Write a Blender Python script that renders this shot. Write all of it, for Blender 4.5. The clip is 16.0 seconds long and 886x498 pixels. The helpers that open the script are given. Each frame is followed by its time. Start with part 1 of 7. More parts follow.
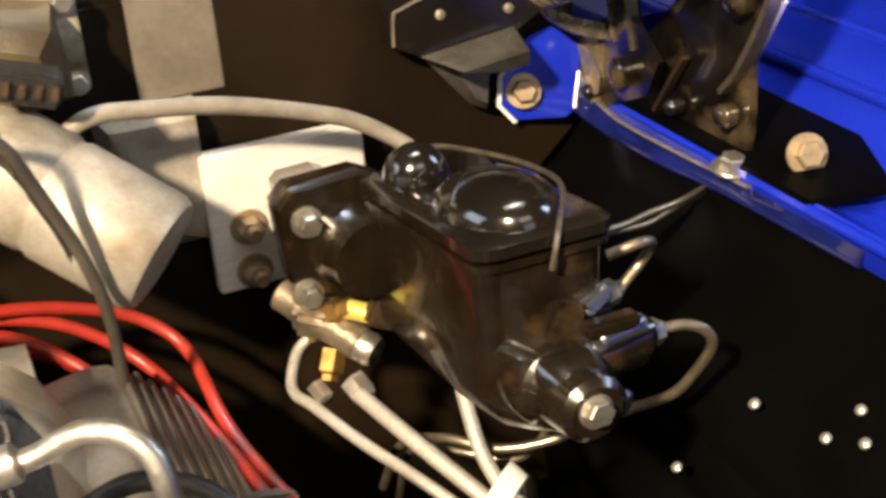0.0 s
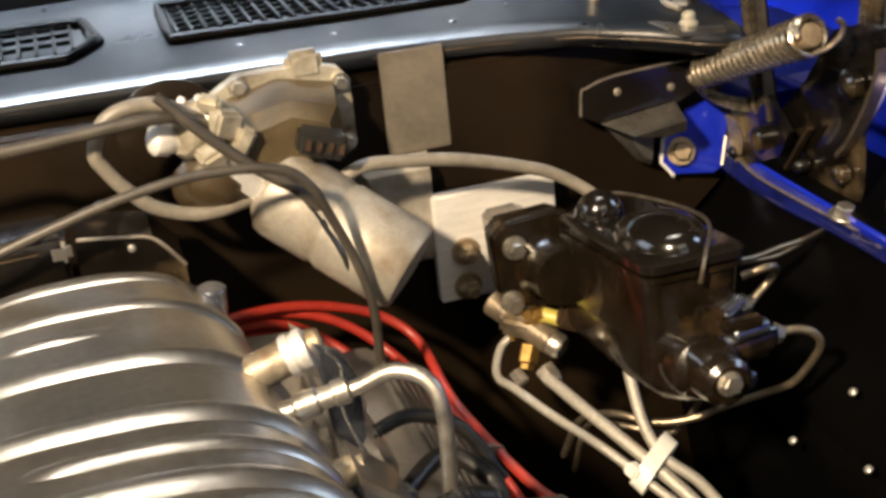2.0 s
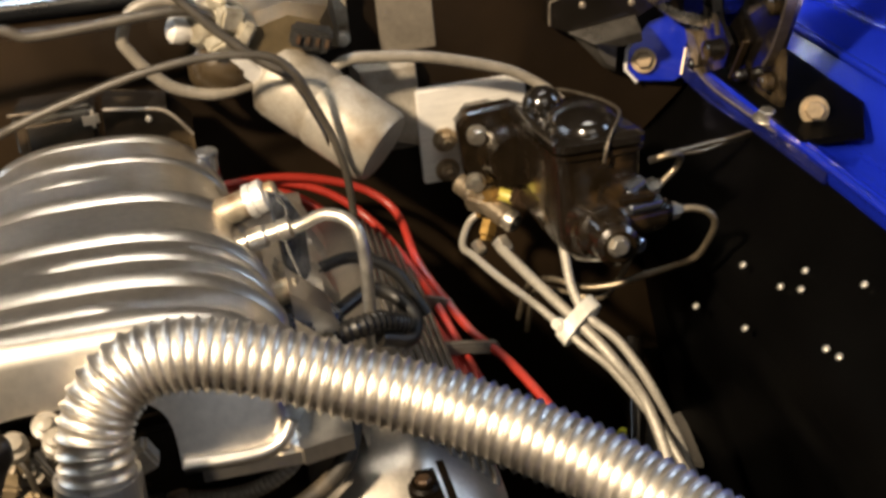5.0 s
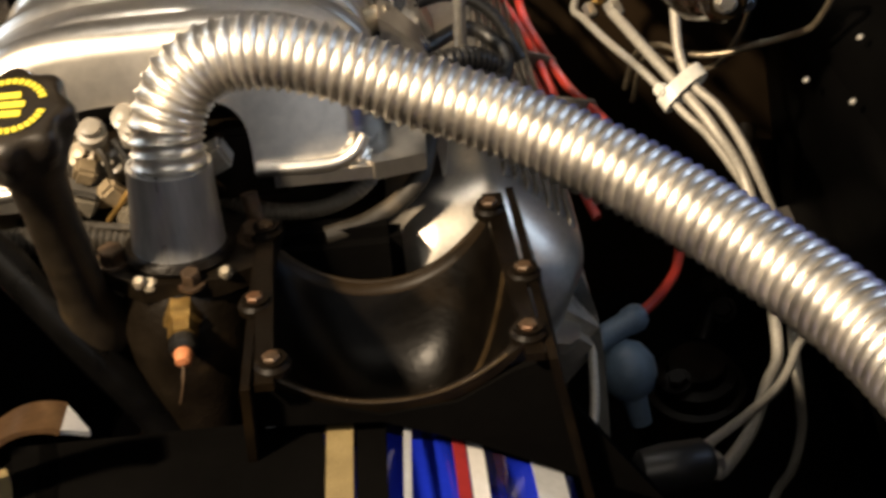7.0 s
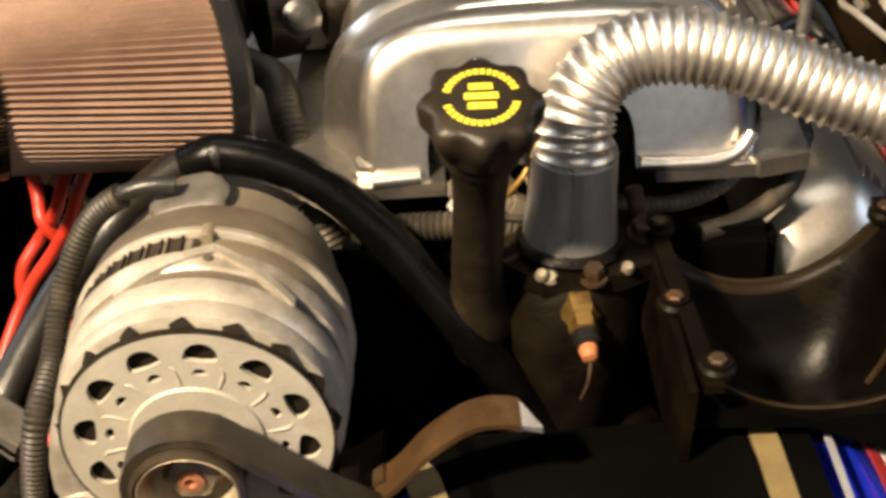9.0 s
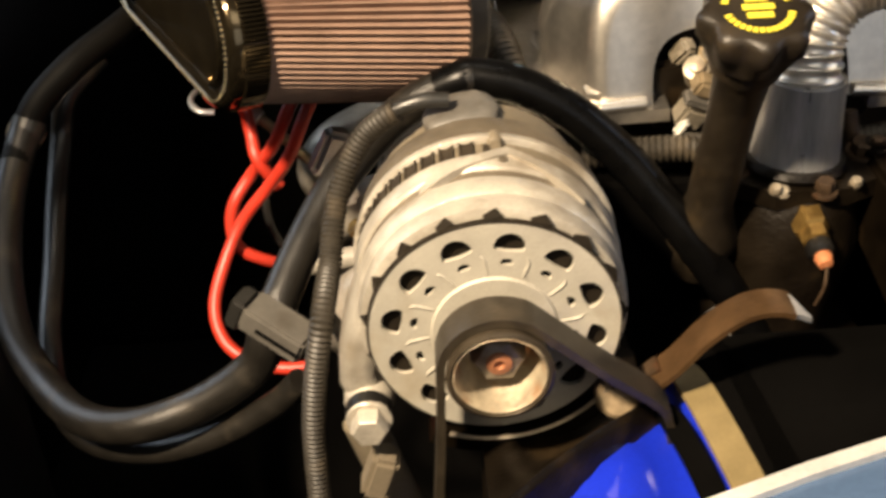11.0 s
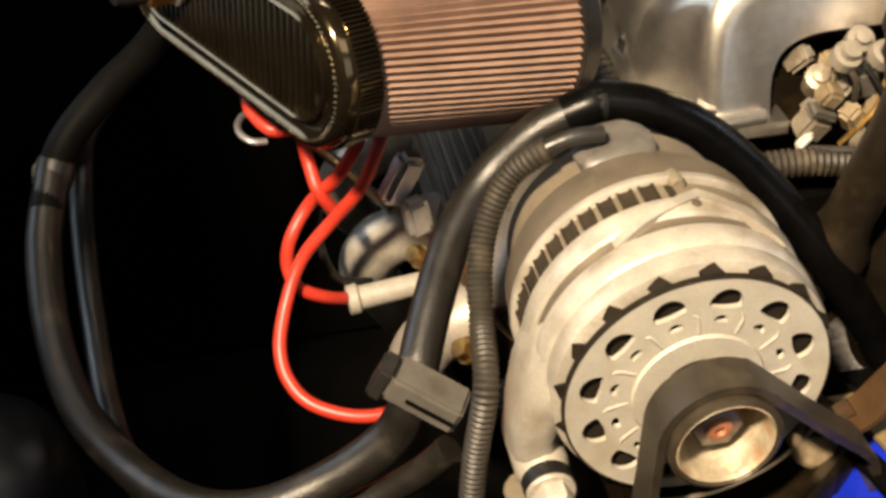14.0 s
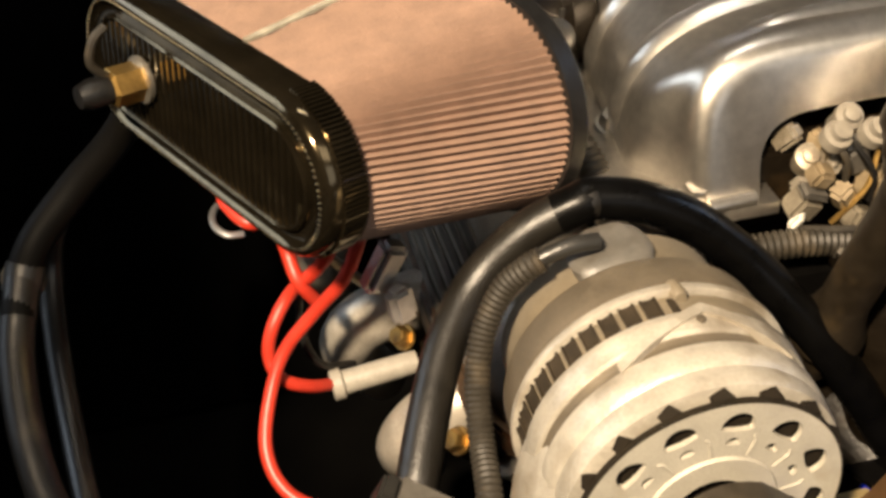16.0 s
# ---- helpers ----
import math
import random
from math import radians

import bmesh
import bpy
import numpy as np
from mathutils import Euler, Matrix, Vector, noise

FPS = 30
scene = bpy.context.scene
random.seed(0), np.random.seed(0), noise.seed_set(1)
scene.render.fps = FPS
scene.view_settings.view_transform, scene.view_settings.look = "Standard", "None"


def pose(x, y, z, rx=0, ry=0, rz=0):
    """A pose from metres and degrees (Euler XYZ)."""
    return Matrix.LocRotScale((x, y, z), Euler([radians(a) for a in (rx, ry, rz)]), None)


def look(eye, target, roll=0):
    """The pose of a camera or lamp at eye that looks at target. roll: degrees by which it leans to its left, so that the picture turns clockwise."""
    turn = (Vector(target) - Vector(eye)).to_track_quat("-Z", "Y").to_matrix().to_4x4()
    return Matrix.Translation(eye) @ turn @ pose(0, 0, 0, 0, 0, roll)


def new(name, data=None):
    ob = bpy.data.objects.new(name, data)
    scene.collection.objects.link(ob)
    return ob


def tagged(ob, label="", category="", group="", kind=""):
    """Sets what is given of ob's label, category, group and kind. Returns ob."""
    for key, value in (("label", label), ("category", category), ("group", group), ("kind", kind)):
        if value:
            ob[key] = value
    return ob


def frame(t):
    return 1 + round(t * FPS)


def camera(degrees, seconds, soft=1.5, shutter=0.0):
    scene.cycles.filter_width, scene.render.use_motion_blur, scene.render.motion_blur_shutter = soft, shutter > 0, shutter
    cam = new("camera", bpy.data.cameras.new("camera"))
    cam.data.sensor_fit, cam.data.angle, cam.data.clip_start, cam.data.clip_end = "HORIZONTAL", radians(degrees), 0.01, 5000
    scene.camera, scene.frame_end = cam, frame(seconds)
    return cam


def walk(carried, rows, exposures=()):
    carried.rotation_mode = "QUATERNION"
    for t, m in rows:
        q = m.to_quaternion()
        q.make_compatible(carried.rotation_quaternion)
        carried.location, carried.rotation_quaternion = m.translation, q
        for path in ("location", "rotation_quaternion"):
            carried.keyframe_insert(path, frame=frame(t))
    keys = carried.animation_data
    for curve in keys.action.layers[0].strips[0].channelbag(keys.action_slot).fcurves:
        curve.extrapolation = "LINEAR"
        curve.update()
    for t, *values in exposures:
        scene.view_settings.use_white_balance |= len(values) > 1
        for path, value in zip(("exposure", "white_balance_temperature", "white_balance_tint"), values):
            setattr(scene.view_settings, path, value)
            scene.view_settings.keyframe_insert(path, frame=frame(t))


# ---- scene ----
cam = camera(37.9, 16.0, soft=3.2, shutter=0.4)
PATH = [
    (0, (-0.004, -0.045, 1.225), (0.67, 1.617, 0.34), -4.5),
    (0.5, (-0.038, -0.091, 1.242), (0.595, 1.6, 0.379), -3.2),
    (1, (-0.066, -0.144, 1.256), (0.495, 1.574, 0.398), -4.7),
    (1.5, (-0.096, -0.201, 1.292), (0.42, 1.539, 0.453), -5.3),
    (2, (-0.115, -0.26, 1.321), (0.362, 1.509, 0.52), -5.8),
    (2.5, (-0.126, -0.321, 1.349), (0.33, 1.466, 0.575), -5.7),
    (3, (-0.134, -0.381, 1.361), (0.303, 1.415, 0.597), -4.2),
    (3.2, (-0.136, -0.405, 1.366), (0.295, 1.393, 0.605), -4.0),
    (5.3, (-0.015, -0.479, 1.329), (0.23, 1.284, 0.417), -5.4),
    (5.5, (-0.007, -0.485, 1.318), (0.202, 1.273, 0.386), -4.6),
    (6, (0.017, -0.493, 1.295), (0.151, 1.236, 0.299), -5.4),
    (6.5, (0.021, -0.501, 1.28), (0.114, 1.197, 0.227), -5.8),
    (7, (0.003, -0.501, 1.28), (0.028, 1.172, 0.183), -5.2),
    (7.5, (-0.036, -0.495, 1.284), (-0.04, 1.158, 0.158), -5.0),
    (8, (-0.101, -0.484, 1.294), (-0.131, 1.159, 0.154), -4.0),
    (8.5, (-0.163, -0.475, 1.301), (-0.187, 1.166, 0.157), -4.0),
    (8.7, (-0.186, -0.473, 1.301), (-0.204, 1.172, 0.163), -3.9),
    (10.8, (-0.356, -0.536, 1.292), (-0.35, 1.124, 0.176), -3.7),
    (11, (-0.373, -0.541, 1.286), (-0.367, 1.121, 0.173), -3.8),
    (11.5, (-0.416, -0.546, 1.277), (-0.426, 1.119, 0.168), -3.9),
    (12, (-0.456, -0.534, 1.276), (-0.456, 1.128, 0.163), -4.3),
    (12.5, (-0.493, -0.508, 1.287), (-0.431, 1.149, 0.169), -3.7),
    (13, (-0.524, -0.47, 1.289), (-0.369, 1.168, 0.152), -2.8),
    (13.5, (-0.534, -0.444, 1.295), (-0.31, 1.169, 0.135), -2.6),
    (14, (-0.543, -0.434, 1.3), (-0.274, 1.153, 0.112), -2.0),
    (14.5, (-0.545, -0.422, 1.312), (-0.247, 1.141, 0.1), -2.5),
    (15, (-0.548, -0.403, 1.322), (-0.22, 1.148, 0.103), -1.9),
    (15.5, (-0.549, -0.39, 1.334), (-0.225, 1.162, 0.115), -2.4),
    (16, (-0.549, -0.374, 1.341), (-0.215, 1.185, 0.134), -2.9),
]
walk(cam, [(t, look(eye, target, roll)) for t, eye, target, roll in PATH], exposures=((0, 0.6), (0.5, 0.55), (1.0, 0.38), (2.0, 0.0), (3, 0.05), (6, -0.11), (8.5, 0.05), (11, 0.08), (13, 0.09), (16, 0.0)))

# ---- world, lights ----
world = bpy.data.worlds.new("garage_air")
scene.world = world
world.use_nodes = True
world.node_tree.nodes["Background"].inputs[0].default_value = (0.55, 0.6, 0.75, 1)
world.node_tree.nodes["Background"].inputs[1].default_value = 0.012


def area_lamp(name, eye, target, w, h, power, colour):
    d = bpy.data.lights.new(name, "AREA")
    d.shape, d.size, d.size_y, d.energy, d.color = "RECTANGLE", w, h, power, colour
    ob = new(name, d)
    ob.matrix_world = look(eye, target)
    return ob


WARM, COOL = (1.0, 0.79, 0.55), (0.55, 0.72, 1.0)
work = bpy.data.lights.new("work_light", "SPOT")
work.energy, work.color, work.shadow_soft_size, work.spot_size, work.spot_blend = 520, WARM, 0.07, radians(40), 0.3
new("work_light", work).matrix_world = look((-1.07, -0.77, 2.26), (0.0, 0.22, 0.86))
# unseen fill lamp, added to give the plenum front something bright to reflect
area_lamp("plenum_front_fill", (0.25, -1.7, 2.7), (0.0, 0.4, 0.8), 1.5, 0.8, 9, (1.0, 0.90, 0.76))
# unseen lamp added overhead to draw bright lines along the plenum ribs
area_lamp("rib_highlight_fill", (0.05, 0.55, 2.85), (0.05, 0.56, 0.9), 1.5, 0.14, 1.05, (1.0, 0.94, 0.84)).data.spread = radians(36)
# added cool fill for the bluish shaded sides; no window is modelled
area_lamp("cool_right_fill", (2.2, 0.1, 2.0), (0.1, 0.3, 0.9), 0.5, 0.8, 13, COOL)
# added cool fill, sized to reflect in the plenum's left shoulder
area_lamp("cool_left_fill", (-2.5, 1.35, 2.0), (-0.3, 0.35, 0.95), 1.5, 1.1, 20, (0.78, 0.88, 1.0))
# unseen lamp added in front, only for reflections in polished metal
area_lamp("front_reflection_fill", (0.7, -3.4, 1.9), (0.0, 0.2, 0.95), 2.0, 1.5, 9, (0.95, 0.96, 1.0))
# unseen lamp added to whiten the sheets and put sheen on the cowl
area_lamp("cowl_sheet_fill", (0.0, 1.36, 1.95), (0.0, 1.14, 1.1), 0.9, 0.12, 21, (0.76, 0.87, 1.0)).data.spread = radians(44)

# ---- materials ----
MATS = {}


def mat(name, col, metal=0.0, rough=0.5, vary=0.25, scale=40.0, bump=0.0, bscale=200.0, coat=0.0, dirt=None, dirt_amount=0.5, rvar=0.12, trans=0.0, stretch=None, spec=0.5):
    """A principled material with broad stains, fine grain and a little relief."""
    m = bpy.data.materials.new(name)
    m.use_nodes = True
    nt = m.node_tree
    b = nt.nodes["Principled BSDF"]
    L = nt.links.new
    tc = nt.nodes.new("ShaderNodeTexCoord")
    src = tc.outputs["Object"]
    if stretch:
        mp = nt.nodes.new("ShaderNodeMapping")
        mp.inputs["Scale"].default_value = stretch
        L(src, mp.inputs[0])
        src = mp.outputs[0]
    big, fine = nt.nodes.new("ShaderNodeTexNoise"), nt.nodes.new("ShaderNodeTexNoise")
    big.inputs["Scale"].default_value, big.inputs["Detail"].default_value = scale, 5
    fine.inputs["Scale"].default_value, fine.inputs["Detail"].default_value = bscale, 4
    L(src, big.inputs["Vector"]), L(src, fine.inputs["Vector"])
    ramp = nt.nodes.new("ShaderNodeValToRGB")
    ramp.color_ramp.elements[0].position, ramp.color_ramp.elements[1].position = 0.3, 0.7
    lo = [c * (1 - vary) for c in col]
    hi = [min(1, c * (1 + vary * 0.6)) for c in col]
    ramp.color_ramp.elements[0].color, ramp.color_ramp.elements[1].color = (*lo, 1), (*hi, 1)
    L(big.outputs[0], ramp.inputs[0])
    out = ramp.outputs[0]
    grain = nt.nodes.new("ShaderNodeMix")
    grain.data_type, grain.blend_type = "RGBA", "MULTIPLY"
    grain.inputs[0].default_value = 0.35
    L(out, grain.inputs[6]), L(fine.outputs[0], grain.inputs[7])
    out = grain.outputs[2]
    if dirt:
        mus = nt.nodes.new("ShaderNodeTexNoise")
        mus.inputs["Scale"].default_value, mus.inputs["Detail"].default_value = scale * 0.45, 8
        L(src, mus.inputs["Vector"])
        r2 = nt.nodes.new("ShaderNodeValToRGB")
        r2.color_ramp.elements[0].position, r2.color_ramp.elements[1].position = 0.62 - 0.3 * dirt_amount, 0.8 - 0.2 * dirt_amount
        L(mus.outputs[0], r2.inputs[0])
        mx = nt.nodes.new("ShaderNodeMix")
        mx.data_type = "RGBA"
        L(r2.outputs[0], mx.inputs[0]), L(out, mx.inputs[6])
        mx.inputs[7].default_value = (*dirt, 1)
        out = mx.outputs[2]
    L(out, b.inputs["Base Color"])
    rr = nt.nodes.new("ShaderNodeMapRange")
    rr.inputs["To Min"].default_value, rr.inputs["To Max"].default_value = max(0.02, rough - rvar), min(1, rough + rvar)
    L(big.outputs[0], rr.inputs[0]), L(rr.outputs[0], b.inputs["Roughness"])
    b.inputs["Metallic"].default_value = metal
    b.inputs["Specular IOR Level"].default_value = spec
    b.inputs["Coat Weight"].default_value = coat
    b.inputs["Coat Roughness"].default_value = 0.06
    b.inputs["Transmission Weight"].default_value = trans
    if bump:
        bp = nt.nodes.new("ShaderNodeBump")
        bp.inputs["Strength"].default_value, bp.inputs["Distance"].default_value = bump, 0.001
        L(fine.outputs[0], bp.inputs["Height"]), L(bp.outputs[0], b.inputs["Normal"])
    MATS[name] = m
    return m


POLISHED = mat("polished_aluminium", (0.82, 0.77, 0.69), 0.97, 0.31, 0.12, 14, 0.04, 160, rvar=0.06, dirt=(0.42, 0.36, 0.27), dirt_amount=0.15)
FLEX = mat("stainless_flex", (0.90, 0.85, 0.765), 1.0, 0.40, 0.10, 60, 0.1, 300)
CHROME = mat("dull_chrome_tube", (0.66, 0.66, 0.67), 0.9, 0.42, 0.2, 30, 0.15, 180)
RAWALU = mat("machined_aluminium", (0.84, 0.82, 0.78), 0.55, 0.42, 0.12, 40, 0.15, 400)
CASTALU = mat("cast_aluminium", (0.56, 0.52, 0.45), 0.75, 0.5, 0.25, 60, 0.45, 500, dirt=(0.16, 0.11, 0.06), dirt_amount=0.35)
ALTALU = mat("chalky_alternator_alloy", (0.48, 0.44, 0.37), 0.3, 0.36, 0.25, 45, 0.45, 480, dirt=(0.12, 0.088, 0.05), dirt_amount=0.42)
ALTDARK = mat("grey_brown_stator", (0.105, 0.084, 0.057), 0.1, 0.62, 0.2, 50, 0.35, 420, dirt=(0.16, 0.13, 0.09), dirt_amount=0.12)
FANALU = mat("fan_plate", (0.47, 0.44, 0.37), 0.2, 0.6, 0.12, 60, 0.5, 700, dirt=(0.3, 0.26, 0.19), dirt_amount=0.12)
DARKCAST = mat("oily_dark_casting", (0.0080, 0.0056, 0.0032), 0.1, 0.36, 0.45, 40, 0.5, 350, dirt=(0.034, 0.021, 0.009), dirt_amount=0.12, spec=0.25)
GREYGLOSS = mat("pale_grey_gloss_steel", (0.30, 0.28, 0.25), 0.75, 0.3, 0.35, 30, 0.15, 140, coat=0.4, dirt=(0.03, 0.025, 0.018), dirt_amount=0.45)
# darker copy of the blue car paint, with the shade in its colour
SHADEBLUE = mat("shaded_blue_paint", (0.008, 0.012, 0.10), 0.1, 0.14, 0.5, 12, 0.25, 60, coat=1.0)
GLOSSBLACK = mat("gloss_black_paint", (0.009, 0.0072, 0.0052), 0.0, 0.18, 0.3, 20, 0.14, 140, coat=0.6, dirt=(0.05, 0.036, 0.02), dirt_amount=0.05)
COWLBLACK = mat("gloss_black_cowl_paint", (0.007, 0.008, 0.010), 0.0, 0.31, 0.4, 14, 0.15, 120, coat=0.12, dirt=(0.03, 0.03, 0.032), dirt_amount=0.3, spec=0.28)
CRADLEBROWN = mat("dark_brown_bracket", (0.017, 0.0105, 0.0045), 0.0, 0.45, 0.5, 25, 0.08, 200, dirt=(0.003, 0.002, 0.001), dirt_amount=0.3, spec=0.14)
BOWLSHADE = mat("oiled_bowl_shade", (0.0022, 0.0016, 0.001), 0.0, 0.36, 0.5, 40, 0.25, 200, spec=0.1, dirt=(0.009, 0.0055, 0.0022), dirt_amount=0.15)
CRADLE = mat("black_oiled_bracket", (0.0045, 0.0030, 0.0016), 0.0, 0.42, 0.5, 40, 0.25, 300, dirt=(0.010, 0.006, 0.0025), dirt_amount=0.2, spec=0.08)
COILSTEEL = mat("bare_coil_steel", (0.46, 0.39, 0.29), 0.9, 0.27, 0.3, 120, 0.2, 400)
SPRINGSTEEL = mat("oiled_spring_steel", (0.2, 0.165, 0.12), 0.8, 0.35, 0.3, 120, 0.2, 400)
# brown tint and blotches stand in for warm sheen on the black paint
SATINBLACK = mat("satin_black_paint", (0.0125, 0.0080, 0.0042), 0.0, 0.4, 0.45, 6, 0.2, 220, dirt=(0.03, 0.0185, 0.009), dirt_amount=0.28, spec=0.14)
MCBLACK = mat("black_cast_iron_paint", (0.012, 0.008, 0.004), 0.1, 0.24, 0.4, 50, 0.5, 160, coat=0.5, dirt=(0.06, 0.036, 0.015), dirt_amount=0.2, rvar=0.12)
FENDERBLACK = mat("black_wheelhouse_paint", (0.0018, 0.0017, 0.0016), 0.0, 0.4, 0.3, 10, 0.15, 140, spec=0.03)
# black without reflections: paints shade in hollows, also serves plain black parts
SHADEBLACK = mat("flat_black_and_shade", (0.003, 0.0028, 0.0026), 0.0, 0.8, 0.3, 12, 0.2, 200, spec=0.0)
SLEEVE = mat("matt_black_sleeve", (0.004, 0.0034, 0.0026), 0.0, 0.6, 0.3, 60, 0.2, 400, spec=0.1)
HOSERUBBER = mat("dusty_black_hose", (0.011, 0.0095, 0.0075), 0.0, 0.36, 0.3, 80, 0.35, 620, spec=0.5, rvar=0.06, dirt=(0.04, 0.033, 0.024), dirt_amount=0.15)
RUBBER = mat("black_rubber_hose", (0.009, 0.0085, 0.008), 0.0, 0.36, 0.3, 80, 0.35, 620, spec=0.4, rvar=0.08, dirt=(0.03, 0.026, 0.02), dirt_amount=0.12)
BELT = mat("worn_drive_belt", (0.026, 0.020, 0.0125), 0.0, 0.45, 0.35, 80, 0.35, 500, dirt=(0.05, 0.038, 0.024), dirt_amount=0.2)
LOOM = mat("dusty_split_loom", (0.0260, 0.0215, 0.0149), 0.0, 0.5, 0.3, 80, 0.2, 500, dirt=(0.09, 0.07, 0.045), dirt_amount=0.2)
# darker copy of RED for leads that get less light
SHADERED = mat("shaded_red_silicone_wire", (0.34, 0.026, 0.015), 0.0, 0.42, 0.2, 60, 0.1, 300, dirt=(0.16, 0.03, 0.02), dirt_amount=0.3)
RED = mat("red_silicone_wire", (0.52, 0.036, 0.018), 0.0, 0.42, 0.15, 60, 0.1, 300)
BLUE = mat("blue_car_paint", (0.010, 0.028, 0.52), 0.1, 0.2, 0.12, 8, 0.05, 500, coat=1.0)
STEEL = mat("plated_steel", (0.58, 0.54, 0.46), 0.9, 0.35, 0.25, 90, 0.2, 500)
RUSTY = mat("rusty_bolt_steel", (0.075, 0.046, 0.025), 0.5, 0.5, 0.4, 120, 0.5, 500, dirt=(0.11, 0.045, 0.017), dirt_amount=0.25)
ORANGERUST = mat("orange_rust", (0.55, 0.2, 0.08), 0.2, 0.65, 0.35, 150, 0.4, 500)
TANBOLT = mat("tan_anodised_bolt", (0.42, 0.32, 0.2), 0.6, 0.5, 0.25, 120, 0.3, 500)
VALVEGREY = mat("grimy_valve_casting", (0.26, 0.21, 0.145), 0.6, 0.4, 0.35, 80, 0.4, 400, dirt=(0.06, 0.04, 0.02), dirt_amount=0.45)
BRASS = mat("brass_fitting", (0.45, 0.28, 0.085), 0.9, 0.4, 0.3, 90, 0.25, 500, dirt=(0.10, 0.06, 0.025), dirt_amount=0.35)
TAGYELLOW = mat("yellow_green_tag", (0.55, 0.60, 0.03), 0.0, 0.5, 0.2, 90)
YELLOW = mat("yellow_plastic", (0.52, 0.45, 0.09), 0.0, 0.4, 0.15, 90)
BRAID = mat("braided_line_jacket", (0.44, 0.41, 0.35), 0.3, 0.38, 0.25, 500, 0.5, 900)
TUBESTEEL = mat("steel_brake_tube", (0.36, 0.30, 0.21), 0.85, 0.35, 0.3, 120, 0.1, 500)
TIE = mat("white_nylon_tie", (0.78, 0.76, 0.68), 0.0, 0.4, 0.1, 90)
GREYTUBE = mat("grey_vacuum_tube", (0.23, 0.205, 0.165), 0.0, 0.4, 0.25, 60)
CREAM = mat("cream_wiper_casting", (0.60, 0.55, 0.43), 0.4, 0.4, 0.35, 60, 0.35, 400, dirt=(0.09, 0.06, 0.03), dirt_amount=0.55)
CAN = mat("pale_motor_can", (0.40, 0.365, 0.305), 0.3, 0.46, 0.22, 50, 0.15, 400, dirt=(0.16, 0.12, 0.075), dirt_amount=0.3)
PLEAT = mat("pink_filter_gauze", (0.268, 0.168, 0.120), 0.0, 0.75, 0.16, 60, 0.6, 900)
BLACKCHROME = mat("smoked_black_chrome", (0.125, 0.098, 0.058), 0.95, 0.12, 0.3, 40, 0.03, 300, rvar=0.04)
PLASTIC = mat("black_plastic", (0.02, 0.019, 0.017), 0.0, 0.36, 0.2, 60, 0.25, 500)
CAPBLACK = mat("greasy_brown_black_cap", (0.017, 0.0125, 0.0075), 0.0, 0.42, 0.35, 70, 0.3, 600, spec=0.35, dirt=(0.035, 0.024, 0.012), dirt_amount=0.2)
INK = mat("yellow_print", (0.75, 0.62, 0.05), 0.0, 0.5, 0.1, 90)
GREYCLIP = mat("grey_plastic_clip", (0.10, 0.092, 0.08), 0.0, 0.45, 0.2, 90, 0.15, 500, dirt=(0.035, 0.028, 0.02), dirt_amount=0.3)
BOOT = mat("grey_ceramic_boot", (0.34, 0.315, 0.27), 0.0, 0.5, 0.15, 90, 0.15, 500)
BLUEGREY = mat("blue_grey_rubber_boot", (0.11, 0.16, 0.22), 0.0, 0.45, 0.15, 90, 0.2, 500)
FINS = mat("satin_finned_cover", (0.20, 0.18, 0.155), 0.6, 0.42, 0.25, 30, 0.2, 400, dirt=(0.10, 0.075, 0.045), dirt_amount=0.3)
HEADER = mat("matt_coated_header", (0.44, 0.40, 0.34), 0.4, 0.38, 0.2, 50, 0.2, 400, dirt=(0.25, 0.19, 0.12), dirt_amount=0.2)
LITGREY = mat("grey_light_strip", (0.17, 0.145, 0.11), 0.1, 0.5, 0.3, 20, 0.2, 200)
PAPER = mat("white_masking_sheet", (0.82, 0.8, 0.78), 0.0, 0.55, 0.06, 8)
CARD = mat("brown_card", (0.34, 0.24, 0.16), 0.0, 0.7, 0.1, 12)
RIVETW = mat("dull_rivet", (0.5, 0.48, 0.43), 0.7, 0.35, 0.1, 90)
CONCRETE = mat("dark_garage_concrete", (0.09, 0.085, 0.08), 0.0, 0.7, 0.3, 3, 0.3, 60)
WALLP = mat("garage_plaster", (0.2, 0.18, 0.16), 0.0, 0.8, 0.15, 2, 0.2, 60)
CLEARNYLON = mat("milky_connector_plastic", (0.19, 0.165, 0.125), 0.0, 0.25, 0.35, 70, 0.25, 400, dirt=(0.05, 0.038, 0.02), dirt_amount=0.5)
REDDULL = mat("dull_red_reflection", (0.35, 0.03, 0.03), 0.0, 0.4, 0.15, 60)
TAN = mat("tan_reflection", (0.2, 0.15, 0.065), 0.0, 0.6, 0.2, 50, 0.4, 600)
FROST = mat("frosted_grey_sleeve", (0.52, 0.52, 0.52), 0.7, 0.3, 0.4, 22, 0.25, 160, stretch=(3, 3, 0.4), rvar=0.12)
SHAFT = mat("orange_brown_shaft", (0.42, 0.17, 0.08), 0.3, 0.55, 0.3, 150, 0.3, 500)
PULLEYBROWN = mat("brown_glazed_rim", (0.10, 0.055, 0.024), 0.4, 0.36, 0.4, 40, 0.2, 300, dirt=(0.16, 0.10, 0.05), dirt_amount=0.3)
ALTMID = mat("tan_dusty_alloy", (0.165, 0.135, 0.092), 0.1, 0.65, 0.15, 40, 0.35, 450, dirt=(0.11, 0.085, 0.05), dirt_amount=0.1)
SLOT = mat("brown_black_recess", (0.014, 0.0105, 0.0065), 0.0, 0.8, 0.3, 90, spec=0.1)
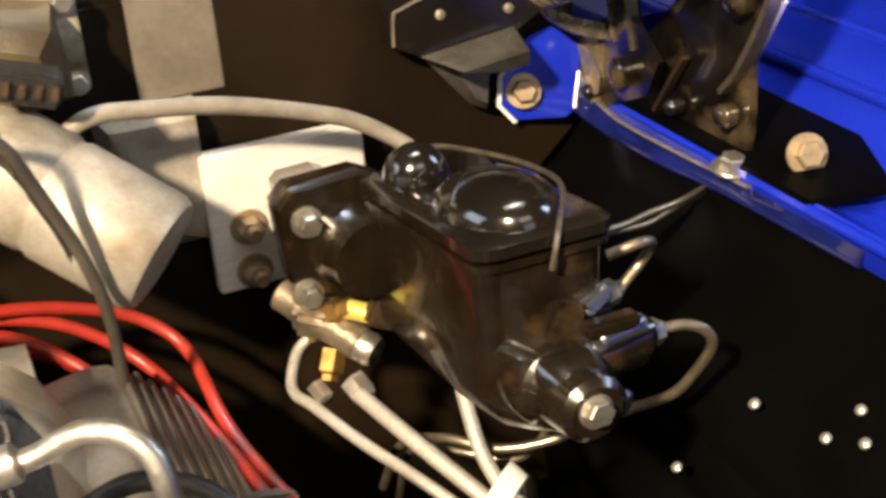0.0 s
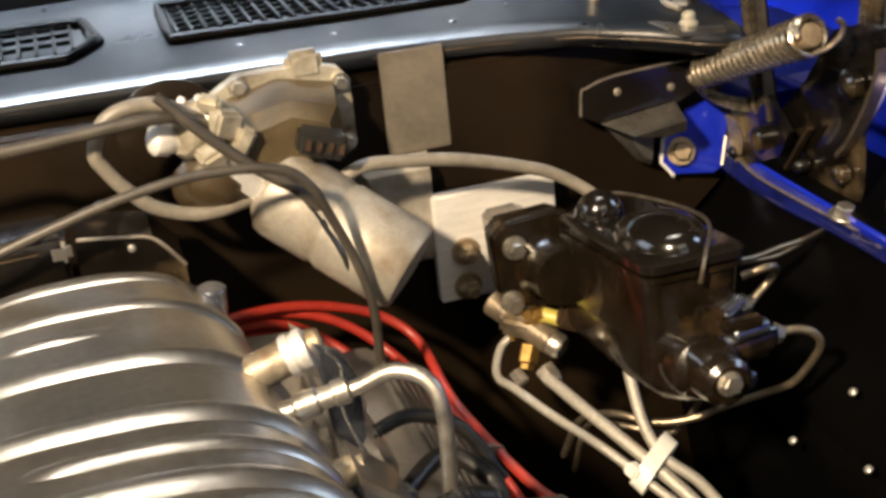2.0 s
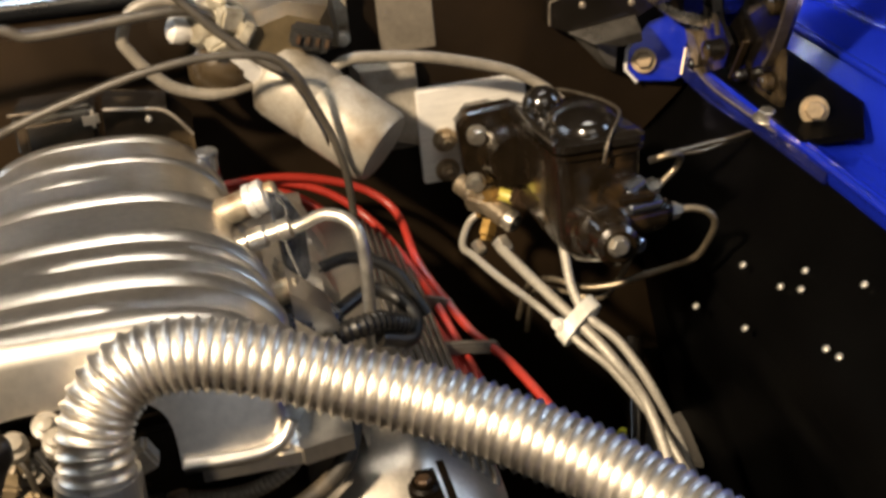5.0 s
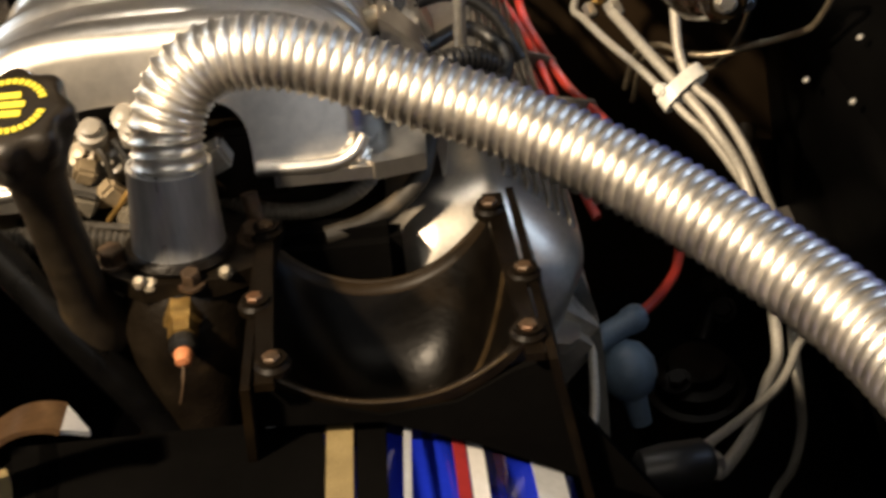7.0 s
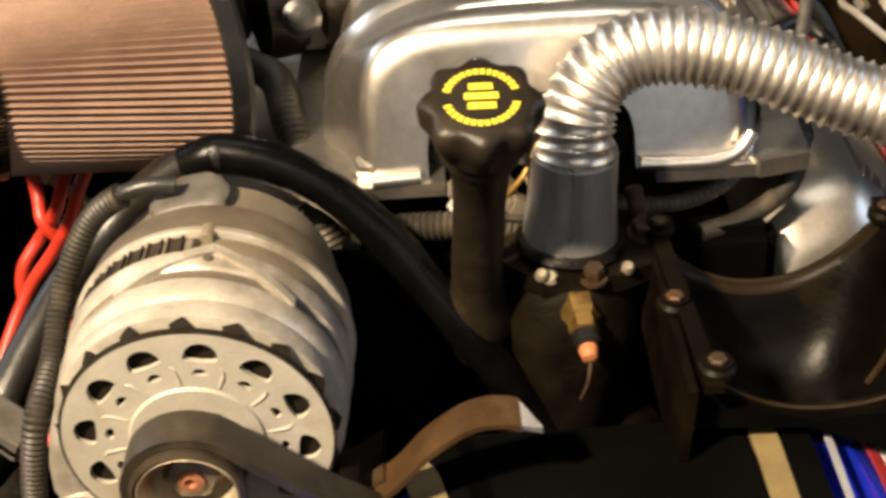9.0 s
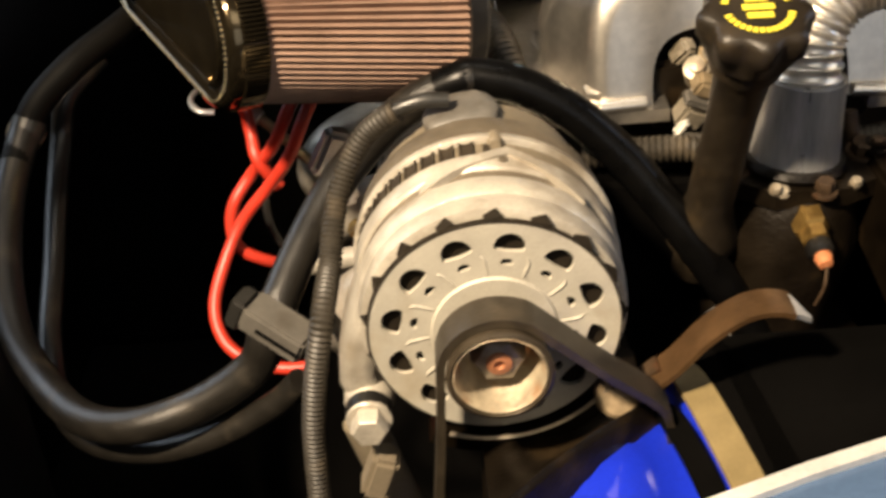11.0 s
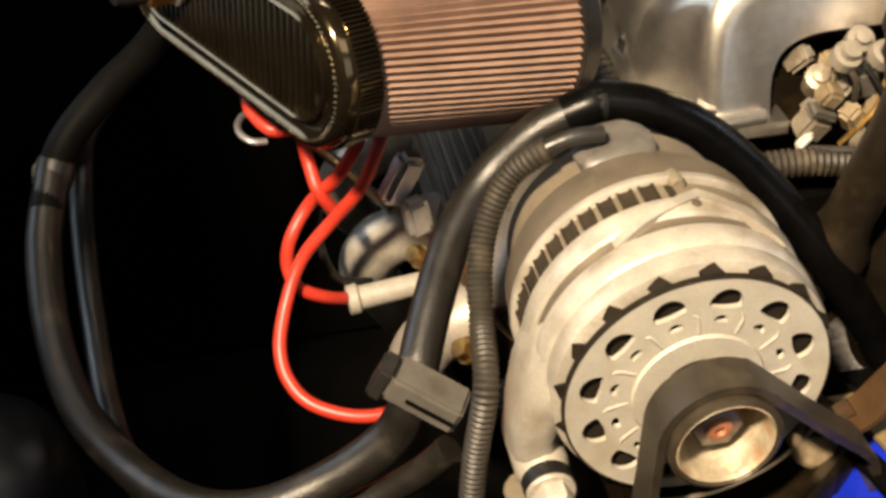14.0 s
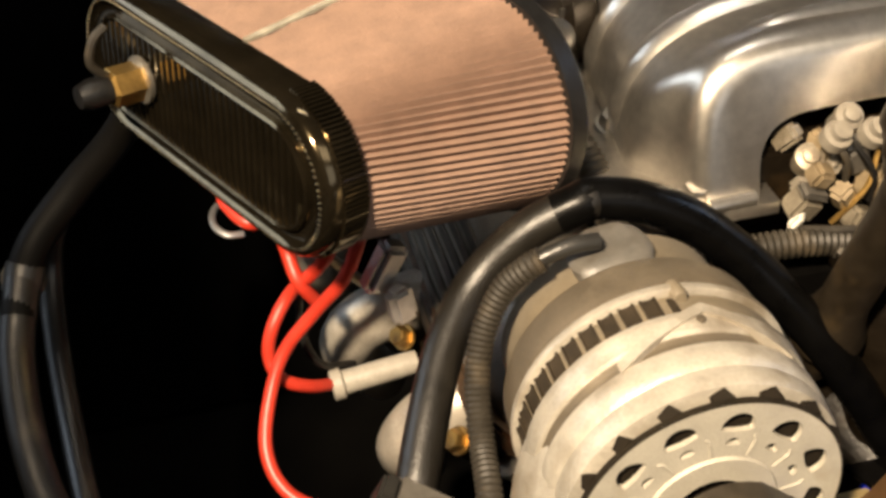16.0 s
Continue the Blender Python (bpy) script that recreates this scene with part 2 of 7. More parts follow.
TANK = mat("pale_blue_tank_sheen", (0.09, 0.15, 0.27), 0.3, 0.25, 0.12, 8, 0.05, 400, coat=0.6)
# brown blotches stand in for warm highlights on the hinge plates
HINGEBLACK = mat("worn_black_hinge_steel", (0.007, 0.0055, 0.004), 0.1, 0.20, 0.4, 40, 0.35, 120, coat=0.8, dirt=(0.12, 0.085, 0.045), dirt_amount=0.24)
WORNEDGE = mat("bare_worn_edge", (0.42, 0.36, 0.28), 0.7, 0.4, 0.3, 90, 0.3, 400)
PLATE = mat("bare_satin_plate", (0.86, 0.83, 0.77), 0.25, 0.5, 0.12, 30, 0.2, 400, stretch=(1, 1, 8))
DIRTYTAN = mat("dirty_tan_plastic", (0.26, 0.2, 0.12), 0.0, 0.4, 0.35, 80, 0.35, 400, dirt=(0.05, 0.035, 0.018), dirt_amount=0.5)
GEARBOX = mat("olive_brown_gearbox", (0.105, 0.078, 0.040), 0.15, 0.38, 0.35, 40, 0.3, 300, dirt=(0.04, 0.028, 0.014), dirt_amount=0.35)
DUSTYCABLE = mat("dusty_grey_cable", (0.055, 0.047, 0.036), 0.0, 0.42, 0.3, 40, 0.2, 400)
BLUECHROME = mat("bluish_chrome_casting", (0.50, 0.54, 0.62), 0.95, 0.22, 0.25, 40, 0.25, 200)
EDGEBROWN = mat("worn_brown_edge", (0.045, 0.029, 0.013), 0.4, 0.33, 0.45, 40, 0.3, 300, dirt=(0.012, 0.008, 0.004), dirt_amount=0.3)
GEARDARK = mat("dark_brown_bellows", (0.06, 0.042, 0.022), 0.0, 0.3, 0.3, 40, 0.2, 300)
CUPRUST = mat("cream_rust_cup", (0.45, 0.385, 0.275), 0.35, 0.45, 0.35, 110, 0.45, 500, dirt=(0.27, 0.12, 0.045), dirt_amount=0.42)
GRIME = mat("grimy_rim", (0.07, 0.054, 0.035), 0.5, 0.4, 0.3, 80, 0.3, 400)
NUTSTEEL = mat("dirty_shaft_nut", (0.36, 0.31, 0.23), 0.55, 0.45, 0.35, 110, 0.4, 500, dirt=(0.15, 0.09, 0.05), dirt_amount=0.4)
SLOTBROWN = mat("brown_slot_shade", (0.030, 0.022, 0.013), 0.0, 0.7, 0.4, 90, 0.3, 500, spec=0.2)
GOLDBEAD = mat("smoked_gold_bead", (0.42, 0.33, 0.2), 1.0, 0.22, 0.2, 60)
SHADEHOSE = mat("shaded_black_hose", (0.0022, 0.0021, 0.002), 0.0, 0.3, 0.3, 60, 0.15, 400, spec=0.14)
SATINALU = mat("satin_aluminium", (0.60, 0.55, 0.47), 0.88, 0.36, 0.15, 30, 0.08, 300, rvar=0.04)
RESBLACK = mat("soft_sheen_black_plastic", (0.0022, 0.0021, 0.002), 0.0, 0.42, 0.3, 9, 0.05, 60, spec=0.6, rvar=0.04)
WETBLACK = mat("glossy_black_inner_panel", (0.0022, 0.0021, 0.002), 0.0, 0.24, 0.4, 9, 0.08, 60, spec=0.5, rvar=0.05)
GREYREFLECT = mat("pale_grey_reflection", (0.5, 0.52, 0.55), 0.0, 0.35, 0.1, 60)

# ---- mesh tools ----
V = Vector


def basis(axis):
    z = V(axis).normalized()
    x = z.orthogonal().normalized() if abs(z.z) > 0.9 else V((0, 0, 1)).cross(z).normalized()
    return x, z.cross(x).normalized(), z


def bridge(bm, a, b, closed=True):
    n = len(a)
    for i in range(n if closed else n - 1):
        j = (i + 1) % n
        bm.faces.new((a[i], a[j], b[j], b[i]))


def cap(bm, ring, flip=False):
    bm.faces.new(ring[::-1] if flip else ring)


def loft(bm, rings, closed=True, caps=True):
    vs = [[bm.verts.new(p) for p in r] for r in rings]
    for a, b in zip(vs, vs[1:]):
        bridge(bm, a, b, closed)
    if caps:
        cap(bm, vs[0], True), cap(bm, vs[-1])
    return vs


def lathe(bm, origin, axis, profile, n=28, caps=True):
    """profile: (radius, distance along the axis)."""
    x, y, z = basis(axis)
    o = V(origin)
    rings = [[o + z * h + (x * math.cos(2 * math.pi * i / n) + y * math.sin(2 * math.pi * i / n)) * max(r, 1e-5) for i in range(n)] for r, h in profile]
    return loft(bm, rings, True, caps)


def cyl(bm, a, b, r, n=20, bev=0.12, r2=None):
    a, b = V(a), V(b)
    h = (b - a).length
    r2 = r if r2 is None else r2
    e = min(bev * min(r, r2), h * 0.3)
    lathe(bm, a, b - a, [(r - e, 0), (r, e), (r2, h - e), (r2 - e, h)], n)


def box(bm, c, s, turn=None, bev=0.0):
    r = bmesh.ops.create_cube(bm, size=1)["verts"]
    m = (turn or Matrix.Identity(4)).to_4x4()
    for v in r:
        v.co = V(c) + m.to_3x3() @ V((v.co.x * s[0], v.co.y * s[1], v.co.z * s[2]))
    if bev:
        es = list({e for v in r for e in v.link_edges})
        bmesh.ops.bevel(bm, geom=es, offset=bev, segments=2, affect="EDGES")


def spline(pts, sub=8):
    p = [V(q) for q in pts]
    p = [2 * p[0] - p[1], *p, 2 * p[-1] - p[-2]]
    out = []
    for i in range(1, len(p) - 2):
        for k in range(sub):
            t = k / sub
            a, b, c, d = p[i - 1], p[i], p[i + 1], p[i + 2]
            out.append(0.5 * (2 * b + (c - a) * t + (2 * a - 5 * b + 4 * c - d) * t * t + (3 * b - a - 3 * c + d) * t ** 3))
    out.append(p[-2])
    return out


def even(pts, step):
    """Points at an even spacing along a polyline."""
    out, left = [pts[0]], step
    for a, b in zip(pts, pts[1:]):
        seg = (b - a).length
        pos = 0.0
        while seg - pos >= left:
            pos += left
            out.append(a.lerp(b, pos / seg))
            left = step
        left -= seg - pos
    return out


def tube(bm, pts, r, n=10, sub=8, rfun=None, raw=False):
    p = pts if raw else spline(pts, sub)
    t0 = (p[1] - p[0]).normalized()
    x = basis(t0)[0]
    rings = []
    for i, q in enumerate(p):
        t = (p[min(i + 1, len(p) - 1)] - p[max(i - 1, 0)]).normalized()
        x = (x - t * x.dot(t)).normalized()
        y = t.cross(x)
        rr = rfun(i) if rfun else r
        rings.append([q + (x * math.cos(2 * math.pi * k / n) + y * math.sin(2 * math.pi * k / n)) * rr for k in range(n)])
    loft(bm, rings)


def corrugated(bm, pts, r, pitch, depth, n=14, sub=10):
    p = even(spline(pts, sub), pitch / 4)
    tube(bm, p, r, n, raw=True, rfun=lambda i: r - depth * (0.0, 0.45, 1.0, 0.45)[i % 4])


def slab(bm, outline, thick, turn=None):
    """A prism from a flat outline of 3D points, extruded by the vector thick."""
    t = V(thick)
    loft(bm, [[V(p) for p in outline], [V(p) + t for p in outline]])


def hexbolt(bm, pos, axis, r=0.008, h=0.007, washer=1.35):
    z = V(axis).normalized()
    lathe(bm, pos, z, [(r * washer, 0), (r * washer, 0.0018), (r * washer * 0.96, 0.0024)], 18)
    lathe(bm, V(pos) + z * 0.002, z, [(r, 0), (r, h * 0.85), (r * 0.86, h)], 6)


def strip(bm, pts, side, w, th):
    """A flat strap along pts; side: the direction of its width."""
    s = V(side).normalized()
    p = pts
    rings = []
    for i, q in enumerate(p):
        t = (p[min(i + 1, len(p) - 1)] - p[max(i - 1, 0)]).normalized()
        nn = t.cross(s).normalized()
        rings.append([q - s * w / 2 - nn * th / 2, q + s * w / 2 - nn * th / 2, q + s * w / 2 + nn * th / 2, q - s * w / 2 + nn * th / 2])
    loft(bm, rings)


def stadium(c, u, v, half, r, n=24):
    """A ring of points: two half circles of radius r about c +- u * half, in the plane of u and v."""
    out = []
    for i in range(n):
        a = 2 * math.pi * (i + 0.5) / n
        s = half if math.cos(a) > 0 else -half
        out.append(V(c) + V(u) * (s + r * math.cos(a)) + V(v) * r * math.sin(a))
    return out


def thing(name, loc, label, category, group="", kind=""):
    e = new(name)
    e.empty_display_size = 0.02
    e.location = loc
    return tagged(e, label, category, group, kind)


def root(ob):
    while ob.parent:
        ob = ob.parent
    return ob


def part(name, bm, material, parent, label="", sharp=38, uid=""):
    bmesh.ops.recalc_face_normals(bm, faces=bm.faces)
    me = bpy.data.meshes.new(name)
    if parent is not None:
        bmesh.ops.translate(bm, verts=bm.verts, vec=-root(parent).location)
    bm.to_mesh(me)
    bm.free()
    me.polygons.foreach_set("use_smooth", [True] * len(me.polygons))
    me.set_sharp_from_angle(angle=radians(sharp))
    me.materials.append(material)
    ob = new(name, me)
    if parent is not None:
        ob.parent = parent
    if label:
        tagged(ob, label)
    return ob


def single(name, bm, material, label, category, group="", kind="", sharp=38):
    return tagged(part(name, bm, material, None, sharp=sharp), label, category, group, kind)


def B():
    return bmesh.new()

# ---- garage ----
def flat(name, lo, hi, m, label, category, kind="structure"):
    bm = B()
    box(bm, [(a + b) / 2 for a, b in zip(lo, hi)], [b - a for a, b in zip(lo, hi)])
    return single(name, bm, m, label, category, kind=kind)


flat("floor", (-4, -4, -0.1), (4, 5, 0), CONCRETE, "dark stained concrete garage floor", "floor")
flat("wall_north", (-4, 5, 0), (4, 5.1, 3), WALLP, "plain dim garage wall", "wall")
flat("wall_south", (-4, -4.1, 0), (4, -4, 3), WALLP, "plain dim garage wall", "wall")
flat("wall_east", (4, -4.1, 0), (4.1, 5.1, 3), WALLP, "plain dim garage wall", "wall")
flat("wall_west", (-4.1, -4.1, 0), (-4, 5.1, 3), WALLP, "plain dim garage wall", "wall")
flat("ceiling", (-4.1, -4.1, 3), (4.1, 5.1, 3.1), WALLP, "plain dim garage ceiling", "ceiling")

# ---- car body round the engine bay ----
# firewall: a black sheet panel with a grey strip painted as light and a pressed bulge
fire = thing("firewall", (0, 0.76, 0.25), "satin black painted steel firewall behind the engine", "firewall")
bm = B()
box(bm, (-0.215, 0.785, 0.645), (1.31, 0.05, 0.76), bev=0.004)
part("panel", bm, SATINBLACK, fire)
# pale strip painted as a band of light between cast shadows
bm = B()
box(bm, (0.149, 0.760, 1.000), (0.056, 0.004, 0.09), bev=0.001)
part("patch", bm, LITGREY, fire, "dull grey strip painted as light on the firewall")
bm = B()
loft(bm, [[V((0.085, 0.762, 0.955)), V((0.155, 0.762, 0.955)), V((0.155, 0.762, 0.85)), V((0.10, 0.762, 0.85))],
          [V((0.095, 0.742, 0.945)), V((0.15, 0.738, 0.945)), V((0.15, 0.738, 0.86)), V((0.118, 0.742, 0.87))]])
part("bulge", bm, CAN, fire, "pressed pale triangular bulge")
bm = B()
lathe(bm, (-0.055, 0.762, 1.01), (0, -1, 0), [(0.044, 0), (0.044, 0.003), (0.038, 0.005), (0.02, 0.006), (0.001, 0.006)], 36)
part("cover_plate", bm, SATINBLACK, fire, "round black blanking plate")

# added black box that keeps this unlit part of the firewall dark
hb = thing("firewall_dark_box", (-0.62, 0.7, 0.4), "glossy black box added to keep the passenger side firewall dark", "heater box")
bm = B()
box(bm, (-0.625, 0.715, 0.67), (0.45, 0.09, 0.62), bev=0.02)
part("case", bm, WETBLACK, hb)

# cowl: glossy black top panel with two vent grilles
cowl = thing("cowl", (0, 0.9, 1.02), "glossy black cowl panel with two vent grilles", "cowl panel")
XS = [-0.95, -0.6, -0.26, -0.08, 0.12, 0.22, 0.29, 0.34, 0.38, 0.405, 0.42, 0.43]
YF = [0.80, 0.80, 0.795, 0.785, 0.775, 0.755, 0.73, 0.70, 0.67, 0.665, 0.69, 0.74]
bm = B()
rings = []
for x, yf in zip(XS, YF):
    drop = max(0, x - 0.3) * 0.10
    rings.append([V((x, y, z - drop)) for y, z in ((yf + 0.03, 1.022), (yf + 0.002, 1.030), (yf - 0.001, 1.036), (yf, 1.0440), (yf + 0.003, 1.0462), (yf + 0.03, 1.051),
                                                  (1.0, 1.062), (1.06, 1.072), (1.06, 1.06), (yf + 0.05, 1.03))])
loft(bm, rings)
part("panel", bm, COWLBLACK, cowl, sharp=50)
bm = B()
tube(bm, [V((x, yf - 0.0008, 1.0375 - max(0, x - 0.3) * 0.10)) for x, yf in list(zip(XS, YF))[4:10]], 0.0014, 6, 5)
part("worn_lip", bm, EDGEBROWN, cowl, "worn bare edge of the cowl lip")


def grille(x0, x1, y0, y1, z, across, along, tip):
    """A raised rim round a lattice of thin bars."""
    def zz(y):
        return z + (y - 0.86) * 0.06
    g = B()
    rim = [(x0, y0), (x1 - tip, y0 - 0.02), (x1, y0 + 0.02), (x1 - 0.01, y1 - 0.02), (x1 - tip, y1 - 0.012), (x0, y1)]
    closed = [V((x, y, zz(y))) for x, y in rim] + [V((rim[0][0], rim[0][1], zz(rim[0][1])))]
    dense = []
    for a, b in zip(closed, closed[1:]):
        dense += [a.lerp(b, k / 6) for k in range(6)]
    tube(g, dense + [dense[0], dense[1]], 0.005, 8, raw=True)
    ob = part("vent_grille", g, FENDERBLACK, cowl, "black lattice air intake grille")
    # black sheet in place of the shaded opening under the bars
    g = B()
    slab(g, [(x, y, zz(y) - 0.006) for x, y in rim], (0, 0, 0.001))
    part("shade_well", g, SHADEBLACK, ob)
    for i in range(across):
        x = x0 + (x1 - x0) * (i + 0.5) / across
        f = max(0, (x - (x1 - tip)) / tip)
        ya, yb = y0 - 0.02 * min(1, (x - x0) / (x1 - tip - x0)) + 0.035 * f, y1 - 0.02 * f
        g = B()
        box(g, (x, (ya + yb) / 2, zz((ya + yb) / 2)), (0.0035, yb - ya, 0.006), bev=0.0008)
        part("bar", g, FENDERBLACK, ob)
    for j in range(along):
        y = y0 + 0.012 + (y1 - y0 - 0.03) * (j + 0.5) / along
        g = B()
        box(g, ((x0 + x1) / 2 - 0.008, y, zz(y) + 0.001), (x1 - x0 - 0.03, 0.0028, 0.004), bev=0.0008)
        part("cross_bar", g, FENDERBLACK, ob)


grille(-0.035, 0.275, 0.872, 0.985, 1.058, 24, 5, 0.05)
grille(-0.40, -0.095, 0.885, 0.99, 1.058, 20, 3, 0.03)
for x, y in ((0.02, 0.84), (0.2, 0.80), (0.1, 0.825), (-0.065, 0.92)):
    bm = B()
    lathe(bm, (x, y, 1.0505), (0, 0, 1), [(0.004, 0), (0.004, 0.002), (0.002, 0.003)], 12)
    part("screw", bm, PLASTIC, cowl)

# windscreen foot: gasket and white sheets lying on the glass
bm = B()
slab(bm, [(-0.95, 1.055, 1.075), (0.62, 1.055, 1.065), (0.62, 1.075, 1.068), (-0.95, 1.075, 1.078)], (0, 0, 0.012))
single("windscreen_gasket", bm, PLASTIC, "black rubber gasket at the windscreen foot", "gasket")
bm = B()
slab(bm, [(-0.95, 1.08, 1.08), (0.6, 1.08, 1.07), (0.55, 1.75, 1.5), (-0.9, 1.75, 1.5)], (0, 0.004, 0.006))
single("windscreen", bm, GLOSSBLACK, "dark raked windscreen glass above the cowl", "windscreen")
bm = B()
slab(bm, [(-0.62, 1.085, 1.096), (-0.06, 1.085, 1.092), (-0.06, 1.27, 1.211), (-0.62, 1.27, 1.213)], (0, 0, 0.003))
single("masking_sheet", bm, PAPER, "white masking sheet laid over the windscreen", "masking sheet")
# carried further right than needed, to reflect white in the cowl
bm = B()
slab(bm, [(-0.05, 1.084, 1.094), (0.50, 1.084, 1.09), (0.50, 1.27, 1.21), (-0.05, 1.27, 1.212)], (0, 0, 0.004))
single("masking_sheet", bm, PAPER, "second white sheet over the windscreen, widened to reflect in the cowl", "masking sheet")
bm = B()
slab(bm, [(-0.6, 1.10, 1.112), (-0.08, 1.10, 1.108), (-0.08, 1.13, 1.128), (-0.6, 1.13, 1.132)], (0, 0, 0.003))
single("card_strip", bm, CARD, "brown card strip on the white sheet", "card strip")
bm = B()
lathe(bm, (-0.265, 1.03, 1.068), (0, 0, 1), [(0.035, 0), (0.035, 0.006), (0.03, 0.016), (0.012, 0.022), (0.001, 0.022)], 24)
single("wiper_pivot", bm, PLASTIC, "black domed wiper pivot cover on the cowl", "wiper pivot")

bm = B()
tube(bm, [(0.12, 1.06, 1.084), (0.28, 1.045, 1.083), (0.36, 0.99, 1.078), (0.40, 0.93, 1.062), (0.415, 0.86, 1.04)], 0.0045, 10)
single("windscreen_moulding", bm, CHROME, "bright chrome windscreen moulding at the cowl corner", "moulding")

# inner fender: black wheelhouse panel that slopes up to the fender lip
inner = thing("inner_fender", (0.38, 0, 0.3), "black painted steel inner fender panel with rivets", "inner fender")
PROF = [(0.41, 0.25), (0.40, 0.55), (0.38, 0.68), (0.352, 0.745), (0.348, 0.782), (0.375, 0.818), (0.405, 0.838), (0.425, 0.855), (0.439, 0.870), (0.444, 0.880), (0.452, 0.884)]
bm = B()
rings = []
for i in range(26):
    y = -0.9 + 1.66 * i / 25
    sag = 0.012 * math.sin(y * 3.1)
    rings.append([V((x + sag * (1 if z < 0.8 else 0.2), y, z)) for x, z in PROF] + [V((x + 0.006, y, z - 0.008)) for x, z in PROF[::-1]])
loft(bm, rings)
part("panel", bm, FENDERBLACK, inner, sharp=60)
for x, y, z in ((0.367, 0.436, 0.829), (0.402, 0.393, 0.838), (0.382, 0.395, 0.826), (0.390, 0.375, 0.832), (0.348, 0.387, 0.798), (0.335, 0.462, 0.782),
                (0.375, 0.30, 0.822), (0.378, 0.285, 0.823), (0.42, 0.33, 0.853), (0.40, 0.20, 0.84)):
    bm = B()
    lathe(bm, (x - 0.001, y, z - 0.001), (-0.55, 0, 0.83), [(0.0034, 0), (0.0031, 0.0016), (0.0018, 0.0027), (0.0004, 0.003)], 12)
    part("rivet", bm, RIVETW, inner, "small bright rivet")
bm = B()
rings = []
LEFT = [(-0.78, 0.25), (-0.80, 0.6), (-0.82, 0.70), (-0.86, 0.75), (-0.92, 0.78), (-1.0, 0.79)]
for i in range(20):
    y = -0.9 + 1.66 * i / 19
    rings.append([V((x, y, z)) for x, z in LEFT] + [V((x - 0.006, y, z - 0.008)) for x, z in LEFT[::-1]])
loft(bm, rings)
left_fender = thing("inner_fender", (-0.8, 0, 0.3), "black painted passenger side inner fender panel", "inner fender")
part("panel", bm, WETBLACK, left_fender, sharp=60)
# two tiny studs added as glints on the dark panel
for y, z in ((0.56, 0.69), (0.644, 0.656)):
    bm = B()
    lathe(bm, (-0.802 - (z - 0.6) * 0.2, y, z), (1, 0, 0.15), [(0.003, -0.004), (0.003, 0.0015), (0.002, 0.0025)], 10)
    part("screw", bm, SPRINGSTEEL, left_fender, "tiny steel stud added as a glint")

# rounded black body added so a soft bluish highlight appears here
bm = B()
lathe(bm, (-0.732, 0.172, 0.38), (0, 0, 1), [(0.045, 0), (0.055, 0.01), (0.055, 0.335)] + [(0.055 * math.cos(radians(a)), 0.335 + 0.055 * math.sin(radians(a))) for a in (12, 24, 36, 48, 60, 72, 84)], 36)
single("reservoir", bm, RESBLACK, "glossy black dome added beside the heater hose to catch a highlight", "reservoir", sharp=80)
# added black sheet that hides the lit floor and keeps the bay dark
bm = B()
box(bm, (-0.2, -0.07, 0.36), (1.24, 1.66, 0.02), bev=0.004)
single("undertray", bm, SHADEBLACK, "dull black sheet added below the engine to keep the bay dark", "undertray")

# steering gear and a tagged plate, deep beside the engine
gear = thing("steering_gear", (0.29, 0.54, 0.37), "black oily steering gear below the brake lines", "steering gear")
bm = B()
lathe(bm, (0.262, 0.50, 0.37), (-0.05, -0.12, 1), [(0.055, 0), (0.058, 0.03), (0.05, 0.06), (0.05, 0.066), (0.042, 0.068), (0.040, 0.085), (0.030, 0.088), (0.028, 0.10), (0.001, 0.102)], 32)
part("housing", bm, CRADLE, gear)
bm = B()
tube(bm, [(0.285, 0.575, 0.43), (0.305, 0.60, 0.47), (0.335, 0.64, 0.52), (0.36, 0.72, 0.60)], 0.011, 14)
part("shaft", bm, GLOSSBLACK, gear)
for p, ax in (((0.333, 0.585, 0.495), (-0.4, -0.6, 0.7)), ((0.296, 0.585, 0.487), (-0.5, -0.5, 0.7)), ((0.302, 0.560, 0.475), (-0.3, -0.6, 0.7)), ((0.235, 0.470, 0.462), (-0.2, -0.4, 0.9))):
    bm = B()
    hexbolt(bm, p, ax, 0.010, 0.010, 1.4)
    part("bolt", bm, CRADLE, gear)
plate = thing("bracket_plate", (0.34, 0.67, 0.47), "dull grey bracket plate with a yellow green tag", "plate")
bm = B()
slab(bm, [(0.276, 0.658, 0.497), (0.40, 0.610, 0.497), (0.41, 0.70, 0.505), (0.345, 0.690, 0.503), (0.315, 0.668, 0.500)], (0, 0, -0.006))
part("plate", bm, GREYCLIP, plate)
bm = B()
slab(bm, [(0.297, 0.662, 0.503), (0.309, 0.660, 0.503), (0.347, 0.682, 0.507), (0.334, 0.690, 0.507)], (0, 0, -0.003))
part("tag", bm, TAGYELLOW, plate, "yellow green tag")

# blue outer fender with gutter, lip and crown
fender = thing("fender", (0.6, 0.3, 0.3), "glossy blue painted front fender beside the engine bay", "fender")
FP = [(0.448, 0.884), (0.446, 0.897), (0.452, 0.902), (0.47, 0.893), (0.51, 0.889), (0.535, 0.896), (0.55, 0.925), (0.57, 0.938), (0.60, 0.942), (0.70, 0.952), (0.82, 0.95), (0.92, 0.92), (0.97, 0.84), (0.98, 0.6), (0.98, 0.3)]
bm = B()
rings = []
for i in range(30):
    y = -1.0 + 2.4 * i / 29
    rings.append([V((x, y, z)) for x, z in FP] + [V((x + 0.004, y, z - 0.012)) for x, z in FP[::-1]])
loft(bm, rings)
part("skin", bm, BLUE, fender, sharp=50)
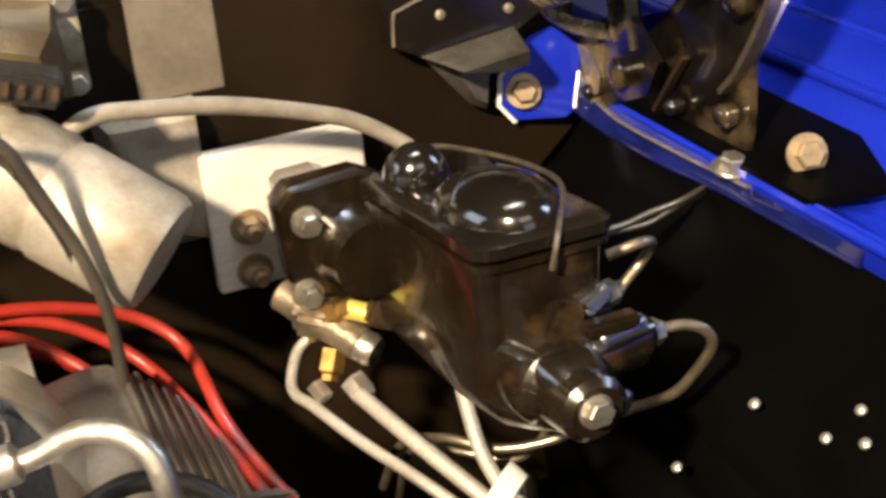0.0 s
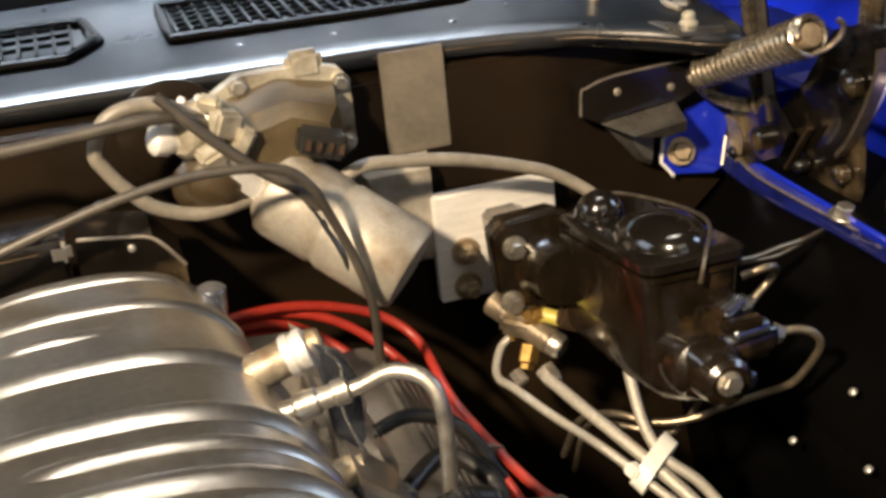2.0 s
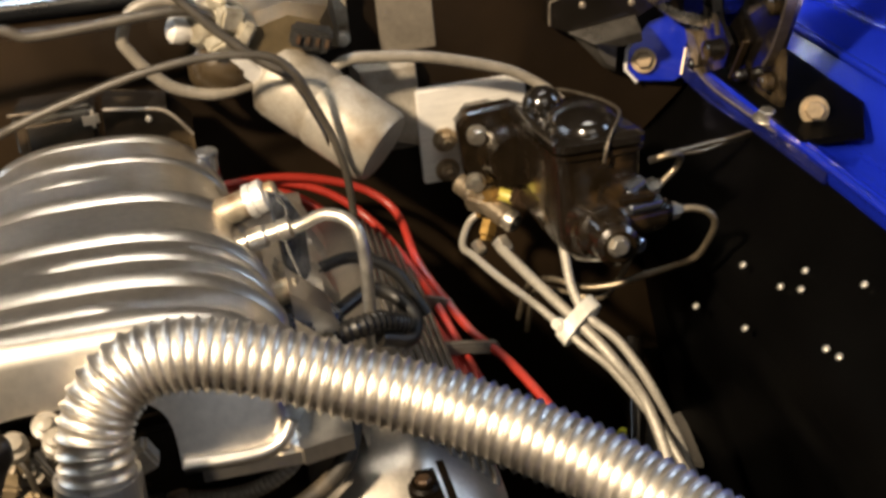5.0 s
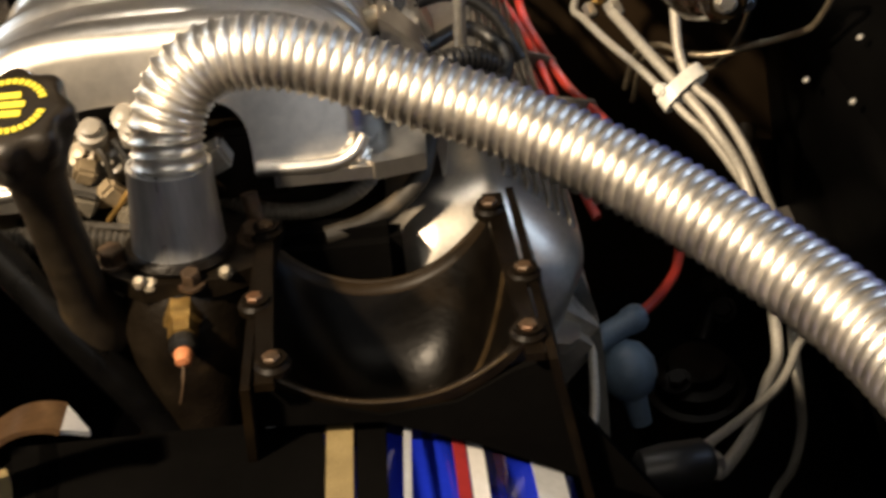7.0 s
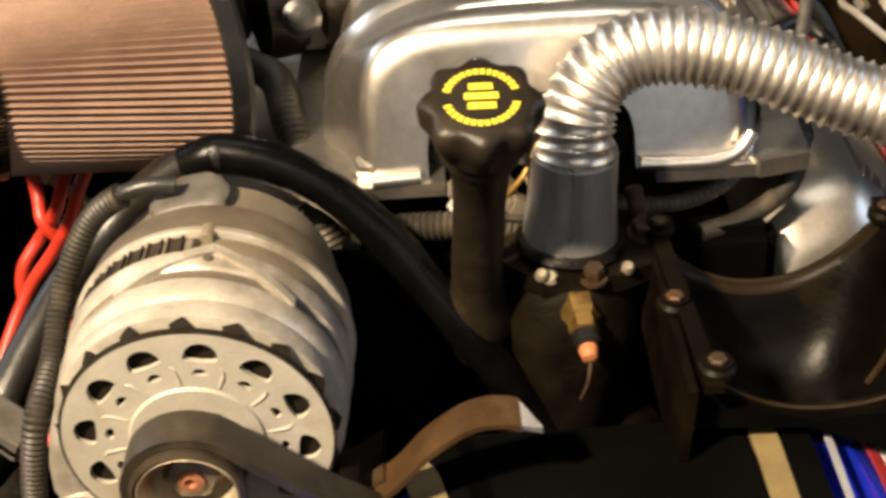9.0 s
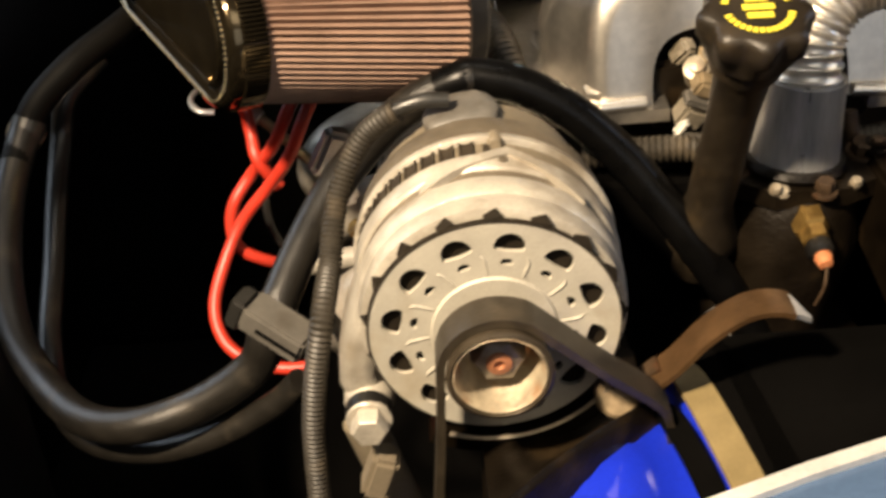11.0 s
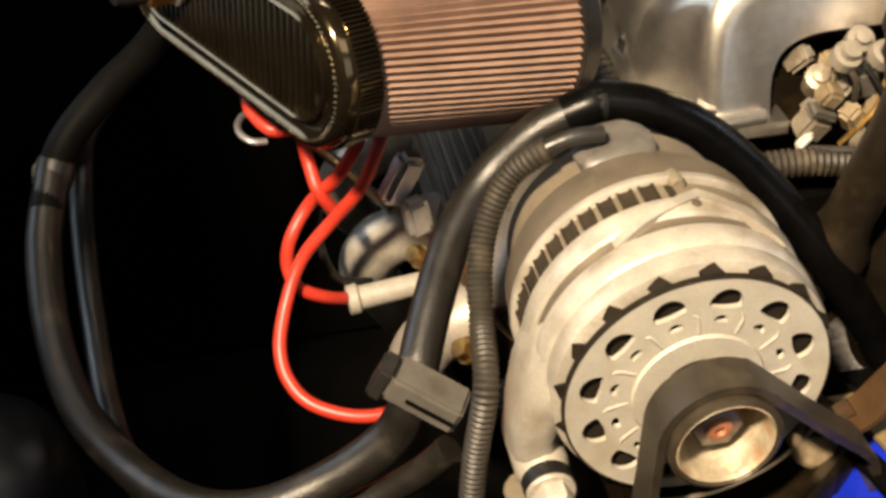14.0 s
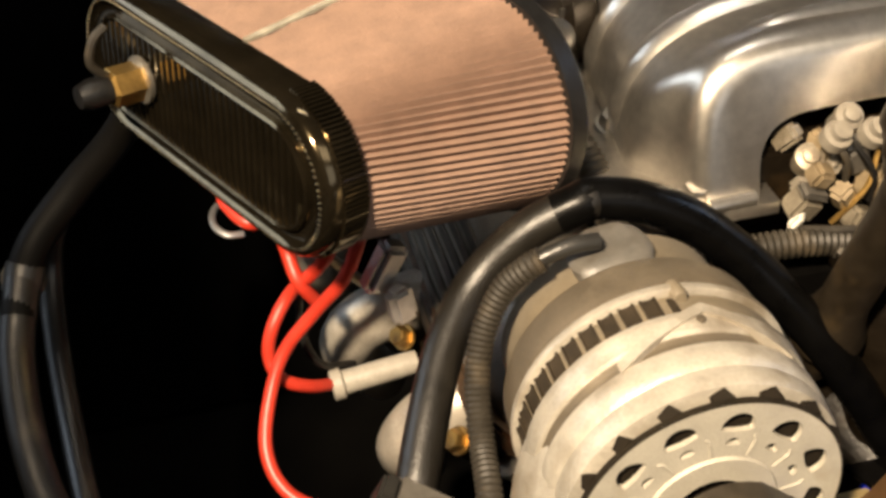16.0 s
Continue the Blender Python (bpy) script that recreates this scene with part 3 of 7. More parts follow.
for x, z, r in ((0.4475, 0.8985, 0.004), (0.551, 0.926, 0.005), (0.601, 0.9425, 0.004)):
    bm = B()
    tube(bm, [(x, -0.95, z), (x, -0.3, z), (x, 0.3, z), (x, 0.5 if x < 0.5 else 1.38, z)], r, 10)
    part("rolled_edge", bm, BLUE, fender)
# cowl side painted darker than the fender for the shade on it
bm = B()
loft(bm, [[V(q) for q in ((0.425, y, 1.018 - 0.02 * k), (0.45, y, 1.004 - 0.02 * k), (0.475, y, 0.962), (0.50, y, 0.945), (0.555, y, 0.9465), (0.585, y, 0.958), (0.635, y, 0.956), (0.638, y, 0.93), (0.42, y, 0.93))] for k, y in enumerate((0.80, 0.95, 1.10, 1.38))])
part("cowl_side", bm, SHADEBLUE, fender, "glossy blue panel between cowl and fender crown, darkened for shade", sharp=40)
bm = B()
box(bm, (0.76, 1.95, 0.62), (0.44, 1.06, 0.66), bev=0.05)
single("door", bm, BLUE, "glossy blue painted car door behind the fender", "car door")
bm = B()
slab(bm, [(0.60, 1.12, 0.955), (0.68, 1.12, 0.96), (0.75, 1.9, 1.6), (0.66, 1.9, 1.6)], (0.03, 0, 0.02))
single("pillar", bm, BLUE, "glossy blue windscreen pillar beside the door", "pillar")

# ---- hood hinge with its spring ----
hinge = thing("hinge", (0.44, 0.65, 0.89), "black painted steel hood hinge with a coil spring", "hood hinge")
bm = B()
slab(bm, [(0.373, 0.7510, 0.924), (0.399, 0.7540, 0.949), (0.417, 0.7540, 0.953), (0.441, 0.7530, 0.934), (0.436, 0.7490, 0.917), (0.428, 0.7430, 0.89), (0.42, 0.7430, 0.886), (0.383, 0.7490, 0.89), (0.371, 0.7510, 0.904)], (0.003, 0.008, -0.002))
part("bolt_tab", bm, BLUE, hinge, "glossy blue bolt tab with a chipped edge")
bm = B()
strip(bm, [V((0.3825, 0.7482, 0.8885)), V((0.3705, 0.7495, 0.9035)), V((0.3725, 0.7495, 0.9245)), V((0.378, 0.7505, 0.930))], (-0.5, -0.8, 0.2), 0.004, 0.003)
part("chipped_edge", bm, PAPER, hinge, "pale chipped paint edge")
bm = B()
strip(bm, [V((0.428, 0.7425, 0.892)), V((0.4355, 0.7485, 0.917))], (-0.6, -0.8, 0.1), 0.0018, 0.0018)
part("crease", bm, WORNEDGE, hinge)
# flange painted darker blue for the dark that it reflects
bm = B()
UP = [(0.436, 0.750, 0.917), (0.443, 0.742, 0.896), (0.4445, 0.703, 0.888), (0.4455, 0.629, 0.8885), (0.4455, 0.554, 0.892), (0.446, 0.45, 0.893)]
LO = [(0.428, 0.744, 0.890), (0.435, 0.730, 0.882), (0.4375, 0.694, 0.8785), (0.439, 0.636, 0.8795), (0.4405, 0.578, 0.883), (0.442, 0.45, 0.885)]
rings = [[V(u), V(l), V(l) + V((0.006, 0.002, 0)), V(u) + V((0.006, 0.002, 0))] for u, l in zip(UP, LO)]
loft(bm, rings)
part("mount_flange", bm, SHADEBLUE, hinge, "glossy blue mount flange", sharp=60)
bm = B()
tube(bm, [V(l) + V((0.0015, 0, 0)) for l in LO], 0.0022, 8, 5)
part("rolled_edge", bm, SHADEBLUE, hinge)
bm = B()
strip(bm, spline([V(u) + V((0.001, 0, 0.001)) for u in UP[1:5]], 6), (1, 0, -0.4), 0.007, 0.0018)
part("worn_seam", bm, WORNEDGE, hinge, "bare worn metal seam")
bm = B()
slab(bm, [(0.437, 0.7530, 0.936), (0.439, 0.7360, 0.934), (0.441, 0.7260, 0.918), (0.442, 0.7320, 0.902), (0.440, 0.7460, 0.908)], (0.003, 0.003, 0))
part("chipped_patch", bm, WORNEDGE, hinge, "patch of bare chipped metal")
bm = B()
slab(bm, [(0.449, 0.76, 0.897), (0.449, 0.50, 0.898), (0.50, 0.49, 0.90), (0.535, 0.56, 0.90), (0.54, 0.76, 0.90)], (0, 0, 0.006))
part("base_plate", bm, FENDERBLACK, hinge)
bm = B()
slab(bm, [(0.462, 0.621, 1.039), (0.462, 0.585, 1.052), (0.462, 0.557, 1.053), (0.462, 0.548, 1.04), (0.462, 0.551, 1.012), (0.462, 0.580, 0.962), (0.462, 0.579, 0.92), (0.462, 0.585, 0.888), (0.462, 0.67, 0.884), (0.462, 0.735, 0.888), (0.462, 0.773, 0.886), (0.462, 0.774, 0.906), (0.462, 0.739, 0.923), (0.462, 0.70, 0.95), (0.462, 0.666, 0.98)], (0.006, 0, 0))
part("side_plate", bm, HINGEBLACK, hinge)
bm = B()
strip(bm, spline(((0.458, 0.549, 1.04), (0.458, 0.553, 1.012), (0.458, 0.58, 0.963), (0.458, 0.60, 0.94)), 5), (1, 0, 0), 0.010, 0.004)
part("folded_edge", bm, SPRINGSTEEL, hinge)
bm = B()
strip(bm, spline(((0.455, 0.64, 0.952), (0.455, 0.66, 0.925), (0.455, 0.675, 0.905)), 5), (1, 0, 0), 0.006, 0.003)
part("pressed_rib", bm, EDGEBROWN, hinge)
bm = B()
slab(bm, [(0.446, 0.734, 0.956), (0.446, 0.701, 0.974), (0.446, 0.674, 0.956), (0.446, 0.658, 0.945), (0.446, 0.673, 0.918), (0.446, 0.728, 0.893), (0.446, 0.747, 0.90)], (0.005, 0, 0))
part("pivot_bracket", bm, HINGEBLACK, hinge)
for pts, w in ((((0.452, 0.775, 1.25), (0.452, 0.732, 1.082), (0.452, 0.717, 1.015), (0.452, 0.701, 0.946)), 0.026), (((0.475, 0.555, 1.25), (0.475, 0.574, 1.107), (0.475, 0.577, 1.049), (0.475, 0.585, 1.01)), 0.036)):
    bm = B()
    strip(bm, spline(pts, 6), (0, 1, 0), w, 0.006)
    arm = part("arm", bm, HINGEBLACK, hinge)
    for sd in (-1, 1):
        bm = B()
        strip(bm, [p - V((0.004, sd * 0.46 * w, 0)) for p in spline(pts, 6)], (1, 0, 0), 0.009, 0.0028)
        # brighter steel on one side is painted as its lit edge
        part("folded_edge", bm, SPRINGSTEEL if sd > 0 else COILSTEEL, arm)
bm = B()
strip(bm, spline(((0.392, 0.735, 0.983), (0.415, 0.73, 0.962), (0.446, 0.725, 0.95)), 6), (0, 0.3, 1), 0.012, 0.004)
part("link", bm, COILSTEEL, hinge)
bm = B()
loft(bm, [[V((0.440, y, z)) for y, z in ((0.768, 0.938), (0.752, 0.944), (0.738, 0.936), (0.730, 0.915), (0.738, 0.894), (0.758, 0.890), (0.770, 0.906))]] + [[V((0.449, y, z)) for y, z in ((0.768, 0.938), (0.752, 0.944), (0.738, 0.936), (0.730, 0.915), (0.738, 0.894), (0.758, 0.890), (0.770, 0.906))]])
part("clip_block", bm, DIRTYTAN, hinge, "tan dirty pressed clip beside the pivot")
bm = B()
A0, A1 = V((0.414, 0.575, 1.053)), V((0.391, 0.712, 0.994))
bm = B()
x, y, z = basis(A1 - A0)
turns, ln = 20, (A1 - A0).length
helix = [A0 + z * ln * i / (turns * 14) + (x * math.cos(2 * math.pi * i / 14) + y * math.sin(2 * math.pi * i / 14)) * (0.0148 - 0.003 * i / (turns * 14)) for i in range(turns * 14 + 1)]
tube(bm, helix, 0.0027, 7, raw=True)
part("spring", bm, COILSTEEL, hinge, "oily bare steel coil spring")
# black filler that stands in for the shade between the coils
bm = B()
cyl(bm, A0 + z * 0.01, A1, 0.0112, 16, r2=0.0088)
part("spring_shade_core", bm, SHADEBLACK, hinge)
bm = B()
lathe(bm, A0 + z * 0.012, -z, [(0.0098, 0), (0.0098, 0.010), (0.0088, 0.0125), (0.004, 0.0130), (0.001, 0.0130)], 24)
part("spring_plug", bm, TANBOLT, hinge, "tan round spring plug")
bm = B()
hx, hy = V((1, 0, 0)), V((0, 0, 1))
tube(bm, [A0 - z * 0.002 - hy * 0.015, A0 - z * 0.005 + hx * 0.009 - hy * 0.013, A0 - z * 0.009 + hx * 0.017 - hy * 0.006, A0 - z * 0.010 + hx * 0.019 + hy * 0.002, A0 - z * 0.008 + hx * 0.015 + hy * 0.008], 0.0024, 8)
part("spring_hook", bm, SPRINGSTEEL, hinge)
for p in ((0.3905, 0.7495, 0.911), (0.478, 0.542, 0.913)):
    bm = B()
    hexbolt(bm, V(p) - V((0.001, 0.001, 0)), (-0.25, -0.9, 0.3), 0.0088, 0.008, 1.5)
    part("bolt", bm, TANBOLT, hinge, "tan plated hex bolt")
for p, r in (((0.446, 0.699, 0.928), 0.011), ((0.460, 0.585, 1.004), 0.012), ((0.459, 0.651, 0.915), 0.006), ((0.460, 0.594, 0.926), 0.008), ((0.446, 0.741, 0.902), 0.006)):
    bm = B()
    lathe(bm, p, (-1, 0, 0), [(r, 0), (r, 0.008), (r * 0.7, 0.011), (r * 0.3, 0.012)], 18)
    part("pivot_pin", bm, HINGEBLACK, hinge)
bm = B()
hexbolt(bm, (0.448, 0.577, 0.897), (0, -0.2, 1), 0.008, 0.008, 1.6)
part("bolt", bm, STEEL, hinge)

# black corner bracket below the cowl and a fender bumper post
cb = thing("corner_bracket", (0.34, 0.745, 0.92), "black pressed steel corner bracket under the cowl", "bracket")
bm = B()
slab(bm, [(0.288, 0.735, 0.966), (0.290, 0.735, 0.989), (0.314, 0.735, 0.997), (0.392, 0.73, 1.002), (0.40, 0.73, 0.975), (0.378, 0.733, 0.962), (0.31, 0.735, 0.955)], (0.0, 0.025, 0.0))
part("face", bm, GLOSSBLACK, cb)
bm = B()
tube(bm, [V((0.288, 0.734, 0.967)), V((0.2895, 0.734, 0.988)), V((0.294, 0.734, 0.991)), V((0.315, 0.734, 0.997)), V((0.35, 0.732, 1.0)), V((0.39, 0.729, 1.002))], 0.0011, 6, 3)
part("worn_edge", bm, WORNEDGE, cb)
# pale grey on the black bracket is a painted highlight, also on the pressing below
bm = B()
loft(bm, [[V((0.306, 0.733, 0.957)), V((0.376, 0.731, 0.966)), V((0.378, 0.733, 0.938)), V((0.357, 0.733, 0.935))], [V((0.325, 0.705, 0.95)), V((0.372, 0.70, 0.957)), V((0.374, 0.705, 0.946)), V((0.357, 0.708, 0.943))]])
part("gusset", bm, GREYGLOSS, cb, "pressed gusset coloured pale for its highlight")
bm = B()
loft(bm, [[V((0.311, 0.745, 0.954)), V((0.362, 0.745, 0.94)), V((0.358, 0.745, 0.905)), V((0.345, 0.745, 0.912))], [V((0.33, 0.735, 0.948)), V((0.358, 0.735, 0.94)), V((0.355, 0.735, 0.913)), V((0.346, 0.735, 0.918))]])
part("lower_pressing", bm, GREYGLOSS, cb)
for p in ((0.323, 0.7345, 0.983), (0.373, 0.732, 0.979)):
    bm = B()
    lathe(bm, p, (0, -1, 0), [(0.0038, 0), (0.0036, 0.0016), (0.002, 0.0026)], 12)
    part("screw", bm, WORNEDGE, cb)
bm = B()
cyl(bm, (0.333, 0.80, 1.04), (0.333, 0.80, 1.075), 0.0055, 14)
lathe(bm, (0.333, 0.80, 1.038), (0, 0, 1), [(0.010, 0), (0.010, 0.004), (0.006, 0.005)], 16)
single("hood_bumper", bm, CREAM, "tan plated hood bumper stud on the cowl", "stud")
bm = B()
hexbolt(bm, (0.398, 0.76, 1.035), (0, 0, 1), 0.009, 0.009, 1.7)
single("cowl_bolt", bm, STEEL, "plated hex bolt on the cowl corner", "bolt")
post = thing("corner_stud", (0.372, 0.697, 1.036), "pale capped stud on a worn plate at the cowl corner", "stud")
bm = B()
slab(bm, [(0.345, 0.715, 1.0415), (0.358, 0.678, 1.0385), (0.395, 0.672, 1.0355), (0.402, 0.695, 1.0355), (0.385, 0.72, 1.0385)], (0, 0, 0.004))
part("plate", bm, GREYGLOSS, post, "worn grey base plate")
bm = B()
lathe(bm, (0.374, 0.698, 1.041), (0, 0, 1), [(0.008, 0), (0.008, 0.003), (0.0058, 0.005), (0.0058, 0.010), (0.004, 0.012), (0.001, 0.0125)], 16)
part("cap", bm, CREAM, post, "small pale cap")
# plain brown lump added here; what it is made of is not known
bm = B()
loft(bm, [[V((0.408 + r * math.cos(2 * math.pi * k / 14) * (1 + 0.2 * math.sin(3 * k)), 0.79 + 1.5 * r * math.sin(2 * math.pi * k / 14), z)) for k in range(14)] for r, z in ((0.018, 1.03), (0.019, 1.046), (0.015, 1.055), (0.009, 1.060), (0.003, 1.061))])
single("brown_lump", bm, EDGEBROWN, "brown lump at the cowl corner", "sealant")
bm = B()
tube(bm, [(0.425, 0.93, 1.066), (0.417, 0.884, 1.062), (0.398, 0.82, 1.058), (0.380, 0.755, 1.050), (0.385, 0.735, 1.046)], 0.003, 10)
single("corner_wire", bm, GREYTUBE, "grey wire lying over the cowl corner", "wire")

# ---- wiper motor on the firewall ----
wm = thing("wiper_motor", (0.03, 0.76, 0.98), "cream cast wiper motor bolted to the firewall", "wiper motor")
bm = B()
slab(bm, [(-0.03, 0.75, 1.0), (-0.022, 0.75, 1.04), (0.0, 0.75, 1.052), (0.05, 0.75, 1.053), (0.082, 0.75, 1.046), (0.09, 0.75, 1.036), (0.09, 0.75, 0.98), (0.06, 0.75, 0.972), (0.0, 0.75, 0.976)], (0, -0.014, 0))
part("mount_plate", bm, CREAM, wm)
bm = B()
loft(bm, [[V(p) for p in ((-0.03, 0.736, 0.995), (-0.02, 0.736, 1.034), (0.03, 0.736, 1.046), (0.076, 0.736, 1.036), (0.08, 0.736, 0.99), (0.03, 0.736, 0.98))],
          [V(p) for p in ((-0.028, 0.69, 0.995), (-0.018, 0.69, 1.03), (0.03, 0.69, 1.04), (0.068, 0.69, 1.03), (0.074, 0.69, 0.99), (0.03, 0.69, 0.982))],
          [V(p) for p in ((-0.018, 0.678, 1.0), (-0.01, 0.678, 1.02), (0.03, 0.678, 1.03), (0.058, 0.678, 1.02), (0.064, 0.678, 0.996), (0.03, 0.678, 0.99))]])
part("gearbox", bm, GEARBOX, wm, "gold brown gearbox casting", sharp=30)
bm = B()
lathe(bm, (-0.035, 0.70, 1.025), (-0.55, -0.6, 0.1), [(0.022, -0.02), (0.026, 0.0), (0.025, 0.012), (0.018, 0.016), (0.016, 0.026), (0.012, 0.03), (0.001, 0.031)], 24)
part("washer_pump", bm, CREAM, wm, "bright cream pump cap")
bm = B()
lathe(bm, (-0.045, 0.69, 1.022), (-0.036, -0.008, 0.010), [(0.0125, 0), (0.0125, 0.010), (0.0095, 0.012), (0.0105, 0.018), (0.0125, 0.021), (0.0125, 0.030), (0.009, 0.034), (0.004, 0.036)], 16)
part("pump_outlet", bm, PLATE, wm)
for k in range(9):
    a = radians(40 * k)
    bm = B()
    x_, y_, z_ = basis((-0.55, -0.6, 0.1))
    box(bm, V((-0.040, 0.695, 1.026)) + (x_ * math.cos(a) + y_ * math.sin(a)) * 0.0245, (0.006, 0.012, 0.006), pose(0, 0, 0, 20 * k, 30, 15 * k), 0.0015)
    part("pump_tooth", bm, PLATE, wm)
bm = B()
lathe(bm, (-0.035, 0.70, 0.985), (-0.1, -0.75, -0.55), [(0.032, 0), (0.031, 0.01), (0.024, 0.02), (0.012, 0.025), (0.001, 0.026)], 24)
part("bellows", bm, GEARDARK, wm, "brown domed rubber bellows")
bm = B()
box(bm, (0.048, 0.668, 1.010), (0.038, 0.03, 0.018), pose(0, 0, 0, 0, 18, -8), 0.003)
part("connector", bm, PLASTIC, wm, "black wiring connector")
for i in range(4):
    bm = B()
    box(bm, (0.0355 + i * 0.0083, 0.6515, 1.014 - i * 0.0026), (0.004, 0.004, 0.008), pose(0, 0, 0, 0, 18, -8), 0.0006)
    part("terminal", bm, RUSTY, wm)
bm = B()
C0, C1 = V((0.005, 0.70, 0.975)), V((0.098, 0.632, 0.905))
lathe(bm, C0, C1 - C0, [(0.022, 0), (0.036, 0.012), (0.0375, 0.02), (0.0375, 0.06), (0.036, 0.062), (0.036, 0.066), (0.0375, 0.068), (0.0375, 0.128), (0.034, 0.134), (0.02, 0.1355), (0.001, 0.1355)], 40)
part("motor_can", bm, CAN, wm, "smooth pale round motor can")
bm = B()
box(bm, (-0.008, 0.685, 0.985), (0.02, 0.03, 0.10), pose(0, 0, 0, 0, -42, 0), 0.005)
part("neck", bm, RAWALU, wm, "bright cream motor neck")
bm = B()
lathe(bm, (0.018, 0.682, 0.966), (0.5, -0.75, -0.45), [(0.014, 0), (0.0175, 0.006), (0.0185, 0.014), (0.015, 0.022), (0.008, 0.026), (0.001, 0.027)], 20)
part("bearing_cap", bm, RAWALU, wm, "bright round bearing cap")
for p_, sz, tr in (((-0.022, 0.672, 1.036), (0.024, 0.016, 0.022), (10, 20, 30)), ((-0.036, 0.668, 1.014), (0.020, 0.018, 0.018), (30, -20, 10)), ((-0.012, 0.672, 1.018), (0.014, 0.014, 0.030), (0, 35, 0)), ((-0.03, 0.676, 1.052), (0.018, 0.012, 0.014), (20, 15, -20))):
    bm = B()
    box(bm, p_, sz, pose(0, 0, 0, *tr), 0.003)
    part("pump_lug", bm, CREAM, wm)
bm = B()
strip(bm, spline(((0.02, 0.66, 0.99), (0.035, 0.645, 0.965), (0.05, 0.625, 0.93), (0.052, 0.64, 0.90)), 6), (0.8, 0.5, 0), 0.012, 0.003)
part("clamp_strap", bm, PLASTIC, wm)
for p in ((0.0, 0.736, 1.044), (0.082, 0.736, 1.034), (0.082, 0.736, 0.984)):
    bm = B()
    hexbolt(bm, p, (0, -1, 0), 0.006, 0.005)
    part("bolt", bm, STEEL, wm)
bm = B()
box(bm, (0.055, 0.742, 1.052), (0.03, 0.016, 0.024), bev=0.005)
part("terminal_block", bm, CREAM, wm)


def hose(name, pts, r, m, label, category, n=10, sub=8, group=""):
    g = B()
    tube(g, pts, r, n, sub)
    return single(name, g, m, label, category, group)


hose("wiring_cable", [(-0.50, 0.66, 1.03), (-0.246, 0.66, 1.057), (-0.193, 0.66, 1.048), (-0.133, 0.66, 1.05), (-0.072, 0.66, 1.053), (-0.045, 0.668, 1.045), (-0.03, 0.675, 1.03)], 0.0052, DUSTYCABLE, "dusty grey cable along the firewall", "cable")
hose("wiring_cable", [(-0.50, 0.57, 0.88), (-0.259, 0.6, 0.971), (-0.212, 0.6, 0.99), (-0.166, 0.6, 1.004), (-0.105, 0.6, 1.019), (-0.049, 0.6, 1.025), (0.002, 0.6, 1.019), (0.024, 0.6, 1.001), (0.036, 0.6, 0.974), (0.052, 0.6, 0.929), (0.059, 0.6, 0.885), (0.06, 0.62, 0.80)], 0.0038, DUSTYCABLE, "dusty grey cable arching over the wiper motor", "cable")
hose("vacuum_tube", [(-0.03, 0.70, 1.03), (-0.042, 0.68, 1.042), (-0.069, 0.68, 1.058), (-0.103, 0.68, 1.054), (-0.118, 0.68, 1.03), (-0.113, 0.68, 1.015), (-0.101, 0.68, 0.997), (-0.08, 0.68, 0.977), (-0.046, 0.68, 0.966), (-0.01, 0.69, 0.968), (0.01, 0.72, 0.97)], 0.0058, GREYTUBE, "grey vacuum tube coiled before the firewall", "tube")
hose("washer_tube", [(-0.068, 0.66, 1.069), (-0.04, 0.655, 1.037), (-0.009, 0.65, 1.007), (0.02, 0.645, 0.985), (0.04, 0.645, 0.96)], 0.0044, DUSTYCABLE, "straight dark washer tube beside the motor", "tube")
hose("vacuum_tube", [(0.05, 0.69, 0.96), (0.077, 0.68, 0.979), (0.108, 0.68, 0.978), (0.158, 0.68, 0.970), (0.21, 0.68, 0.954), (0.242, 0.68, 0.940), (0.275, 0.67, 0.915), (0.30, 0.65, 0.88)], 0.0055, GREYTUBE, "pale grey tube arching behind the brake cylinder", "tube")
hose("brake_tube", [(0.343, 0.559, 0.888), (0.361, 0.563, 0.886), (0.387, 0.573, 0.884), (0.413, 0.581, 0.882), (0.446, 0.599, 0.878)], 0.002, TUBESTEEL, "thin steel tube running to the fender", "tube")
hose("brake_tube", [(0.345, 0.562, 0.884), (0.362, 0.564, 0.882), (0.382, 0.568, 0.880), (0.409, 0.581, 0.878), (0.446, 0.600, 0.874)], 0.0017, TUBESTEEL, "thin steel tube running to the fender", "tube")

# ---- brake master cylinder ----
mc = thing("master_cylinder", (0.245, 0.6, 0.87), "gloss black brake master cylinder on an aluminium plate", "brake cylinder")
TILT_MC = math.tan(radians(8))


def lean(g):
    """The cylinder leans up towards its front."""
    for v in g.verts:
        v.co.z -= TILT_MC * (v.co.y - 0.46)
    return g


bm = B()
box(bm, (0.203, 0.738, 0.87), (0.112, 0.013, 0.10), bev=0.0015)
part("adapter_plate", bm, PLATE, mc, "bare machined aluminium plate")
bm = B()
box(bm, (0.203, 0.758, 0.87), (0.09, 0.03, 0.08), bev=0.002)
part("spacer", bm, SATINBLACK, mc)
FL = [(0.170, 0.912), (0.180, 0.922), (0.226, 0.924), (0.243, 0.915), (0.246, 0.86), (0.225, 0.838), (0.19, 0.843), (0.174, 0.86)]
bm = B()
rings = []
for y, s in ((0.7315, 0.5), (0.70, 0.5), (0.675, 0.72), (0.668, 0.97), (0.655, 1.0), (0.648, 1.0), (0.644, 0.95)):
    rings.append([V((0.21 + (x - 0.21) * s, y, 0.88 + (z - 0.88) * s)) for x, z in FL])
loft(bm, rings)
part("mount_flange", bm, MCBLACK, mc, "black painted mounting flange with worn edges", sharp=30)
bm = B()
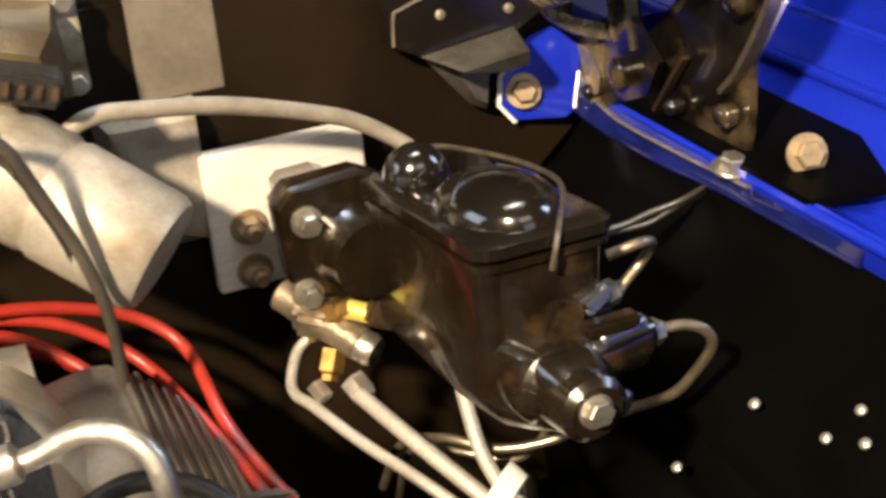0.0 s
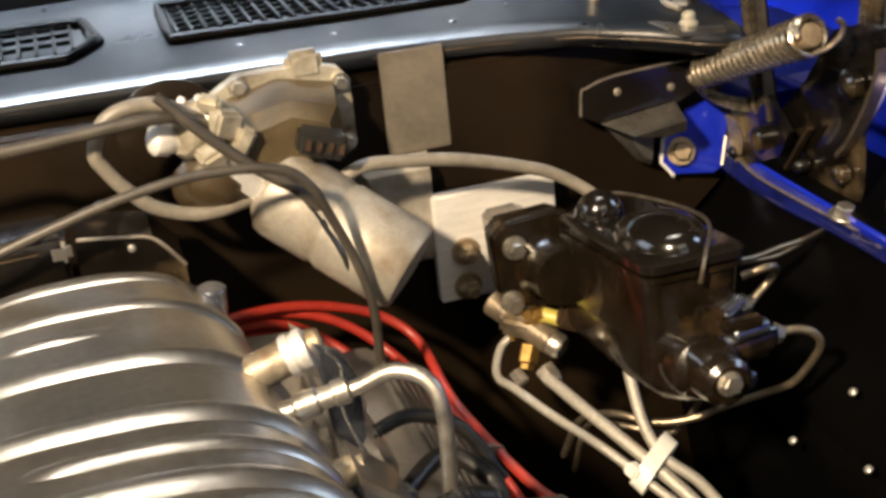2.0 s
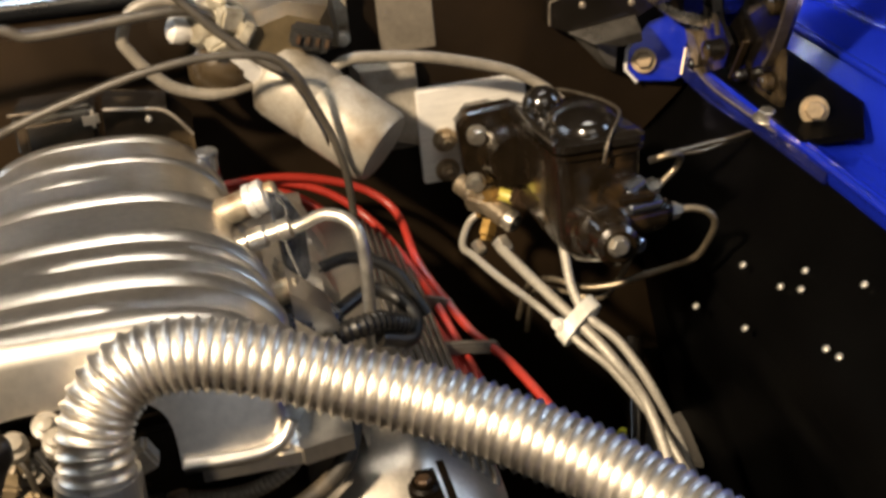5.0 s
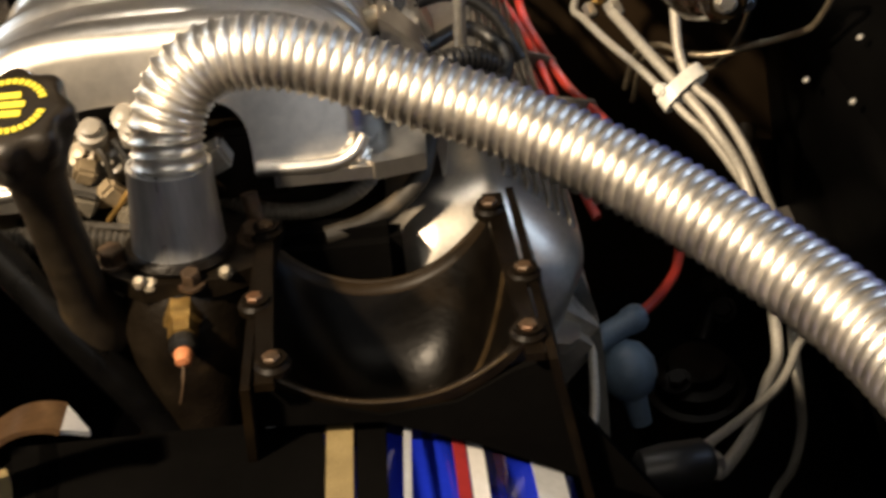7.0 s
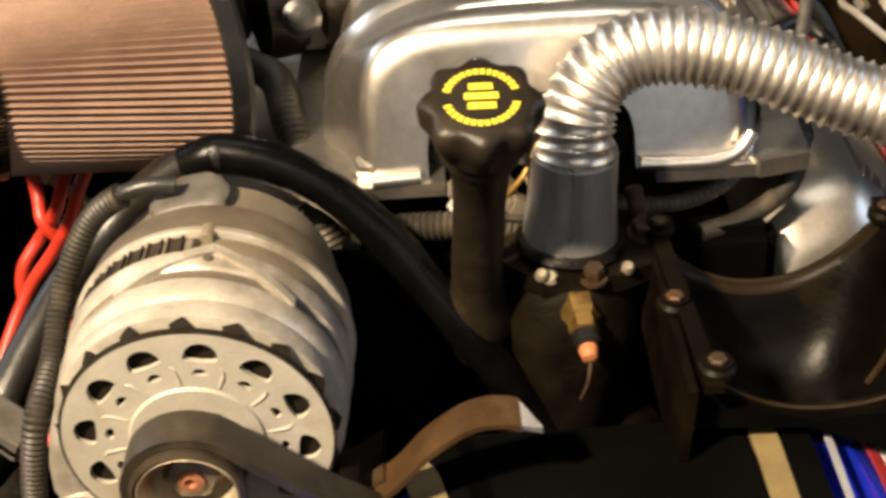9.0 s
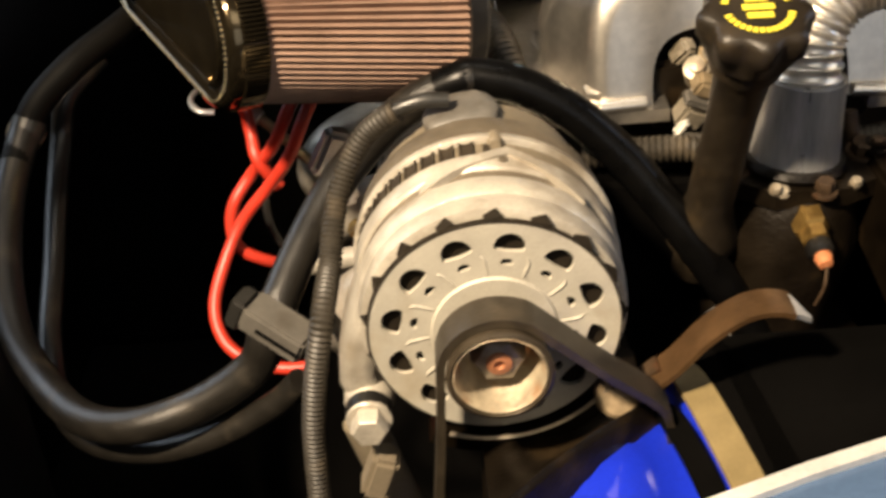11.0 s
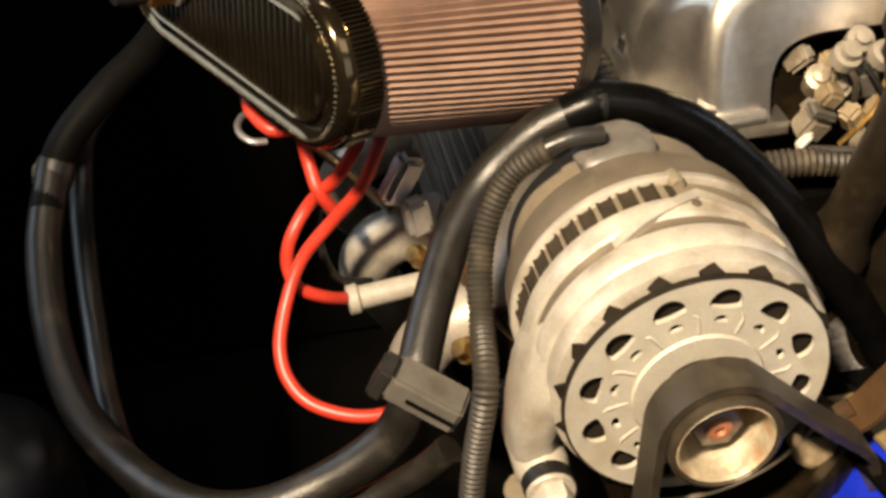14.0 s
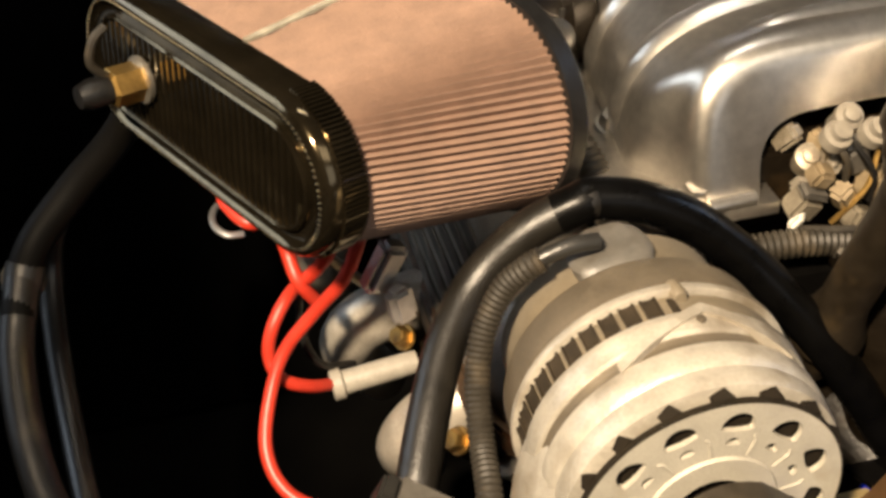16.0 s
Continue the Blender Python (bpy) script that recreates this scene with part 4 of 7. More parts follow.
lathe(bm, (0.214, 0.645, 0.905), (0, -1, 0), [(0.028, 0), (0.028, 0.008), (0.024, 0.014), (0.024, 0.045)], 28)
part("rear_boss", lean(bm), MCBLACK, mc)
bm = B()
lathe(bm, (0.245, 0.62, 0.878), (0, -1, 0), [(0.02, 0), (0.024, 0.006), (0.024, 0.17), (0.025, 0.175), (0.024, 0.192), (0.0185, 0.198), (0.0175, 0.222), (0.0135, 0.226), (0.001, 0.226)], 32)
part("bore", lean(bm), MCBLACK, mc)
bm = B()


def rrect(x0, x1, y0, y1, z, r=0.012, k=5):
    out = []
    for cx, cy, a0 in ((x1 - r, y1 - r, 0), (x0 + r, y1 - r, 90), (x0 + r, y0 + r, 180), (x1 - r, y0 + r, 270)):
        out += [V((cx + r * math.cos(radians(a0 + 90 * i / k)), cy + r * math.sin(radians(a0 + 90 * i / k)), z)) for i in range(k + 1)]
    return out


loft(bm, [rrect(0.224, 0.272, 0.462, 0.605, 0.860), rrect(0.217, 0.280, 0.456, 0.610, 0.866), rrect(0.216, 0.284, 0.453, 0.613, 0.90), rrect(0.215, 0.286, 0.452, 0.614, 0.938), rrect(0.213, 0.289, 0.449, 0.617, 0.940), rrect(0.213, 0.289, 0.449, 0.617, 0.944)])
part("reservoir", lean(bm), MCBLACK, mc)
bm = B()
loft(bm, [rrect(0.215, 0.287, 0.451, 0.615, 0.9455), rrect(0.213, 0.290, 0.448, 0.618, 0.947), rrect(0.213, 0.290, 0.448, 0.618, 0.953), rrect(0.217, 0.286, 0.453, 0.613, 0.9565)])
lid = part("lid", lean(bm), GLOSSBLACK, mc, "stamped gloss black lid with two domes")
for cx_, cy, hx, hy, top in ((0.2475, 0.500, 0.031, 0.046, 0.021), (0.2375, 0.583, 0.0195, 0.019, 0.022)):
    bm = B()
    rings = []
    for k in range(7):
        a = k / 6 * math.pi / 2 * 0.97
        rings.append([V((cx_ + hx * math.cos(a) * math.cos(2 * math.pi * i / 28) , cy + hy * math.cos(a) * math.sin(2 * math.pi * i / 28), 0.956 + top * math.sin(a))) for i in range(28)])
    loft(bm, rings)
    part("dome", lean(bm), GLOSSBLACK, lid, sharp=60)
bm = B()
tube(bm, [(0.250, 0.4445, 0.936), (0.253, 0.445, 0.948), (0.259, 0.452, 0.958), (0.272, 0.472, 0.9645), (0.281, 0.50, 0.9655), (0.280, 0.54, 0.966), (0.268, 0.575, 0.968), (0.255, 0.60, 0.968), (0.252, 0.622, 0.955), (0.252, 0.625, 0.92)], 0.0016, 8)
part("bail_wire", lean(bm), SPRINGSTEEL, mc, "sprung steel bail wire")
bm = B()
rings = []
for y, x0, x1, z0, z1 in ((0.612, 0.222, 0.282, 0.858, 0.90), (0.606, 0.216, 0.287, 0.850, 0.905), (0.50, 0.216, 0.285, 0.845, 0.905), (0.455, 0.220, 0.280, 0.846, 0.905), (0.435, 0.226, 0.268, 0.852, 0.902), (0.41, 0.230, 0.261, 0.862, 0.896), (0.404, 0.234, 0.257, 0.866, 0.892)):
    c, w, h = V(((x0 + x1) / 2, y, (z0 + z1) / 2)), (x1 - x0) / 2, (z1 - z0) / 2
    rings.append([c + V((w * math.copysign(abs(math.cos(a)) ** 0.55, math.cos(a)), 0, h * math.copysign(abs(math.sin(a)) ** 0.55, math.sin(a)))) for a in [2 * math.pi * i / 28 for i in range(28)]])
loft(bm, rings)
part("casting", lean(bm), MCBLACK, mc, "black cast cylinder body", sharp=50)
# small bluish parts added in place of highlights on the black casting
for p0, p1, r_ in (((0.262, 0.425, 0.899), (0.292, 0.432, 0.899), 0.0065), ((0.268, 0.45, 0.905), (0.286, 0.456, 0.912), 0.006), ((0.258, 0.415, 0.875), (0.266, 0.402, 0.872), 0.007)):
    bm = B()
    cyl(bm, p0, p1, r_, 14, 0.25)
    part("fitting", lean(bm), BLUECHROME, mc, "bluish fitting added in place of highlights on the casting")
bm = B()
hexbolt(bm, (0.244, 0.395, 0.879), (0, -1, 0.1), 0.007, 0.006, 1.3)
part("end_plug", lean(bm), STEEL, mc, "bright steel end plug")
bm = B()
cyl(bm, (0.252, 0.434, 0.886), (0.296, 0.446, 0.884), 0.0155, 20)
cyl(bm, (0.296, 0.446, 0.884), (0.304, 0.448, 0.8835), 0.011, 18)
cyl(bm, (0.258, 0.475, 0.888), (0.296, 0.482, 0.890), 0.014, 20)
part("outlet_boss", lean(bm), MCBLACK, mc)
for a, b in (((0.304, 0.448, 0.8835), (0.316, 0.451, 0.883)), ((0.298, 0.482, 0.892), (0.312, 0.484, 0.894))):
    bm = B()
    lathe(bm, a, V(b) - V(a), [(0.0075, 0), (0.0075, 0.009), (0.004, 0.011), (0.004, 0.014)], 6)
    part("tube_nut", bm, STEEL, mc, "plated tube nut")
bm = B()
box(bm, (0.252, 0.442, 0.906), (0.02, 0.012, 0.03), pose(0, 0, 0, 0, 20, 0), 0.003)
box(bm, (0.27, 0.425, 0.912), (0.03, 0.01, 0.008), bev=0.002)
part("rib", bm, MCBLACK, mc)
for p in ((0.172, 0.731, 0.866), (0.172, 0.731, 0.833)):
    bm = B()
    hexbolt(bm, p, (0, -1, 0), 0.0085, 0.010, 1.5)
    cyl(bm, V(p) - V((0, 0.010, 0)), V(p) - V((0, 0.02, 0)), 0.005, 12)
    part("nut", bm, TANBOLT, mc, "plated stud and nut")
for p in ((0.188, 0.644, 0.900), (0.183, 0.644, 0.852), (0.226, 0.644, 0.853)):
    bm = B()
    hexbolt(bm, p, (0, -1, 0), 0.0075, 0.009, 1.35)
    part("nut", bm, STEEL, mc, "bright plated nut")

hose("brake_tube", [(0.316, 0.451, 0.883), (0.330, 0.449, 0.882), (0.340, 0.446, 0.877), (0.345, 0.447, 0.866), (0.343, 0.458, 0.845), (0.337, 0.472, 0.824), (0.322, 0.49, 0.809), (0.30, 0.50, 0.80), (0.275, 0.51, 0.79), (0.25, 0.525, 0.785), (0.228, 0.55, 0.785), (0.215, 0.59, 0.76), (0.21, 0.62, 0.71)], 0.0031, TUBESTEEL, "bent steel brake tube looping from the cylinder", "tube")
hose("brake_tube", [(0.312, 0.484, 0.894), (0.325, 0.485, 0.905), (0.327, 0.478, 0.918), (0.315, 0.47, 0.925), (0.298, 0.475, 0.92)], 0.003, TUBESTEEL, "short coiled steel brake tube", "tube")
hose("brake_tube", [(0.295, 0.49, 0.86), (0.29, 0.52, 0.80), (0.27, 0.535, 0.765), (0.24, 0.56, 0.765), (0.222, 0.59, 0.755), (0.215, 0.61, 0.70)], 0.0026, TUBESTEEL, "bent steel brake tube under the cylinder", "tube")

# combination valve below the cylinder
cv = thing("combination_valve", (0.195, 0.64, 0.80), "grey and brass combination valve below the brake cylinder", "brake valve")
bm = B()
cyl(bm, (0.172, 0.667, 0.845), (0.206, 0.618, 0.821), 0.0115, 20)
part("body", bm, VALVEGREY, cv)
bm = B()
box(bm, (0.188, 0.644, 0.834), (0.030, 0.024, 0.024), pose(0, 0, 0, 25, 12, -35), 0.004)
part("block", bm, VALVEGREY, cv, "cast valve block")
bm = B()
lathe(bm, (0.205, 0.619, 0.8215), (0.56, -0.76, -0.3), [(0.0105, 0), (0.011, 0.008), (0.009, 0.012), (0.005, 0.012), (0.005, 0.008), (0.001, 0.008)], 20)
part("end_cap", bm, STEEL, cv, "bright round end cap")
bm = B()
lathe(bm, (0.195, 0.635, 0.838), (0.45, -0.5, 0.35), [(0.010, -0.006), (0.010, 0.006), (0.007, 0.008), (0.007, 0.016)], 6)
part("switch_body", bm, BRASS, cv)
bm = B()
lathe(bm, (0.2025, 0.627, 0.8435), (0.6, -0.6, -0.1), [(0.0065, 0), (0.0065, 0.018), (0.004, 0.022), (0.001, 0.023)], 14)
part("switch_cap", bm, YELLOW, cv, "yellow plastic switch cap")
bm = B()
lathe(bm, (0.192, 0.632, 0.815), (-0.3, -0.3, -0.6), [(0.0085, 0), (0.0085, 0.014), (0.006, 0.016), (0.006, 0.02)], 6)
part("brass_nut", bm, BRASS, cv, "brass fitting")
bm = B()
lathe(bm, (0.19, 0.672, 0.818), (0, -0.2, -1), [(0.0065, 0), (0.0065, 0.014), (0.004, 0.016)], 6)
part("tube_nut", bm, BRASS, cv)
bm = B()
lathe(bm, (0.176, 0.63, 0.795), (0.2, -0.6, -0.4), [(0.0065, 0), (0.0065, 0.012), (0.004, 0.014)], 6)
part("tube_nut", bm, STEEL, cv)
bm = B()
lathe(bm, (0.195, 0.613, 0.802), (0.3, -0.7, -0.5), [(0.009, 0), (0.009, 0.012), (0.007, 0.016)], 6)
part("tube_nut", bm, STEEL, cv)
bm = B()
box(bm, (0.235, 0.612, 0.842), (0.05, 0.012, 0.03), pose(0, 0, 0, 0, 25, 0), 0.003)
part("bracket", bm, RUSTY, cv, "brown rusted bracket")
hose("brake_tube", [(0.19, 0.67, 0.808), (0.178, 0.668, 0.80), (0.168, 0.655, 0.79), (0.165, 0.64, 0.786), (0.17, 0.62, 0.787), (0.185, 0.575, 0.782), (0.21, 0.52, 0.772), (0.235, 0.48, 0.752), (0.258, 0.46, 0.73), (0.29, 0.42, 0.68), (0.310, 0.349, 0.620), (0.291, 0.306, 0.620), (0.263, 0.255, 0.630), (0.220, 0.196, 0.655), (0.173, 0.139, 0.680), (0.172, 0.128, 0.688)], 0.0038, BRAID, "pale braided brake line", "brake line", group="braided brake lines")
hose("brake_tube", [(0.195, 0.60, 0.798), (0.212, 0.55, 0.786), (0.236, 0.50, 0.766), (0.258, 0.462, 0.742), (0.282, 0.43, 0.695), (0.285, 0.336, 0.610), (0.257, 0.268, 0.620), (0.219, 0.183, 0.650), (0.182, 0.121, 0.675), (0.178, 0.12, 0.685)], 0.0052, BRAID, "thick pale braided brake line", "brake line", group="braided brake lines")
hose("brake_tube", [(0.238, 0.56, 0.86), (0.240, 0.553, 0.84), (0.238, 0.535, 0.815), (0.238, 0.515, 0.79), (0.246, 0.497, 0.77), (0.268, 0.478, 0.75), (0.29, 0.45, 0.71), (0.312, 0.42, 0.64), (0.308, 0.352, 0.570), (0.311, 0.342, 0.540), (0.316, 0.343, 0.500), (0.309, 0.337, 0.460), (0.294, 0.340, 0.410), (0.26, 0.25, 0.37)], 0.0046, BRAID, "pale braided brake line from the cylinder", "brake line", group="braided brake lines")
ctie = thing("cable_tie", (0.237, 0.503, 0.763), "white nylon tie round the braided brake lines", "cable tie")
bm = B()
ring = [V((0.238, 0.50, 0.766)) + V((0.80, 0.42, 0.42)).normalized() * 0.024 * math.cos(a) + V((-0.1, -0.55, 0.83)).normalized() * 0.012 * math.sin(a) for a in [2 * math.pi * i / 24 for i in range(26)]]
strip(bm, ring, (0.45, -0.70, -0.55), 0.013, 0.003)
part("band", bm, TIE, ctie)
bm = B()
box(bm, (0.219, 0.495, 0.768), (0.012, 0.012, 0.010), pose(0, 0, 0, 20, 20, 30), 0.002)
part("head", bm, TIE, ctie)

# ---- intake manifold ----
CX = -0.152
im = thing("intake_manifold", (CX, 0.4, 0.88), "polished aluminium intake plenum with cast ribs", "intake manifold")


def vault(y, wl, wr, top, power, tilt, n=56):
    """A squarish arch; its upper part leans back by tilt. wl, wr: the half widths on each side."""
    out = []
    for i in range(n + 1):
        a = math.pi * (1 - i / n)
        c, s_ = math.cos(a), math.sin(a)
        z = 0.885 + (top - 0.885) * abs(s_) ** (2 / power)
        out.append(V((CX + (wl if c < 0 else wr) * math.copysign(abs(c) ** (2 / power), c), y + tilt * (z - 0.885), z)))
    return out


def plenum_at(y):
    f = max(0.0, (y - 0.262) / 0.034)
    return 0.142 - 0.0040 * f, 0.140 - 0.0038 * f


bm = B()
prof = [(0.2050, 0.104, 0.110, 0.9640, 4.6, 0.28), (0.2062, 0.110, 0.116, 0.9705, 4.6, 0.28), (0.2090, 0.1145, 0.1205, 0.9748, 4.5, 0.28),
        (0.2135, 0.1175, 0.1235, 0.9775, 4.4, 0.27), (0.2200, 0.1198, 0.1258, 0.9790, 4.2, 0.25), (0.2300, 0.1235, 0.1290, 0.9796, 3.8, 0.18),
        (0.2420, 0.1310, 0.1335, 0.9796, 3.3, 0.08), (0.2520, 0.1380, 0.1375, 0.9794, 2.9, 0.03), (0.2620, 0.142, 0.140, 0.979, 2.7, 0.0)]
prof += [(0.262 + 0.0235 * k, *plenum_at(0.262 + 0.0235 * k), 0.979, 2.7, 0.0) for k in range(1, 14)]
prof += [(0.580, 0.101, 0.100, 0.976, 2.6, 0.0), (0.594, 0.097, 0.096, 0.966, 2.6, 0.0), (0.600, 0.092, 0.091, 0.95, 2.6, 0.0)]
vs = [[bm.verts.new(p) for p in vault(*q)] for q in prof]
for a, b in zip(vs, vs[1:]):
    bridge(bm, a, b, False)
bm.faces.new(vs[-1])
mouth = []
for i in range(57):
    a = math.pi * (1 - i / 56)
    c, s_ = math.cos(a), math.sin(a)
    z = 0.885 + 0.050 * abs(s_) ** 0.5
    mouth.append(V((-0.163 + 0.064 * math.copysign(abs(c) ** 0.5, c), 0.2065 + 0.28 * (z - 0.885), z)))
mouth = [bm.verts.new(p) for p in mouth]
bridge(bm, vs[0], mouth, False)
back = [bm.verts.new(v.co + V((0, 0.012, 0))) for v in mouth]
bridge(bm, mouth, back, False)
part("plenum", bm, POLISHED, im, sharp=50)


def plenum_rib(y, xa, xb, h, w):
    """A rounded cast ridge across the plenum, from xa to xb, fading out at its ends."""
    wl, wr = plenum_at(y)
    line = [p for p in vault(y, wl, wr, 0.979, 2.7, 0.0, 90) if xa <= p.x <= xb]
    g = B()
    cols = []
    for i, p in enumerate(line):
        up = V(((p.x - CX) / wl ** 1.5, 0, (p.z - 0.885) / 0.094 ** 1.5)).normalized()
        fade = min(1.0, (i + 0.5) / 5, (len(line) - i - 0.5) / 5)
        prm = [(-1.0, -0.0015), (-0.62, 0.35 * h), (-0.25, 0.92 * h), (0.0, h), (0.28, 0.9 * h), (0.62, 0.35 * h), (1.0, -0.0015)]
        cols.append([g.verts.new(p + V((0, dy * w, 0)) + up * (dh * fade - 0.0012 * (1 - fade))) for dy, dh in prm])
    for a, b in zip(cols, cols[1:]):
        bridge(g, a, b, False)
    part("cast_rib", g, POLISHED, im, sharp=70)


for y, xa, xb, h, w in ((0.562, -0.235, -0.075, 0.0028, 0.009), (0.516, -0.25, -0.045, 0.0032, 0.010), (0.482, -0.205, -0.125, 0.0026, 0.009), (0.437, -0.285, -0.028, 0.0048, 0.014),
                        (0.365, -0.288, -0.024, 0.0048, 0.014), (0.330, -0.190, -0.022, 0.0034, 0.010), (0.294, -0.291, -0.018, 0.0048, 0.014), (0.258, -0.225, -0.105, 0.0034, 0.010)):
    plenum_rib(y, xa, xb, h, w)
bm = B()
tube(bm, [(-0.262, 0.203, 0.889), (-0.25, 0.2035, 0.8895), (-0.232, 0.204, 0.89)], 0.0048, 12, 5)
part("front_lip", bm, POLISHED, im)
bm = B()
tube(bm, [(-0.097, 0.204, 0.890), (-0.075, 0.203, 0.8895), (-0.05, 0.203, 0.890), (-0.036, 0.205, 0.895), (-0.028, 0.209, 0.905)], 0.0048, 12, 6)
part("front_lip", bm, POLISHED, im)
bm = B()
for sx in (-1, 1):
    pts = [(CX + sx * 0.128, 0.198), (CX + sx * 0.160, 0.205), (CX + sx * 0.165, 0.29), (CX + sx * 0.165, 0.60), (CX + sx * 0.11, 0.61), (CX + sx * 0.11, 0.22)]
    slab(bm, [(x, y, 0.878) for x, y in pts], (0, 0, 0.012))
slab(bm, [(CX - 0.13, 0.20, 0.878), (CX - 0.065, 0.20, 0.878), (CX - 0.065, 0.225, 0.878), (CX - 0.13, 0.225, 0.878)], (0, 0, 0.009))
slab(bm, [(CX + 0.13, 0.20, 0.878), (CX + 0.065, 0.20, 0.878), (CX + 0.065, 0.225, 0.878), (CX + 0.13, 0.225, 0.878)], (0, 0, 0.009))
part("flange", bm, POLISHED, im)
for p in ((-0.265, 0.217, 0.888), (-0.2865, 0.306, 0.890), (-0.035, 0.212, 0.888), (-0.012, 0.303, 0.892), (-0.012, 0.45, 0.892), (-0.287, 0.42, 0.892)):
    bm = B()
    hexbolt(bm, p, (0, -0.25, 1), 0.0085, 0.009, 1.35)
    part("bolt", bm, POLISHED, im, "polished flange bolt")
bm = B()
cyl(bm, (-0.064, 0.565, 0.90), (-0.060, 0.562, 0.957), 0.010, 18)
part("nipple", bm, BLUECHROME, im)
for k in range(4):
    y = 0.27 + 0.082 * k
    bm = B()
    loft(bm, [[V((-0.015, y - 0.022, 0.93)), V((-0.015, y + 0.022, 0.93)), V((-0.012, y + 0.022, 0.885)), V((-0.012, y - 0.022, 0.885))],
              [V((0.012, y - 0.018, 0.905)), V((0.012, y + 0.018, 0.905)), V((0.016, y + 0.018, 0.868)), V((0.016, y - 0.018, 0.868))],
              [V((0.025, y - 0.016, 0.875)), V((0.025, y + 0.016, 0.875)), V((0.020, y + 0.016, 0.835)), V((0.020, y - 0.016, 0.835))]])
    part("runner", bm, POLISHED, im, "polished cast intake runner", sharp=30)

# fuel rail, clamp block and cable bracket on the driver side of the plenum
fr = thing("fuel_rail", (0.0, 0.4, 0.89), "bright aluminium fuel rail block with hose barbs", "fuel rail")
for a, b, prof_, m_, nm, lb in (((-0.074, 0.437, 0.945), (-0.030, 0.432, 0.9595), [(0.0095, 0), (0.0118, 0.003), (0.0118, 0.03), (0.0112, 0.046)], NUTSTEEL, "regulator", "dull grey pressure regulator"),
                                ((-0.033, 0.4325, 0.9585), (-0.018, 0.431, 0.9635), [(0.0118, 0), (0.0136, 0.001), (0.0136, 0.006), (0.0122, 0.0068), (0.0122, 0.0085), (0.0134, 0.0092), (0.0134, 0.0145), (0.011, 0.016)], RAWALU, "regulator_band", "bright banded collar"),
                                ((-0.0175, 0.431, 0.964), (-0.008, 0.430, 0.967), [(0.0085, 0), (0.0085, 0.006), (0.006, 0.008)], TANBOLT, "regulator_cap", "tan end cap"),
                                ((-0.078, 0.398, 0.936), (-0.004, 0.388, 0.9535), [(0.0082, 0), (0.0082, 0.016), (0.0066, 0.018), (0.0066, 0.042), (0.0084, 0.044), (0.0084, 0.056), (0.0066, 0.058), (0.0066, 0.066), (0.008, 0.067), (0.008, 0.075), (0.005, 0.0765)], STEEL, "barb", "bright stepped hose barb"),
                                ((-0.070, 0.382, 0.925), (-0.058, 0.368, 0.918), [(0.0135, 0), (0.0155, 0.002), (0.0155, 0.010), (0.0125, 0.0135), (0.006, 0.0145)], BLUECHROME, "rail_plug", "round bright rail plug"),
                                ((-0.040, 0.362, 0.912), (-0.006, 0.356, 0.920), [(0.0075, 0), (0.0095, 0.002), (0.0095, 0.028), (0.0078, 0.031), (0.0078, 0.0345)], NUTSTEEL, "injector", "short grey injector body"),
                                ((-0.036, 0.300, 0.908), (-0.004, 0.296, 0.908), [(0.0075, 0), (0.0095, 0.002), (0.0095, 0.026), (0.0075, 0.03)], NUTSTEEL, "injector", "short grey injector body")):
    bm = B()
    lathe(bm, a, V(b) - V(a), prof_, 24)
    part(nm, bm, m_, fr, lb)
for p, sz, tr, m_ in (((-0.079, 0.416, 0.951), (0.020, 0.018, 0.018), (8, -18, -12), RAWALU), ((-0.062, 0.345, 0.905), (0.040, 0.026, 0.022), (0, -14, 10), BLUECHROME), ((-0.022, 0.338, 0.897), (0.036, 0.030, 0.030), (-10, 22, 10), BLUECHROME), ((-0.03, 0.372, 0.900), (0.05, 0.03, 0.022), (0, 12, -8), BLUECHROME), ((0.004, 0.352, 0.888), (0.022, 0.022, 0.034), (5, 30, 20), BLUECHROME), ((-0.012, 0.318, 0.892), (0.026, 0.02, 0.024), (0, 40, 30), BLUECHROME), ((0.012, 0.331, 0.873), (0.022, 0.03, 0.018), (0, 20, 0), DARKCAST)):
    bm = B()
    box(bm, p, sz, pose(0, 0, 0, *tr), 0.004)
    part("rail_block", bm, m_, fr)
bm = B()
slab(bm, [(-0.020, 0.412, 0.976), (-0.006, 0.414, 0.968), (0.004, 0.416, 0.945), (0.004, 0.414, 0.905), (-0.004, 0.41, 0.895), (-0.014, 0.408, 0.915), (-0.016, 0.41, 0.945)], (0.002, -0.0035, 0))
part("blade", bm, BLUECHROME, fr, "thin bright bracket blade")
bm = B()
tube(bm, [(-0.012, 0.405, 0.972), (-0.006, 0.398, 0.962), (-0.010, 0.388, 0.94), (-0.002, 0.372, 0.915), (0.004, 0.36, 0.895)], 0.0013, 6)
part("wire", bm, RUBBER, fr, "thin black wire")
bm = B()
corrugated(bm, [(0.012, 0.338, 0.885), (0.030, 0.340, 0.888), (0.048, 0.350, 0.884), (0.064, 0.362, 0.872)], 0.0088, 0.0052, 0.0014, 14)
part("rubber_boot", bm, RUBBER, fr, "black ribbed rubber boot")
bm = B()
box(bm, (0.006, 0.334, 0.886), (0.010, 0.012, 0.014), pose(0, 0, 0, 0, 20, 10), 0.002)
part("boot_terminal", bm, DIRTYTAN, fr)
